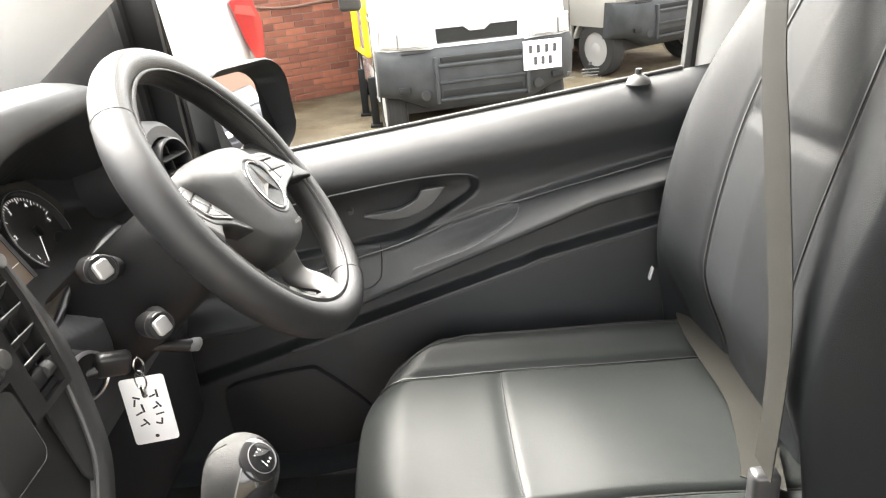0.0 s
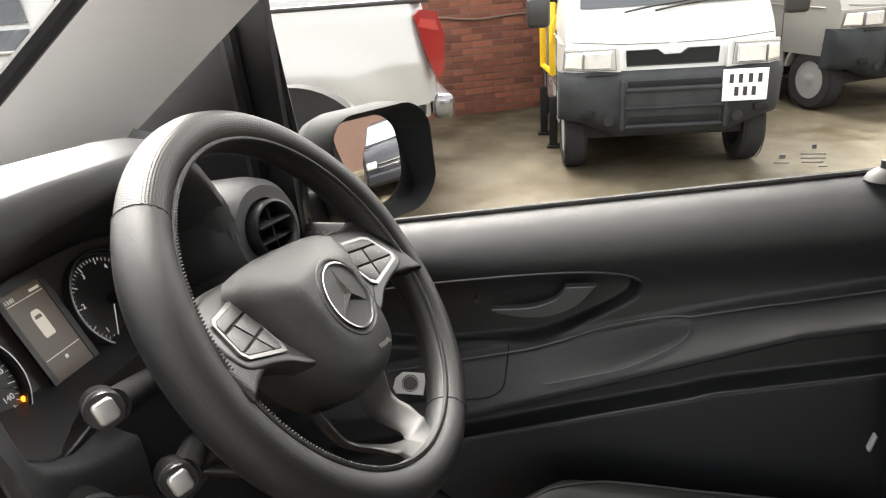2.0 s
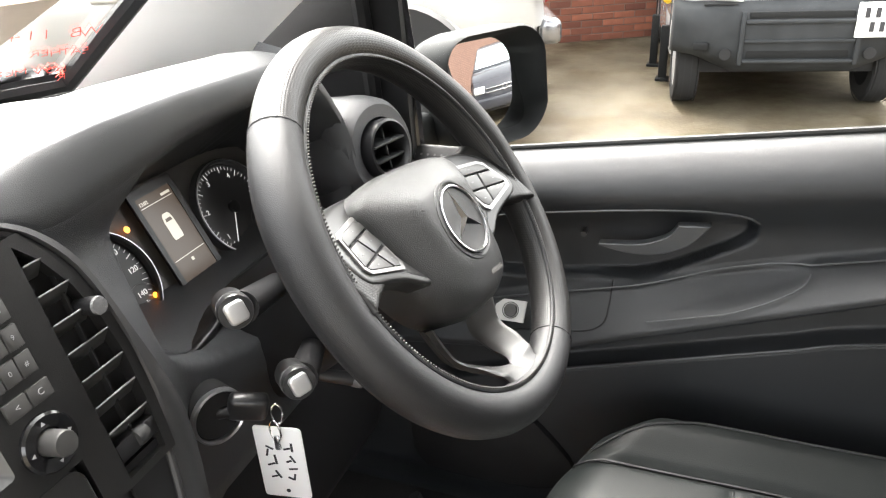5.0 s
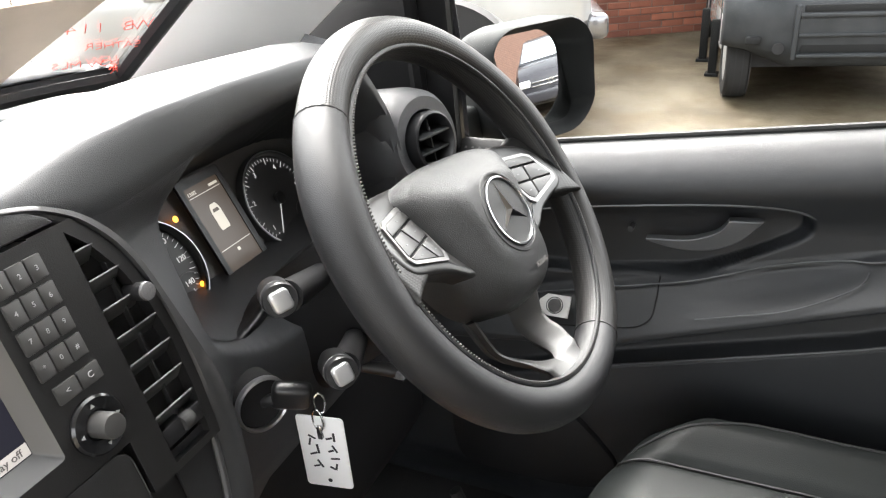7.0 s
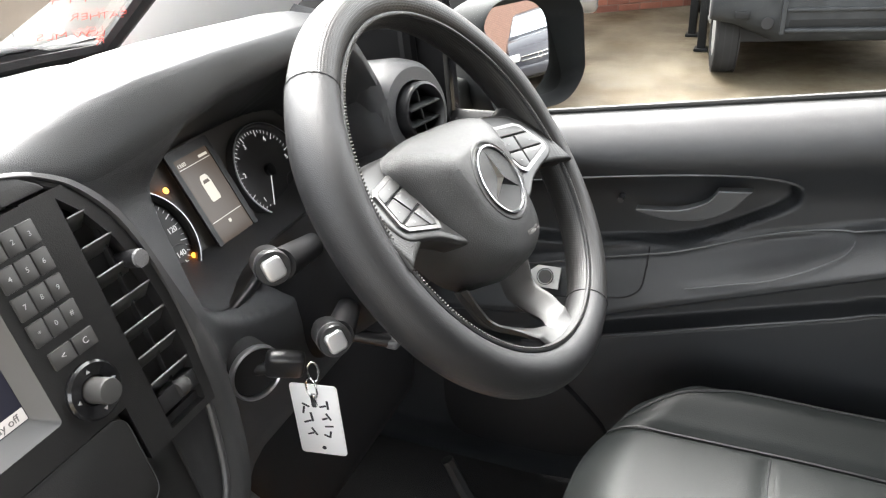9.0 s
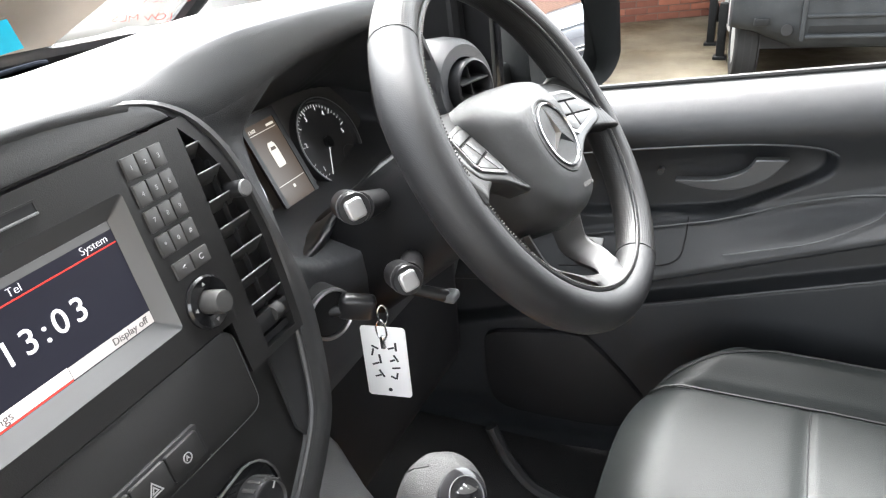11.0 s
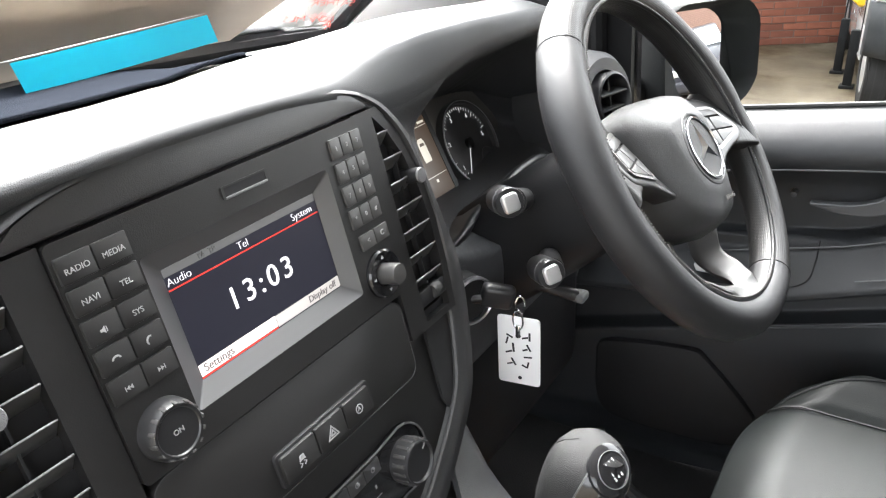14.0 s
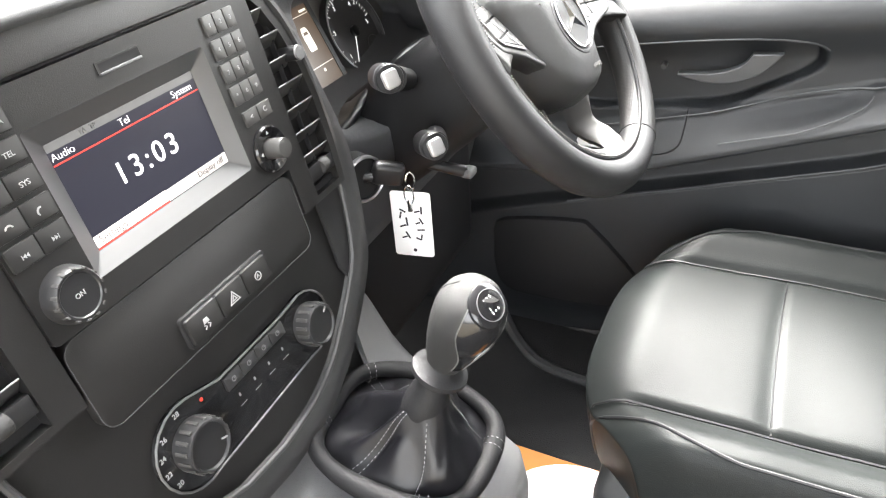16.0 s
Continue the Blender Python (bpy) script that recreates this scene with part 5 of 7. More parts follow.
def door():
    t = thing("door_1", "closed driver's door with dark trim and an armrest", "door", kind="structure")

    def trim(u, v):
        x, s = lerp(-0.60, 0.50, u), 0.62 * v ** 1.15
        return (x, door_y(x, s), sill_z(x) - s)
    part("trim", grid(trim, 420, 300), M_TRIM, t, "dark grained door trim", angle=80)
    part("outer_skin", box((-0.1, 1.29, 0.82), (1.0, 0.03, 0.56)), M_BODYK, t)

    def ledge(u, v):
        x = lerp(-0.60, 0.40, u)
        return (x, lerp(1.204, 1.30, v), sill_z(x) - 0.012 - 0.06 * v)
    part("sill_ledge", grid(ledge, 20, 4, 0.01), M_GLOSS, t)
    part("window_seal", tube([(x, 1.206, sill_z(x) + 0.002) for x in [lerp(-0.42, 0.385, k / 20) for k in range(21)]], 0.0042, 8), M_RUBBER, t)
    g = part("window_glass", grid(lambda u, v: (lerp(-0.415, 0.40, u), lerp(1.218, 1.15, v), lerp(sill_z(lerp(-0.415, 0.40, u)), 1.80, v)), 4, 4), M_GLASS, t, "raised clear side window")
    g.visible_shadow = False
    # etched marks on the pane
    for k, (dx, dz, w, h) in enumerate(((0, 0, 0.007, 0.005), (0, -0.008, 0.018, 0.0015), (0.034, 0.012, 0.005, 0.005), (0.034, 0.003, 0.028, 0.0015), (0.034, -0.002, 0.028, 0.0015), (0.034, -0.007, 0.024, 0.0015), (0.046, -0.012, 0.010, 0.0015))):
        part("etched_mark", box((0.205 + dx, 1.214, 1.262 + dz), (w, 0.0006, h)), M_GREY, g)
    # front bar of the window and the mirror sail
    part("front_bar", tube([(-0.412, 1.19, 1.15), (-0.417, 1.19, 1.3), (-0.430, 1.18, 1.48), (-0.30, 1.165, 1.72)], 0.011, 8), M_GLOSS, t)
    sail = [(-0.84, 1.02), (-0.405, 1.02), (-0.42, 1.56), (-0.45, 1.54), (-0.56, 1.42), (-0.66, 1.32), (-0.84, 1.20)]
    part("sail_panel", prism(sail, 0.02, 0.003, m=Matrix(((1, 0, 0, 0), (0, 0, 1, 1.165), (0, 1, 0, 0), (0, 0, 0, 1)))), M_SAIL, t)
    part("sail_rib", tube([(-0.455, 1.162, 1.15), (-0.46, 1.158, 1.3), (-0.47, 1.15, 1.5)], 0.012, 8), M_SAIL, t)
    tm = Matrix.Translation((-0.385, 1.176, 1.158)) @ Matrix.Rotation(radians(42), 4, "X")
    tw = part("tweeter_grille", box((0, 0, 0), (0.09, 0.044, 0.022), 0.006, 3, m=tm), M_SAIL, t)
    for k in range(12):
        part("grille_hole", lathe([(0.0018, 0), (0.0018, 0.0006), (0.0004, 0.0006)], 10, tm @ Matrix.Translation((-0.025 + 0.010 * (k % 6), -0.008 + 0.012 * (k // 6), 0.0108))), M_GREYD, tw)
    # lock button and its collar
    part("lock_collar", lathe([(0.020, -0.006), (0.017, 0.001), (0.010, 0.006), (0.007, 0.008)], 28, Matrix.Translation((0.311, 1.192, sill_z(0.311) + 0.001))), M_PALEMET, t, "pale lock collar")
    part("lock_button", rod((0.311, 1.192, sill_z(0.311) + 0.008), (0.311, 1.192, sill_z(0.311) + 0.018), 0.0048), M_SATIN, t)
    # lever blade in the bowl
    low = curve([(-0.148, 1.128, 0), (-0.11, 1.121, 0), (-0.07, 1.124, 0), (-0.035, 1.141, 0), (-0.011, 1.170, 0)], 6)
    up = curve([(-0.050, 1.167, 0), (-0.060, 1.152, 0), (-0.075, 1.143, 0), (-0.10, 1.135, 0), (-0.148, 1.131, 0)], 6)
    blade = [(p.x, p.y - 0.063) for p in low + up]
    part("inside_handle", prism(blade, 0.014, 0.0012, 1, m=Matrix(((1, 0, 0, 0), (0, 0, -1, 1.172), (0, 1, 0, 0), (0, 0, 0, 1)))), M_SILVERDARK, t, "dark curved inside handle")
    part("handle_pivot", rod((-0.172, 1.196, 1.068), (-0.172, 1.180, 1.068), 0.004), M_SILVERDARK, t)
    # lighter tube along the top of the bowl that draws its lip's highlight
    lip_line = []
    for k in range(46):
        dx = lerp(-0.70, 0.985, k / 45)
        x = -0.17 + 0.217 * dx
        lip_line.append((x, 0.112 - 0.012 * (x + 0.17) - 0.038 * (1 - abs(dx) ** 2.8) ** (1 / 2.8) - 0.0005))
    part("bowl_lip_glint", tube([(x, door_y(x, s - 0.004) - 0.0004, sill_z(x) - s) for x, s in lip_line], 0.0016, 6), M_SILVERDARK, t)
    # joint along the top of the armrest, its highlight drawn as a lighter tube
    line = [(x, crease_s(x)) for x in [lerp(-0.30, 0.40, k / 50) for k in range(51)]]

    def proud(x, s):
        return (x, min(door_y(x, s + d) for d in (-0.005, 0.0, 0.005)) - 0.0002, sill_z(x) - s)
    part("crease", tube([proud(x, s) for x, s in line], 0.0012, 6), M_SILVERDARK, t)
    line = []
    for k in range(41):
        x = lerp(-0.075, 0.1055, math.sin(k / 40 * math.pi / 2))
        q = max(0.0, (x - 0.012) / 0.094)
        line.append((x, crease_s(x) + 0.036 * (1 - 0.30 * step(0.0, 0.10, x)) * max(0.0, 1 - q ** 3) ** (1 / 3)))
    part("scoop_edge", tube([proud(x, s) for x, s in line], 0.0009, 6), M_SILVERDARK, t)
    # pocket lip, with its highlight again drawn as a lighter tube
    line = [(x, pocket_s(x)) for x in [lerp(-0.30, 0.40, k / 70) for k in range(71)]]
    part("pocket_edge_glint", tube([(x, door_y(x, s + 0.012) - 0.0005, sill_z(x) - s - 0.004) for x, s in line], 0.0020, 6), M_SILVERDARK, t)
    # mirror switch in the armrest
    sm = Matrix(((1, 0, 0, SWITCH[0]), (0, 0.62, -0.785, SWITCH[1]), (0, 0.785, 0.62, SWITCH[2]), (0, 0, 0, 1)))
    sw = part("mirror_switch", prism([(-0.024, -0.008), (-0.019, -0.015), (0.020, -0.015), (0.021, 0.015), (-0.012, 0.015), (-0.022, 0.006)], 0.004, 0.001, m=sm), M_SWITCH, t, "silver mirror switch")
    part("switch_dial", lathe([(0.0095, 0.004), (0.009, 0.0065), (0.0075, 0.007), (0.001, 0.0065)], 24, sm), M_KEYGREY, sw)
    part("switch_rim", lathe([(0.0118, 0.004), (0.0118, 0.0046), (0.0108, 0.0046), (0.0108, 0.004)], 24, sm, ring=True), M_DARK, sw)
    # window switch panel ahead of the pocket
    part("switch_panel", tube([(x, door_y(x, s) - 0.0006, sill_z(x) - s) for x, s in [(p.x, p.y) for p in curve([(-0.30, 0.236, 0), (-0.174, 0.232, 0), (-0.134, 0.222, 0), (-0.127, 0.20, 0), (-0.128, 0.180, 0)], 8)]], 0.0012, 6), M_DARK, t)
    part("step_edge", tube(curve([(-0.375, 1.0, 0.70), (-0.345, 1.0, 0.635), (-0.30, 1.0, 0.59), (-0.21, 1.0, 0.573), (-0.05, 1.0, 0.565)], 8), 0.010, 8), M_PLASTIC, t)
    # loudspeaker grille low down
    corners = [(-0.432, 0.700), (-0.420, 0.650), (-0.375, 0.632), (-0.220, 0.640), (-0.168, 0.672), (-0.172, 0.715), (-0.250, 0.796), (-0.285, 0.808), (-0.410, 0.788), (-0.432, 0.765)]
    grille = [(p.x, p.y - 0.12 * p.x - 0.03) for p in curve([(*p, 0) for p in corners], 3)]
    part("speaker_grille", prism(grille, 0.012, 0.006, 2, m=Matrix(((1, 0, 0, 0), (0, 0, -1, 1.135), (0.12, 1, 0, 0.03), (0, 0, 0, 1)))), M_BLACK, t)


M_SWITCH = mat("silver switch plate", (0.5, 0.5, 0.49), 0.4, 0.2)
M_PALEMET = mat("grey lock trim", (0.045, 0.045, 0.045), 0.6, spec=0.3)
M_SILVERDARK = mat("dark grey handle and drawn highlights", (0.055, 0.057, 0.06), 0.38)
SWITCH = (-0.258, 1.120, 0.968)
door()


# ---- outside mirror ----
def mirror():
    t = thing("door_mirror", "black outside mirror on the driver's door", "door mirror")
    # local x along the glass, y up, z towards the cab
    n = Vector(MIRROR_N).normalized()
    xd = Vector((0, 0, 1)).cross(n).normalized()
    yd = n.cross(xd)
    m = Matrix(((xd.x, yd.x, n.x, MIRROR_C[0]), (xd.y, yd.y, n.y, MIRROR_C[1]), (xd.z, yd.z, n.z, MIRROR_C[2]), (0, 0, 0, 1)))
    o = rrect(-0.108, -0.092, 0.104, 0.092, 0.050, 6)
    o = [(x - 0.30 * max(0.0, -y - 0.035) * (x > 0) - 0.12 * max(0.0, y - 0.05) * (x > 0), y) for x, y in o]
    i = [(x - 0.28 * y, y) for x, y in rrect(-0.060, -0.078, 0.070, 0.076, 0.034, 6)]
    rings = [[(x * 0.5, y * 0.55, -0.12) for x, y in o], [(x * 0.84, y * 0.86, -0.10) for x, y in o], [(x, y, -0.05) for x, y in o], [(x, y, 0.016) for x, y in o], [(x * 0.97, y * 0.97, 0.022) for x, y in o], [(x * 0.93, y * 0.92, 0.012) for x, y in o], [(x, y, -0.016) for x, y in i], [(x, y, -0.022) for x, y in i]]
    part("housing", loft(rings), M_MIRHOUSE, t, "black grained mirror shell", angle=50, m=m)

    def bulge(u, v):
        y = lerp(-0.081, 0.079, v)
        x = lerp(-0.061, 0.071, u) - 0.28 * y
        return (x, y, -0.017 - (x * x + y * y) / (2 * 1.3))
    part("mirror_glass", grid(bulge, 24, 20), M_MIRROR, t, "slightly convex mirror glass", m=m)
    part("arm", loft([[m @ Vector((x * 0.3 - 0.05, y * 0.3 - 0.06, -0.06)) for x, y in o], [Vector((-0.49 + x * 0.35, 1.225, 1.165 + y * 0.35)) for x, y in o]]), M_MIRHOUSE, t)


M_MIRHOUSE = mat("mirror shell plastic", (0.015, 0.016, 0.0165), 0.75, 0, 0.2, 500, spec=0.12)
MIRROR_C, MIRROR_N = (-0.365, 1.40, 1.205), (0.85, -0.52, 0.10)
mirror()


# ---- driver's seat ----
def seat():
    t = thing("driver_seat", "black leather driver's seat with piped bolsters", "seat")
    Y0, Y1 = 0.585, 1.085

    def cushion(u, v):
        # u runs from under the front edge to the back
        y = lerp(Y0, Y1, v)
        w = (2 * v - 1)
        side = abs(w)
        if u < 0.25:
            q = u / 0.25
            z = lerp(0.66, 0.835, q)
            x = lerp(-0.10, -0.165, math.sin(q * math.pi / 2))
        else:
            q = (u - 0.25) / 0.75
            x = lerp(-0.165, 0.42, q)
            z = 0.835 + 0.032 * math.sin(min(1, q / 0.12) * math.pi / 2) - 0.008 * step(0.5, 1, q)
        bolster = 0.022 * step(0.58, 0.80, side) * step(0.05, 0.2, u)
        drop = 0.11 * step(0.84, 1.0, side) ** 1.5
        round_front = 0.13 * side ** 3.2 * (1 - step(0.22, 0.62, u))
        groove = 0.010 * math.exp(-((side - 0.585) / 0.025) ** 2) * step(0.28, 0.34, u)
        # the front panel rolls down into the cross seam, the rear one starts crisply
        dx = x - 0.045
        seam = 0.0034 * (math.exp(-(dx / 0.014) ** 2) if dx < 0 else math.exp(-(dx / 0.0050) ** 2)) * (1 - step(0.5, 0.6, side)) * step(0.3, 0.35, u)
        seam += 0.0025 * step(0.05, 0.16, x) * math.sin(9 * x + 5 * y) * (1 - step(0.45, 0.6, side))
        return (x + round_front, y, z + bolster - drop - groove - seam + 0.0016 * math.sin(19 * x + 14 * y) * step(0.4, 0.6, u))
    part("cushion", grid(cushion, 220, 110), M_SEAT, t, "creased black leather cushion", angle=80)
    for s in (-1, 1):
        v = 0.5 + s * 0.5 * 0.585
        line = [Vector(cushion(u, v)) + Vector((0, 0, 0.004)) for u in [lerp(0.14, 0.98, k / 36) for k in range(37)]]
        part("piping", tube(line, 0.0017, 6), M_PIPE, t)
    for s in (-1, 1):
        line = [Vector(cushion(lerp(0.16, 0.98, k / 40), 0.5 + s * 0.5 * lerp(0.62, 0.87, math.sin(min(1, max(0, k - 3) / 12) * math.pi / 2)))) + Vector((-0.001, 0, 0.0008)) for k in range(41)]
        part("piping", tube(line, 0.0019, 6), M_PIPE, t)
    uc = 0.25 + 0.75 * (0.045 + 0.165) / 0.585
    part("cross_seam", tube([Vector(cushion(uc, lerp(0.215, 0.785, k / 24))) + Vector((0, 0, 0.0008)) for k in range(25)], 0.0011, 6), M_PIPE, t)
    part("seat_base", box((0.13, 0.83, 0.67), (0.50, 0.44, 0.24), 0.03, 3), M_PLASTIC, t)
    # backrest
    lean = radians(13.5)

    def back(u, v):
        y = lerp(0.565, 1.100, v)
        w = abs(2 * v - 1)
        h = lerp(0.0, 0.66, u)
        fwd = 0.042 * step(0.36, 0.82, w) * math.sin(math.pi * min(1, 0.15 + u * 0.9)) - 0.13 * step(0.86, 1.0, w) ** 1.6
        taper = 1 - 0.22 * step(0.55, 1.0, u)
        y = 0.833 + (y - 0.833) * taper
        groove = 0.005 * math.exp(-((w - 0.42) / 0.02) ** 2) + 0.006 * math.exp(-((h - 0.40) / 0.008) ** 2) * (1 - step(0.36, 0.42, w))
        top = 0.10 * step(0.86, 1.0, u) ** 2
        f = fwd - groove - top
        x = 0.328 + 0.055 * (1 - step(0.0, 0.28, u)) * (1 - step(0.75, 0.95, w)) + h * math.sin(lean) - f * math.cos(lean) - 0.05 * math.sin(u * math.pi) * (1 - w * 0.5)
        return (x, y, 0.86 + h * math.cos(lean) + f * math.sin(lean))
    part("backrest", grid(back, 70, 80), M_SEATB, t, "black leather backrest", angle=80)
    part("back_shell", box((0, 0, 0), (0.10, 0.46, 0.64), 0.04, 3, m=Matrix.Translation((0.50, 0.833, 1.16)) @ Euler((0, lean, 0)).to_matrix().to_4x4()), M_PLASTIC, t)
    for s in (-1, 1):
        line = [Vector(back(u, 0.5 + s * 0.21)) + Vector((-0.004, 0, 0)) for u in [lerp(0.06, 0.95, k / 30) for k in range(31)]]
        part("piping", tube(line, 0.0016, 6), M_PIPE, t)
    part("headrest", box((0, 0, 0), (0.10, 0.26, 0.20), 0.045, 4, m=Matrix.Translation((0.52, 0.833, 1.63)) @ Euler((0, radians(8), 0)).to_matrix().to_4x4()), M_SEAT, t)
    part("side_label", box((0, 0, 0), (0.003, 0.010, 0.022), 0.001, m=Matrix.Translation((0.306, 1.078, 0.958)) @ Euler((0, lean, 0)).to_matrix().to_4x4()), M_GREYLABEL, t, "small pale sewn label")
    # belt: lap run over the cushion and shoulder run up to the pillar
    b = thing("seat_belt", "grey-brown seat belt lying buckled across the seat", "seat belt")

    def strap(pts, nrm, name):
        pts = curve(pts, 8)
        rings = []
        for i, p in enumerate(pts):
            d = (pts[min(i + 1, len(pts) - 1)] - pts[max(i - 1, 0)]).normalized()
            w, n = d.cross(Vector(nrm)).normalized() * 0.0235, Vector(nrm).normalized() * 0.0006
            rings.append([p + w + n, p + w - n, p - w - n, p - w + n])
        part(name, loft(rings), M_BELT, b)
    strap([(0.40, 1.095, 0.90), (0.362, 1.042, 0.893), (0.362, 0.94, 0.878), (0.364, 0.843, 0.872), (0.340, 0.74, 0.875), (0.315, 0.670, 0.890), (0.295, 0.630, 0.92)], (0.1, 0, 1), "lap_strap")
    strap([(0.290, 0.625, 0.945), (0.300, 0.640, 1.09), (0.318, 0.716, 1.235), (0.360, 0.843, 1.388), (0.465, 1.04, 1.66)], (0.94, -0.1, -0.34), "shoulder_strap")
    part("buckle", box((0.294, 0.628, 0.905), (0.03, 0.022, 0.07), 0.006, 3), M_SATIN, b)


M_GREYLABEL = mat("sewn label", (0.30, 0.30, 0.30), 0.7)
M_PIPE = mat("black piping", (0.012, 0.012, 0.013), 0.5)
seat()


# ---- loose things ----
def loose():
    t = thing("floor_mat", "orange and white printed paper mat on the floor", "paper mat")
    part("sheet", grid(lambda u, v: (lerp(-0.42, 0.05, u), lerp(0.50, 0.838, v), 0.556 + 0.004 * math.sin(9 * u) * math.sin(7 * v)), 16, 16, 0.001), M_ORANGE, t)
    part("white_print", prism([(-0.165 + 0.115 * math.cos(2 * math.pi * k / 40), 0.72 + 0.11 * math.sin(2 * math.pi * k / 40)) for k in range(40)], 0.001, m=Matrix.Translation((0, 0, 0.5615))), M_PAPER, t, "white printed oval")
    # cyan card leaning on the dash shelf
    c = thing("folded_card", "cyan folded card standing on the dash shelf", "card")
    a, b2 = Vector((-0.75, 0.477, 1.329)), Vector((-0.75, 0.711, 1.336))
    up = Vector((-0.006, -0.004, 0.030))
    q = [a, b2, b2 + up, a + up]
    bm = bmesh.new()
    bm.faces.new([bm.verts.new(p) for p in q])
    bmesh.ops.solidify(bm, geom=bm.faces[:], thickness=0.0016)
    part("front_leaf", bm, M_BLUE, c)
    bm = bmesh.new()
    back = Vector((-0.075, 0.02, -0.012))
    bm.faces.new([bm.verts.new(p + Vector((0.001, 0, 0.0022))) for p in (a + up, b2 + up, b2 + up + back, a + up + back)])
    bmesh.ops.solidify(bm, geom=bm.faces[:], thickness=0.0016)
    part("top_leaf", bm, M_PAPER, c, "white inner leaf")
    # tan poster against the inside of the windscreen
    p = thing("poster", "tan streaked poster leaning against the windscreen glass", "poster")

    def sheet(u, v):
        h = lerp(0.045, 0.24, v)
        x, y, z = WS(lerp(0.34, 0.862 + 0.30 * (h - 0.05), u), h)
        return (x + 0.004, y, z - 0.006)
    part("sheet", grid(sheet, 12, 4, 0.0012), M_TAN, p)
    # sale lettering on the glass, read from outside
    s = thing("sale_lettering", "red hand-painted sale lettering on the windscreen", "sign")

    def letter(ch, size, u, v):
        """One painted letter on the inner face of the glass, to be read from outside."""
        p = Vector(WS(u, v))
        e1 = (Vector(WS(u - 0.01, v)) - p).normalized()
        e2 = (Vector(WS(u, v + 0.01)) - p).normalized()
        nrm = e1.cross(e2).normalized()
        e2 = nrm.cross(e1)
        p = p - nrm * (0.003 if nrm.z > 0 else -0.003)
        m = Matrix(((e1.x, e2.x, nrm.x, p.x), (e1.y, e2.y, nrm.y, p.y), (e1.z, e2.z, nrm.z, p.z), (0, 0, 0, 1)))
        lettering("red_letter", ch, size, m @ Matrix.Rotation(0.12 * math.sin(31 * u), 4, "Z"), M_RED, s, thin=size * 0.030)
    for word, size, u0, du, v0, dv in (("LWB 114CDI", 0.030, 0.992, 0.0142, 0.137, 0.0034), ("LEATHER", 0.022, 0.998, 0.0100, 0.090, 0.0030), ("LOW MLS", 0.022, 0.980, 0.0105, 0.052, 0.0034)):
        for i, ch in enumerate(word):
            if ch != " ":
                letter(ch, size, u0 - du * i, v0 + dv * i)
    letter("R", 0.022, 0.985, 0.030)


loose()

# ---- the yard ----
def mat_ground():
    m = mat("wet concrete yard", (0.092, 0.077, 0.052), 0.5, 0, 0.8, 40, vary=0.5, stain=2.4)
    n, l = m.node_tree.nodes, m.node_tree.links
    b = n["Principled BSDF"]
    b.inputs["Specular IOR Level"].default_value = 0.3
    tc = n.new("ShaderNodeTexCoord")

    def noise(scale, lo, hi, a, z):
        s = n.new("ShaderNodeTexNoise")
        s.inputs["Scale"].default_value, s.inputs["Detail"].default_value, s.inputs["Roughness"].default_value = scale, 8, 0.65
        r = n.new("ShaderNodeMapRange")
        r.inputs["From Min"].default_value, r.inputs["From Max"].default_value = lo, hi
        r.inputs["To Min"].default_value, r.inputs["To Max"].default_value = a, z
        l.new(tc.outputs["Object"], s.inputs["Vector"])
        l.new(s.outputs["Fac"], r.inputs["Value"])
        return r.outputs["Result"]
    # damp patches, moss-brown stains and fine grit
    l.new(noise(0.9, 0.40, 0.62, 0.35, 0.85), b.inputs["Roughness"])
    src = b.inputs["Base Color"].links[0].from_socket
    for fac, tint in ((noise(1.3, 0.48, 0.60, 0.0, 0.75), (0.50, 0.44, 0.32, 1)), (noise(5.0, 0.52, 0.66, 0.0, 0.7), (0.55, 0.50, 0.42, 1)), (noise(60.0, 0.50, 0.70, 0.0, 0.6), (0.60, 0.58, 0.55, 1)), (noise(0.5, 0.50, 0.70, 0.0, 0.6), (1.35, 1.38, 1.45, 1))):
        mix = n.new("ShaderNodeMix")
        mix.data_type, mix.blend_type = "RGBA", "MULTIPLY"
        l.new(fac, mix.inputs["Factor"])
        l.new(src, mix.inputs["A"])
        mix.inputs["B"].default_value = tint
        src = mix.outputs["Result"]
    l.new(src, b.inputs["Base Color"])
    return m


def yard():
    g = thing("ground", "damp stained concrete yard", "ground", kind="structure")
    part("concrete", grid(lambda u, v: (lerp(-400, 400, u), lerp(-400, 400, v), 0.0), 8, 8), mat_ground(), g)


yard()


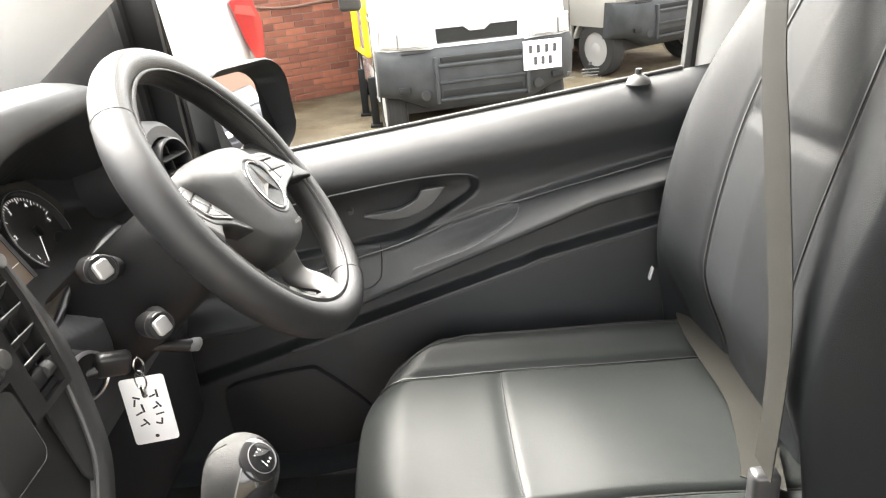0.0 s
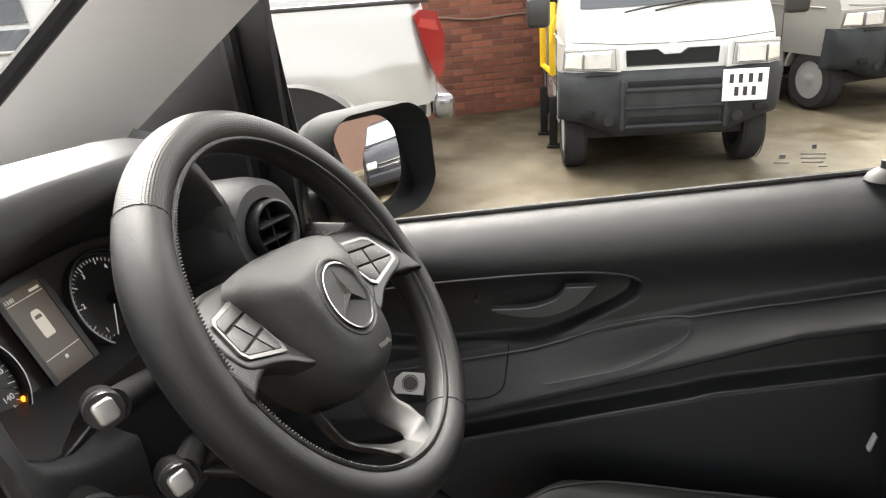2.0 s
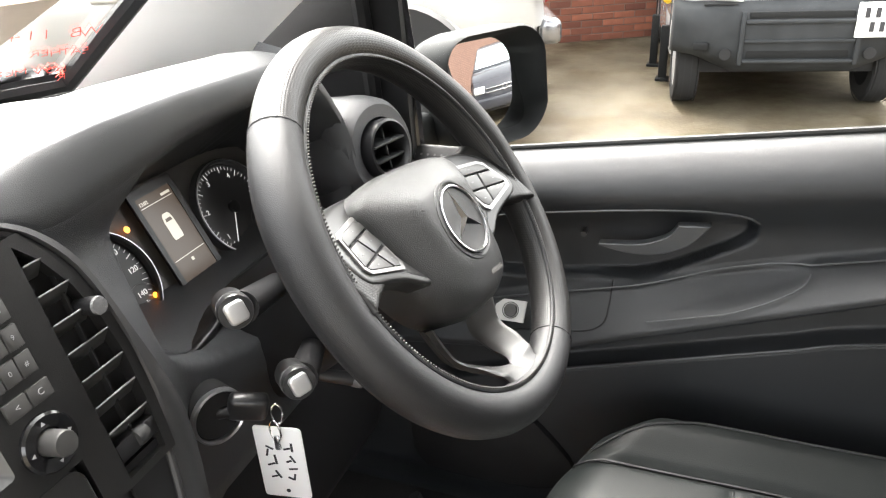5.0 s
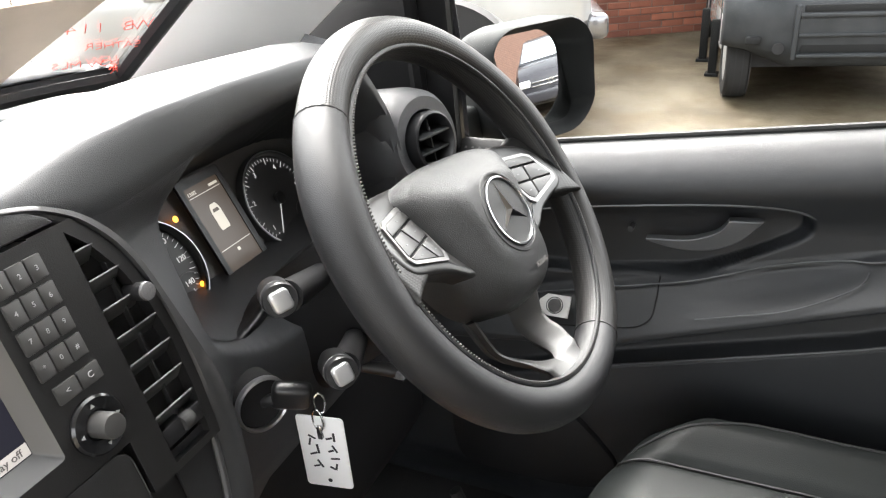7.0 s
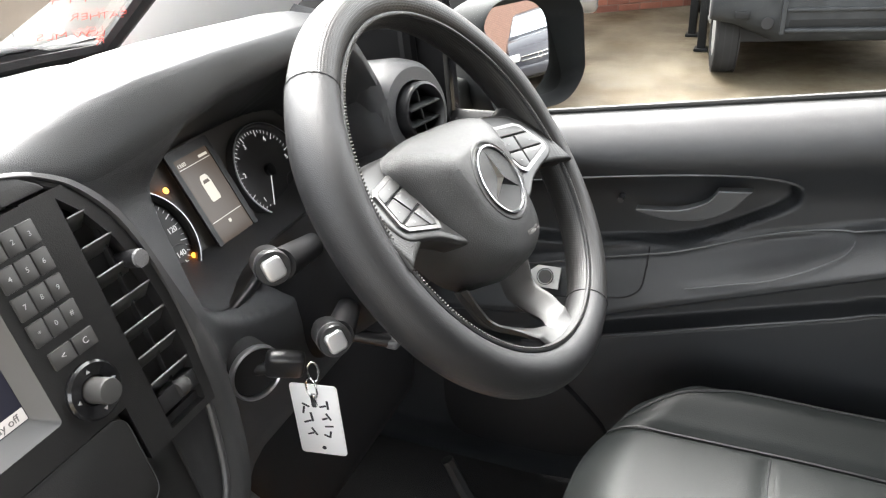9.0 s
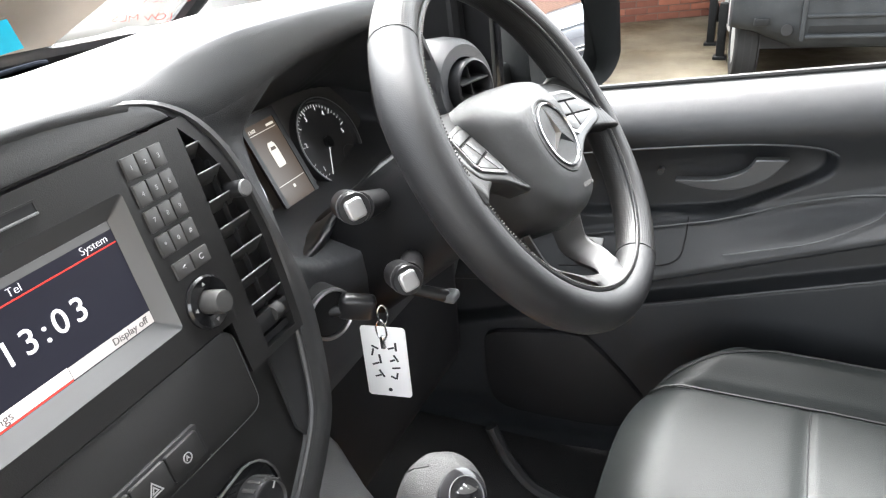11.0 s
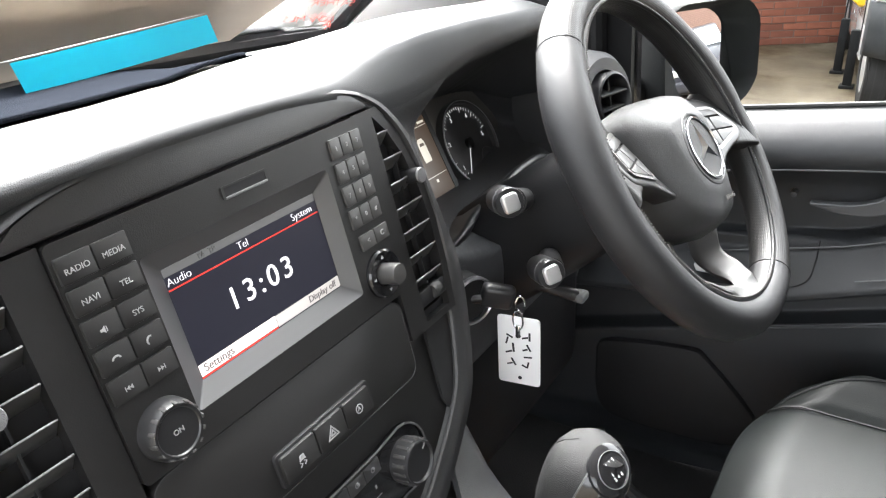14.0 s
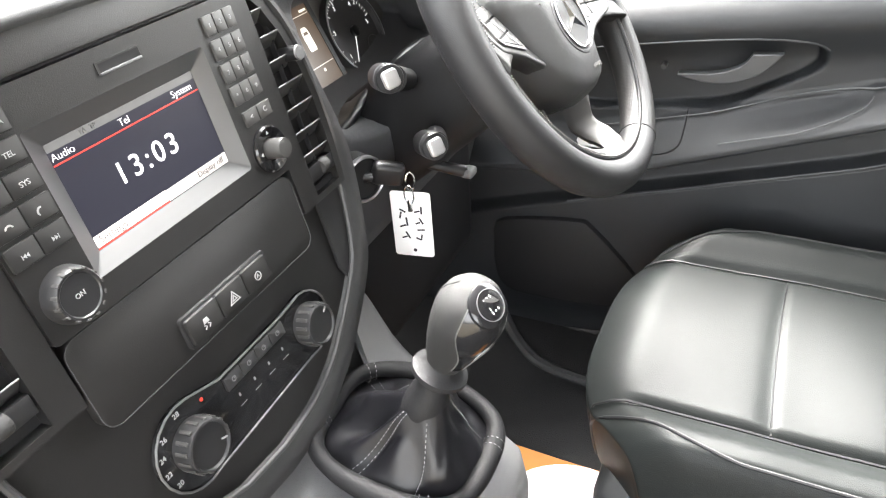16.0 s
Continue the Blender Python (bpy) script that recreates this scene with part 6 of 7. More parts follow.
def wheel(t, c, r, w, axis, cover=True):
    """A tyre with a wheel cover; axis points outwards."""
    m = Matrix.Translation(c) @ Vector(axis).to_track_quat("Z", "Y").to_matrix().to_4x4()
    h = w / 2
    wh = part("wheel", lathe([(r * 0.60, -h), (r * 0.9, -h), (r * 0.985, -h * 0.75), (r, -h * 0.4), (r, h * 0.4), (r * 0.985, h * 0.75), (r * 0.9, h), (r * 0.62, h)], 36, m, ring=True), M_TYRE, t, "black tyre")
    for k in (-0.45, -0.15, 0.15, 0.45):
        part("tread_groove", lathe([(r * 1.001, k * w - 0.004), (r * 1.002, k * w - 0.004), (r * 1.002, k * w + 0.004), (r * 1.001, k * w + 0.004)], 36, m, ring=True), M_DARK, wh)
    part("rim", lathe([(r * 0.62, h * 0.9), (r * 0.58, h * 0.7), (r * 0.35, h * 0.75), (r * 0.2, h * 0.95), (0.001, h)], 30, m), M_WHEEL, wh, "grey wheel cover")
    for k in range(6):
        part("vent_hole", box((r * 0.46, 0, h * 0.74), (r * 0.13, r * 0.10, 0.012), 0.004, m=m @ Matrix.Rotation(k * math.pi / 3, 4, "Z")), M_DARK, wh)
    return wh


def small_van(name, label, m, paint, near):
    """A cab-over microvan; local x across its front, y backwards, z up; its front stands at y 0."""
    t = thing(name, label, "van")
    W = 0.70

    def sect(z):
        # half width and front y at a height
        hw = table(((0.22, 0.64), (0.45, 0.69), (0.72, 0.70), (1.0, 0.695), (1.3, 0.66), (1.75, 0.56)), z)
        fy = table(((0.22, 0.06), (0.70, 0.045), (0.92, 0.09), (1.05, 0.16), (1.35, 0.42), (1.75, 0.80)), z)
        return hw, fy
    rings = []
    for z in (0.49, 0.52, 0.66, 0.72, 0.82, 0.92, 1.0, 1.08, 1.2, 1.35, 1.55, 1.72, 1.76):
        hw, fy = sect(z)
        rings.append([(-hw, fy + 0.20, z), (-hw * 0.985, fy + 0.06, z), (-hw * 0.92, fy + 0.012, z), (-hw * 0.5, fy - 0.012, z), (0, fy - 0.018, z), (hw * 0.5, fy - 0.012, z), (hw * 0.92, fy + 0.012, z), (hw * 0.985, fy + 0.06, z), (hw, fy + 0.20, z), (hw, 3.3, z), (-hw, 3.3, z)])
    part("body", loft(rings), paint, t, "painted steel body", angle=35, m=m)
    # windscreen and side glass
    part("windscreen", loft([[(x * sect(z)[0], sect(z)[1] - 0.024 + 0.03 * abs(x) ** 3, z) for x in (-0.86, -0.5, 0, 0.5, 0.86)] for z in (1.13, 1.25, 1.4, 1.6)], closed=False), M_DGLASS, t, m=m)
    for s in (-1, 1):
        part("wiper", tube([(s * 0.1 - 0.2, 0.15, 1.10), (s * 0.1, 0.19, 1.13), (s * 0.1 + 0.3, 0.2, 1.16)], 0.008, 6), M_SATIN, t, m=m)
    # bumper with a lower grille, its recesses shaded by darker panels
    prof = ((0.285, 0.09), (0.31, 0.01), (0.38, -0.035), (0.47, -0.045), (0.58, -0.055), (0.69, -0.045), (0.735, 0.0), (0.735, 0.06))
    rings = []
    for x in (-0.735, -0.73, -0.69, -0.60, -0.36, -0.33, 0.33, 0.36, 0.60, 0.69, 0.73, 0.735):
        a = abs(x)
        bow = 0.15 * max(0, (a - 0.55) / 0.185) ** 2
        rise = 0.10 * step(0.36, 0.62, a)
        rings.append([(x, fy + bow * (1 if fy < 0.05 else 1.2) - 0.02 * (a < 0.345) * (0.25 < z < 0.6), z + rise * max(0, (0.60 - z) / 0.30)) for z, fy in prof])
    part("bumper", loft(rings), M_BUMPER, t, "weathered dark grey plastic bumper", angle=50, m=m)
    for z0, z1 in ((0.395, 0.49), (0.52, 0.605), (0.635, 0.68)):
        part("grille_recess", box((0, -0.052, (z0 + z1) / 2), (0.60, 0.02, z1 - z0), 0.008), M_RECESS, t, m=m)
    for z in (0.38, 0.505, 0.62):
        part("bumper_bar", box((0, -0.068, z), (0.64, 0.035, 0.022), 0.008), M_BUMPER, t, m=m)
    for x in (-0.335, 0.335):
        part("bumper_post", box((x, -0.066, 0.52), (0.03, 0.04, 0.33), 0.010), M_BUMPER, t, m=m)
    for s in (-1, 1):
        part("tow_hole", lathe([(0.038, 0), (0.034, 0.004), (0.001, 0.004)], 20, Matrix.Translation((s * 0.42, -0.052, 0.42)) @ Matrix.Rotation(radians(90), 4, "X")), M_DARK, t, m=m)
        part("side_slot", box((s * 0.57, -0.040, 0.47), (0.09, 0.03, 0.05), 0.01), M_RECESS, t, m=m)
        # lamp with a bright surround
        x0, x1 = (0.34, 0.70)
        poly = [(s * x0, 0.735), (s * 0.36, 0.90), (s * x1, 0.89), (s * 0.715, 0.74)]
        fr = part("lamp_frame", loft([[(x, 0.030 + 0.10 * max(0, (abs(x) - 0.5) / 0.2) ** 2, z) for x, z in poly], [(x, -0.012 + 0.10 * max(0, (abs(x) - 0.5) / 0.2) ** 2, z) for x, z in poly], [(s * 0.36 + (x - s * 0.36) * 0.95, -0.016 + 0.10 * max(0, (abs(x) - 0.5) / 0.2) ** 2, 0.815 + (z - 0.815) * 0.8) for x, z in poly]]), paint, t, m=m)
        part("headlamp", loft([[(s * x, -0.018 + 0.10 * max(0, (x - 0.5) / 0.2) ** 2, z) for x, z in ((0.40, 0.76), (0.40, 0.87), (0.585, 0.868), (0.585, 0.76))], [(s * x, -0.036 + 0.10 * max(0, (x - 0.5) / 0.2) ** 2, z) for x, z in ((0.41, 0.768), (0.41, 0.862), (0.58, 0.86), (0.58, 0.768))]]), M_LAMP, t, "clear headlamp", m=m)
        part("indicator", loft([[(s * x, -0.014 + 0.10 * max(0, (x - 0.5) / 0.2) ** 2, z) for x, z in ((0.592, 0.762), (0.592, 0.866), (0.69, 0.86), (0.70, 0.765))], [(s * x, -0.030 + 0.10 * max(0, (x - 0.5) / 0.2) ** 2, z) for x, z in ((0.597, 0.77), (0.597, 0.858), (0.685, 0.852), (0.693, 0.773))]]), M_INDIC, t, m=m)
        part("lamp_slot", box((s * 0.47, -0.012, 0.722), (0.20, 0.02, 0.012), 0.003), M_DARK, t, m=m)
        part("door_mirror", box((s * 0.86, 0.30, 1.12), (0.16, 0.09, 0.2), 0.03, 3), M_SATIN, t, m=m)
        edge = [(s * x, -0.020 + 0.10 * max(0, (x - 0.5) / 0.2) ** 2, z) for x, z in ((0.372, 0.752), (0.382, 0.885), (0.50, 0.884), (0.60, 0.882), (0.70, 0.872), (0.71, 0.755), (0.60, 0.752), (0.50, 0.752))]
        part("lamp_seal", tube(edge, 0.0035, 6, closed=True), M_GREY, t, m=m)
        part("lamp_divide", box((s * 0.589, -0.020, 0.815), (0.006, 0.03, 0.11), 0.002), M_GREY, t, m=m)
    gr = [(-0.30, 0.865), (-0.10, 0.865), (-0.055, 0.83), (0.055, 0.83), (0.10, 0.865), (0.30, 0.865), (0.295, 0.765), (-0.295, 0.765)]
    part("nose_grille", prism(gr, 0.02, m=Matrix(((1, 0, 0, 0), (0, 0, -1, 0.052), (0, 1, 0, 0), (0, 0, 0, 1)))), M_RECESS, t, "black mesh grille", m=m)
    part("grille_edge", tube([(x, 0.028, z) for x, z in gr], 0.0035, 6, closed=True), M_GREYD, t, m=m)
    part("badge", lathe([(0.033, 0), (0.033, 0.008), (0.026, 0.008), (0.026, 0.0)], 28, Matrix.Translation((0, 0.035, 0.875)) @ Matrix.Rotation(radians(78), 4, "X"), ring=True), M_SILVER, t, m=m)
    part("bonnet_line", tube([(-0.66, 0.10, 0.93), (-0.33, 0.055, 0.905), (0, 0.048, 0.90), (0.33, 0.055, 0.905), (0.66, 0.10, 0.93)], 0.003, 6), M_GREYD, t, m=m)
    if near:
        p = part("number_plate", box((0.445, -0.082, 0.625), (0.285, 0.012, 0.205), 0.004), M_PLATE, t, "white square number plate", m=m)
        for row, xs in ((0.668, (-0.09, -0.032, 0.03, 0.09)), (0.585, (-0.055, 0.0, 0.055))):
            for x in xs:
                part("plate_bar", box((0.445 + x, -0.0895, row), (0.026, 0.004, 0.058), 0.0), M_INK, p, m=m)
    for sx in (-1, 1):
        for yy in (0.42, 2.45):
            wheel_obs = wheel(t, m @ Vector((sx * 0.612, yy, 0.27)), 0.27, 0.155, m.to_3x3() @ Vector((sx, 0, 0)))
        arch = []
        for k in range(25):
            a = radians(14 + 112 * k / 24)
            arch.append([(sx * (0.60 + d), 0.42 + q * math.cos(a), 0.28 + q * math.sin(a)) for q, d in ((0.352, -0.02), (0.350, 0.085), (0.340, 0.092), (0.318, 0.088), (0.314, -0.02))])
        part("wheel_arch", loft(arch), paint, t, m=m)
    for sx in (-1, 1):
        part("side_sill", box((sx * 0.665, 1.43, 0.37), (0.05, 1.28, 0.26), 0.012), paint, t, m=m)
        part("rear_quarter", box((sx * 0.665, 3.02, 0.39), (0.05, 0.56, 0.22), 0.012), paint, t, m=m)
        part("door_gap", tube([(sx * 0.700, 0.80, z) for z in (0.30, 0.5, 0.72, 0.95)], 0.004, 5), M_DARK, t, m=m)
        part("waist_line", tube([(sx * 0.703, 0.30, 0.90), (sx * 0.703, 1.6, 0.92), (sx * 0.703, 3.2, 0.92)], 0.006, 6), paint, t, m=m)
    part("underside", box((0, 1.7, 0.30), (1.1, 3.0, 0.10)), M_DARK, t, m=m)
    return t


# Grille and trestle plastic; on the bumper its black paints the recesses' shade.
M_RECESS = mat("dark plastic and recess shade", (0.010, 0.0105, 0.011), 0.7, 0, 0.6, 150, vary=0.4, spec=0.2)
M_INDIC = mat("clear amber indicator", (0.66, 0.62, 0.55), 0.2)
M_PLATE = mat("white plate", (0.80, 0.80, 0.78), 0.35, vary=0.04)
small_van("small_van", "white microvan with a dark bumper parked facing the cab", Matrix.Translation((0.36, 5.42, 0)) @ Matrix.Rotation(radians(9), 4, "Z"), M_BODYW, True)
small_van("small_van", "grey microvan with a dark bumper parked further back", Matrix.Translation((2.50, 7.60, 0)) @ Matrix.Rotation(radians(30), 4, "Z"), M_BODYG, False)


def pickup():
    t = thing("pickup_truck", "silver white pickup truck parked alongside", "pickup")
    # local x forwards along its flank from the tail, y away, z up
    m = Matrix.Translation((-1.02, 4.50, 0)) @ Matrix.Rotation(radians(180 + 22), 4, "Z") @ Matrix.Diagonal((1, -1, 1, 1))

    def flank(z):
        return table(((0.50, 0.10), (0.62, 0.05), (0.80, 0.015), (0.95, 0.0), (1.12, 0.03), (1.22, 0.05), (1.29, 0.09)), z)

    def body(u, v):
        x = lerp(0.0, 5.2, u)
        z = lerp(0.52 + 0.20 * (1 - step(0.05, 0.50, x)), 1.29, v)
        y = flank(z)
        arch = math.hypot(x - 0.86, (z - 0.41))
        y -= 0.050 * (1 - step(0.50, 0.80, arch))
        y += 0.10 * (1 - step(0.0, 0.10, x)) ** 2
        return (x + (0.10 * (z - 0.9) if x < 0.1 else 0), y, z)
    bm = grid(body, 130, 24)
    kill = [f for f in bm.faces if math.hypot(f.calc_center_median().x - 0.86, f.calc_center_median().z - 0.40) < 0.51]
    bmesh.ops.delete(bm, geom=kill, context="FACES")
    for v in bm.verts:
        r = math.hypot(v.co.x - 0.86, v.co.z - 0.40)
        if 0.42 < r < 0.56 and v.is_boundary and v.co.z > 0.53:
            k = 0.51 / r
            v.co.x, v.co.z = 0.86 + (v.co.x - 0.86) * k, 0.40 + (v.co.z - 0.40) * k
    part("bed_side", bm, M_BODYS, t, "silver white painted flank", angle=60, m=m)
    part("tailgate", box((0.05, 0.95, 0.92), (0.06, 1.6, 0.62), 0.02), M_BODYS, t, m=m)
    part("far_side", box((2.6, 1.80, 0.92), (5.2, 0.06, 0.74), 0.02), M_BODYS, t, m=m)
    part("bed_floor", box((2.6, 0.95, 0.66), (5.1, 1.6, 0.06)), M_DARK, t, m=m)
    part("bed_rail", box((0.75, 0.13, 1.295), (1.5, 0.10, 0.03), 0.01), M_SATIN, t, m=m)
    part("arch_lining", lathe([(0.48, 0.0), (0.48, 0.25), (0.001, 0.25)], 40, m @ Matrix.Translation((0.88, 0.03, 0.40)) @ Matrix.Rotation(radians(-90), 4, "X")), M_DARK, t)
    wheel(t, m @ Vector((0.88, 0.16, 0.38)), 0.38, 0.25, m.to_3x3() @ Vector((0, -1, 0)))
    wheel(t, m @ Vector((4.2, 0.16, 0.38)), 0.38, 0.25, m.to_3x3() @ Vector((0, -1, 0)))
    # cab
    rings = []
    for z, x0, x1, y0 in ((1.26, 1.55, 3.75, 0.07), (1.32, 1.60, 3.62, 0.09), (1.60, 1.72, 3.1, 0.20), (1.72, 1.9, 2.9, 0.27), (1.76, 2.1, 2.75, 0.35)):
        rings.append([(x0, y0, z), (x1, y0, z), (x1, 1.84 - y0, z), (x0, 1.84 - y0, z)])
    part("cab", loft(rings), M_BODYS, t, m=m)
    for x0, x1 in ((1.35, 2.06), (2.16, 3.30)):
        part("door_window", loft([[(x0, flank(1.2) + d, 1.20), (x1, flank(1.2) + d, 1.20), (x1, flank(1.28) + d, 1.30), (x0, flank(1.28) + d, 1.30)] for d in (-0.012, -0.006)]), M_DGLASS, t, m=m)
        part("belt_strip", box(((x0 + x1) / 2, 0.022, 1.19), (x1 - x0, 0.02, 0.018), 0.004), M_SILVER, t, m=m)
        part("side_window", loft([[(x0, 0.088, 1.33), (x1, 0.088, 1.33), (x1 - 0.12, 0.165, 1.58), (x0 + 0.06, 0.165, 1.58)], [(x0, 0.082, 1.33), (x1, 0.082, 1.33), (x1 - 0.12, 0.158, 1.58), (x0 + 0.06, 0.158, 1.58)]]), M_DGLASS, t, m=m)
    for x in (1.10, 2.12, 3.30):
        part("door_gap", tube([(x, flank(z) - 0.001, z) for z in (0.56, 0.7, 0.85, 1.0, 1.15, 1.28)], 0.005, 5), M_DARK, t, m=m)
    for x in (2.30, 3.48):
        part("door_handle", box((x + 0.1, -0.012, 1.01), (0.24, 0.03, 0.04), 0.012, 3), M_SILVER, t, m=m)
    tail = [(-0.02, 1.235), (0.07, 1.25), (0.11, 1.22), (0.05, 1.00), (0.0, 0.86), (-0.045, 0.90), (-0.06, 1.10)]
    part("tail_lamp", prism(tail, 0.09, 0.02, 3, m=m @ Matrix(((1, 0, 0, 0), (0, 0, 1, -0.012), (0, 1, 0, 0), (0, 0, 0, 1)))), M_TAIL, t, "red tail lamp")
    part("tail_lamp_top", prism([(-0.01, 1.19), (0.075, 1.205), (0.09, 1.16), (-0.03, 1.13)], 0.012, 0.004, m=m @ Matrix(((1, 0, 0, 0), (0, 0, 1, -0.018), (0, 1, 0, 0), (0, 0, 0, 1)))), M_TAILP, t)
    part("rear_bumper", box((-0.05, 0.92, 0.68), (0.13, 1.7, 0.15), 0.04, 3), M_GREYCHROME, t, "chrome step bumper", m=m)
    part("sill", box((2.6, 0.07, 0.50), (3.4, 0.1, 0.10), 0.03, 3), M_SATIN, t, m=m)
    return t


M_GREYCHROME = mat("dull chrome", (0.20, 0.20, 0.21), 0.2, 0.8)
M_TAILP = mat("pink lamp lens", (0.30, 0.03, 0.025), 0.2)
pickup()


def stand():
    """A folded yellow steel trestle with dark legs."""
    t = thing("work_trestle", "yellow steel frame standing beside the white van", "trestle")
    for (x, y), z1 in (((-0.50, 6.28), 1.06), ((-0.62, 6.75), 1.15)):
        part("yellow_post", box((x, y, 0.5 + z1 / 2 - 0.12), (0.055, 0.05, z1 - 0.42), 0.008), M_YELLOW, t)
        part("leg", box((x, y, 0.21), (0.06, 0.06, 0.42), 0.006), M_RECESS, t)
        part("foot", box((x, y, 0.012), (0.10, 0.10, 0.024), 0.006), M_RECESS, t)
    part("cross_bar", rod((-0.50, 6.28, 0.98), (-0.62, 6.75, 0.98), 0.03), M_YELLOW, t)
    part("cross_bar", rod((-0.50, 6.28, 0.60), (-0.62, 6.75, 0.60), 0.022), M_YELLOW, t)
    arch = [(-0.50, 6.25, 0.85), (-0.485, 6.25, 1.0), (-0.43, 6.25, 1.04), (-0.385, 6.25, 1.0), (-0.375, 6.25, 0.70), (-0.38, 6.25, 0.45)]
    part("arched_arm", tube(curve(arch, 6), 0.022, 8), M_YELLOW, t)
    part("top_box", box((-0.52, 6.4, 1.28), (0.16, 0.3, 0.30), 0.03, 3), M_RECESS, t, "grey cover on top")


stand()


# dark hatchback behind, which the mirror shows
def rear_car():
    t = thing("parked_car", "black hatchback parked behind, seen in the door mirror", "car")
    m = Matrix.Translation(REAR_P) @ Matrix.Rotation(radians(REAR_A), 4, "Z")
    rings = []
    for x, zb, zt, hw in ((0.0, 0.35, 0.62, 0.70), (0.05, 0.25, 0.72, 0.80), (0.25, 0.22, 0.86, 0.86), (0.9, 0.22, 0.97, 0.88), (1.25, 0.22, 1.02, 0.88), (4.1, 0.25, 1.0, 0.86)):
        rings.append([(x, -hw, zb), (x, -hw, zt - 0.12), (x, -hw * 0.93, zt - 0.02), (x, -hw * 0.5, zt), (x, hw * 0.5, zt), (x, hw * 0.93, zt - 0.02), (x, hw, zt - 0.12), (x, hw, zb)])
    part("body", loft(rings), M_BODYK, t, angle=35, m=m)
    rings = []
    for z, x0, x1, hw in ((0.98, 1.0, 4.0, 0.80), (1.2, 1.38, 3.85, 0.72), (1.42, 1.78, 3.5, 0.62), (1.47, 2.0, 3.3, 0.5)):
        rings.append([(x0, -hw, z), (x0, hw, z), (x1, hw, z), (x1, -hw, z)])
    part("cabin", loft(rings), M_BODYK, t, m=m)
    part("windscreen", loft([[(x - 0.012, -hw, z), (x - 0.012, hw, z)] for z, x, hw in ((1.02, 1.06, 0.74), (1.2, 1.37, 0.68), (1.40, 1.73, 0.60))], closed=False), M_REARGLASS, t, m=m)
    for z in (0.60, 0.67):
        part("grille_bar", box((-0.005, 0, z), (0.03, 0.95, 0.018), 0.005), M_CHROME, t, m=m)
    part("badge", lathe([(0.06, 0), (0.06, 0.02), (0.045, 0.02), (0.045, 0)], 24, Matrix.Translation((-0.01, 0, 0.635)) @ Matrix.Rotation(radians(-90), 4, "Y"), ring=True), M_CHROME, t, m=m)
    for s in (-1, 1):
        part("headlamp", box((0.06, s * 0.64, 0.66), (0.16, 0.26, 0.13), 0.03, 3), M_LAMP, t, m=m)
        for x in (0.75, 3.35):
            wheel(t, m @ Vector((x, s * 0.78, 0.31)), 0.31, 0.2, m.to_3x3() @ Vector((0, s, 0)))
    part("bumper", box((0.0, 0, 0.40), (0.14, 1.5, 0.22), 0.05, 3), M_BODYK, t, m=m)


# Pale blue-grey paints the sky's reflection into this windscreen.
M_REARGLASS = mat("sky-toned car glass", (0.30, 0.34, 0.36), 0.05, coat=0.5)
REAR_P, REAR_A = (4.5, 2.55, 0), 8
rear_car()


# ---- brick walls ----
def mat_brick():
    m = mat("red brick", (0.22, 0.080, 0.051), 0.85, 0, 0.7, 55, vary=0.3, stain=8)
    n, l = m.node_tree.nodes, m.node_tree.links
    info = n.new("ShaderNodeObjectInfo")
    mix = n.new("ShaderNodeMix")
    mix.data_type, mix.blend_type = "RGBA", "MULTIPLY"
    ramp = n.new("ShaderNodeValToRGB")
    ramp.color_ramp.elements[0].color = (0.55, 0.50, 0.50, 1)
    ramp.color_ramp.elements[1].color = (1.25, 1.2, 1.1, 1)
    l.new(info.outputs["Random"], ramp.inputs["Fac"])
    b = n["Principled BSDF"]
    src = b.inputs["Base Color"].links[0].from_socket
    l.new(src, mix.inputs["A"])
    l.new(ramp.outputs["Color"], mix.inputs["B"])
    mix.inputs["Factor"].default_value = 1.0
    l.new(mix.outputs["Result"], b.inputs["Base Color"])
    return m


def mat_brick_far():
    m = mat("red brick further off", (0.10, 0.054, 0.040), 0.85, 0, 0.5, 30, vary=0.35, stain=6)
    return m


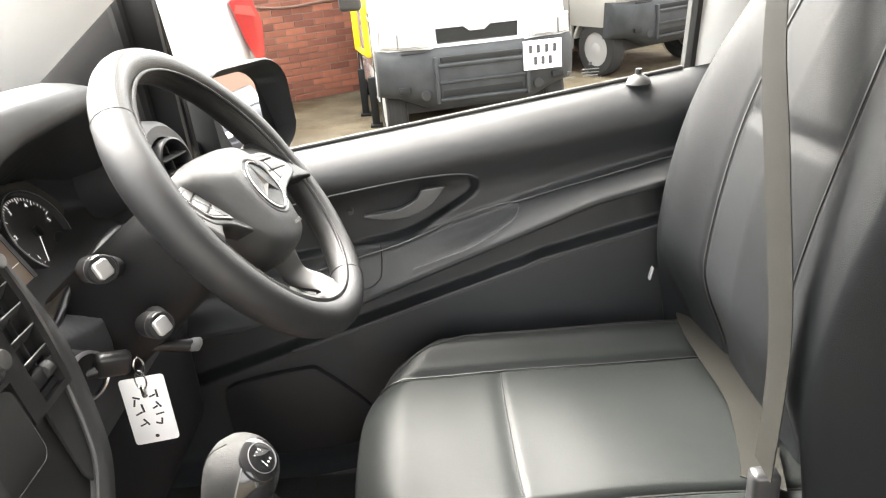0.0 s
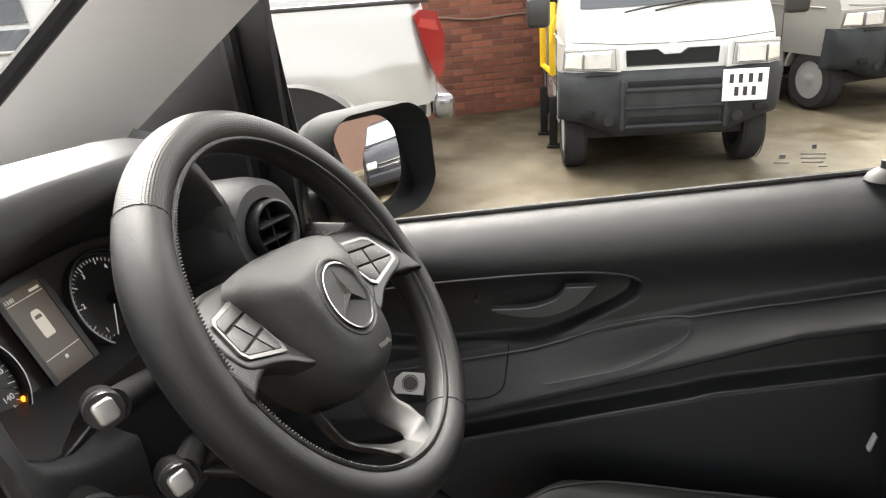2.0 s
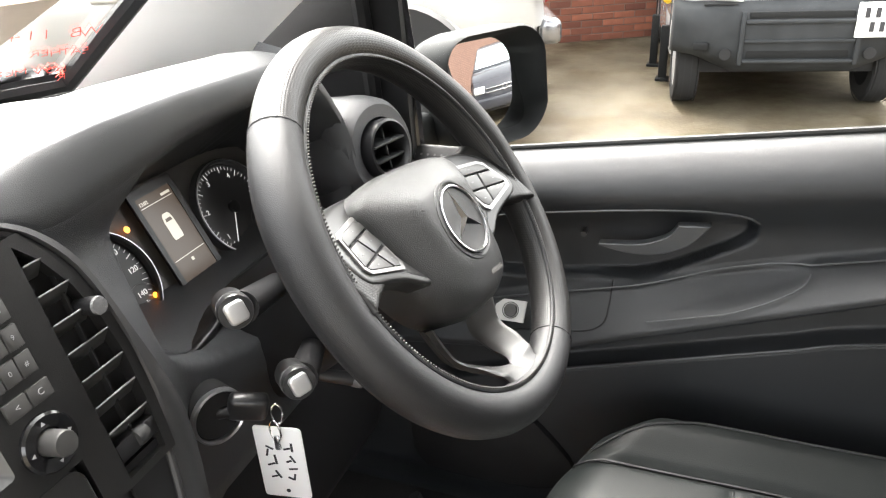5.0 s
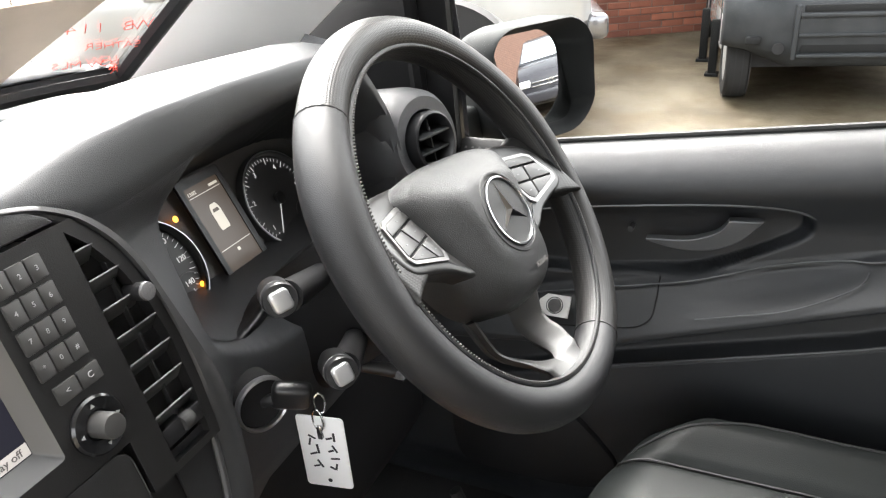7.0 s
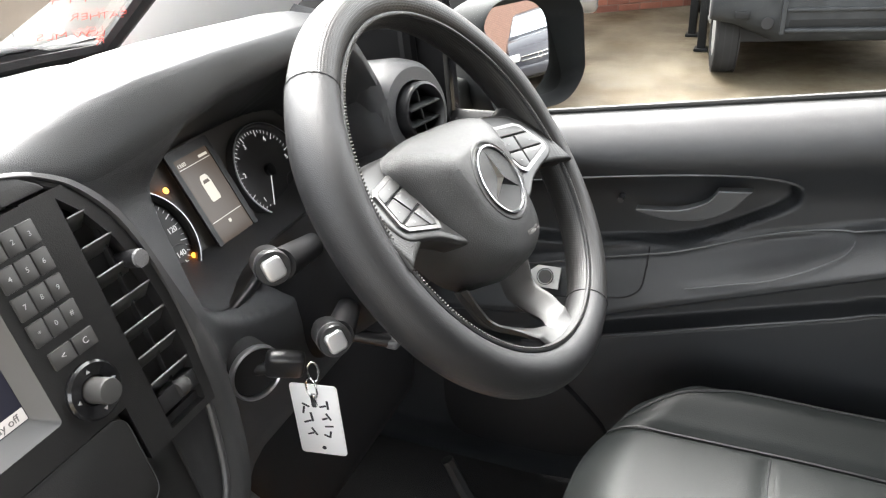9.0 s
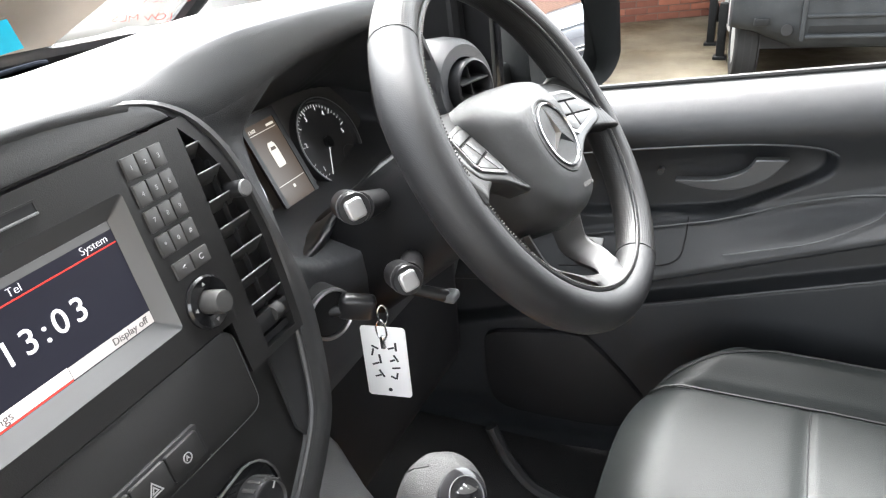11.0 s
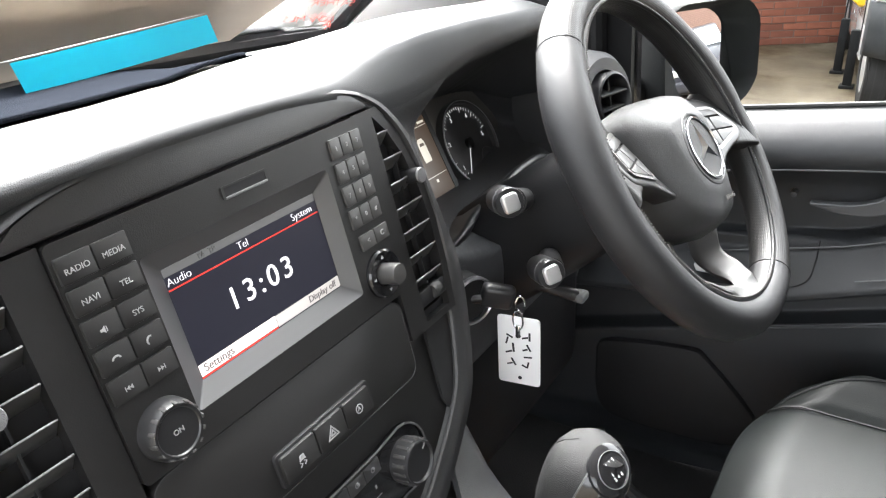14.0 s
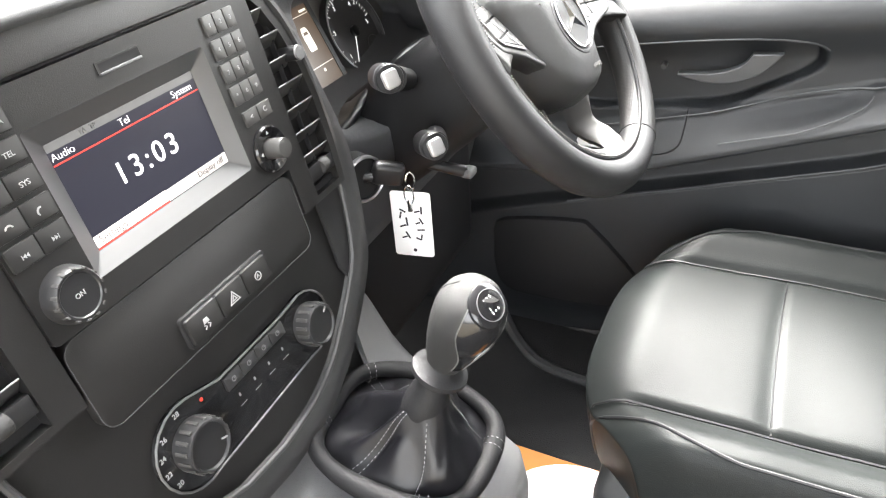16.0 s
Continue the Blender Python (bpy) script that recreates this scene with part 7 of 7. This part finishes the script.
def brick_wall(name, label, m, length, height, near):
    """Stretcher courses; local x along the wall, y out of its face, z up."""
    t = thing(name, label, "wall", kind="structure")
    part("mortar_bed", box((length / 2, -0.115, height / 2), (length, 0.23, height), m=m), M_MORTAR, t)
    mb = M_BRICK
    rows, n0, n1 = int(height / 0.066), near[0], near[1]
    rng = random.Random(7)
    shapes = []
    for k in range(4):
        b = box((0, 0, 0), (0.205, 0.10, 0.057), 0.003, 1)
        for v in b.verts:
            v.co += Vector((rng.uniform(-1, 1), rng.uniform(-1, 1), rng.uniform(-1, 1))) * 0.0015
        me = bpy.data.meshes.new("brick")
        b.to_mesh(me)
        b.free()
        me.materials.append(mb)
        shapes.append(me)
    rest = bmesh.new()
    for r in range(rows):
        x = -0.107 if r % 2 else 0.0
        while x < length - 0.1:
            cx, cz = x + 0.107, 0.033 + r * 0.066
            out = -0.045 + rng.uniform(-0.003, 0.003)
            if n0 <= cx <= n1 and cz < near[2]:
                ob = new("brick", rng.choice(shapes))
                ob.parent = t
                ob.matrix_local = m @ Matrix.Translation((cx, out, cz))
            else:
                c = Matrix.Translation((cx, out, cz))
                vs = [rest.verts.new(m @ c @ Vector(p)) for p in ((-0.1025, 0.05, -0.0285), (0.1025, 0.05, -0.0285), (0.1025, 0.05, 0.0285), (-0.1025, 0.05, 0.0285), (-0.1025, -0.02, -0.0285), (0.1025, -0.02, -0.0285), (0.1025, -0.02, 0.0285), (-0.1025, -0.02, 0.0285))]
                for f in ((0, 1, 2, 3), (0, 4, 5, 1), (2, 6, 7, 3), (1, 5, 6, 2), (0, 3, 7, 4)):
                    rest.faces.new([vs[i] for i in f])
            x += 0.214
    if len(rest.verts):
        tagged(part("brickwork", rest, M_BRICKF, t), kind="stuff")
    else:
        rest.free()
    return t


M_BRICK = mat_brick()
M_BRICKF = mat_brick_far()
WALL_A = radians(27)
WALL = Matrix.Translation((-5.8, 5.45, 0)) @ Matrix.Rotation(WALL_A, 4, "Z") @ Matrix.Diagonal((1, -1, 1, 1))
brick_wall("brick_wall", "red brick wall with pale mortar joints behind the vehicles", WALL, 12.0, 3.0, (4.35, 6.6, 1.9))


brick_wall("brick_wall", "red brick building behind the parked cars", Matrix.Translation((11.0, -3.0, 0)) @ Matrix.Rotation(radians(90), 4, "Z"), 14.0, 4.0, (99, 99, 0))


CABLE_Z = 0.93


def cable():
    t = thing("wall_cable", "thin grey cable sagging along the brick wall", "cable")
    pts = [WALL @ Vector((x, 0.02, CABLE_Z + 0.03 * math.sin(x * 1.7) + 0.02 * math.sin(6 * x))) for x in [lerp(3.9, 6.9, k / 40) for k in range(41)]]
    part("cable", tube(pts, 0.011, 6), M_MORTAR, t)


cable()
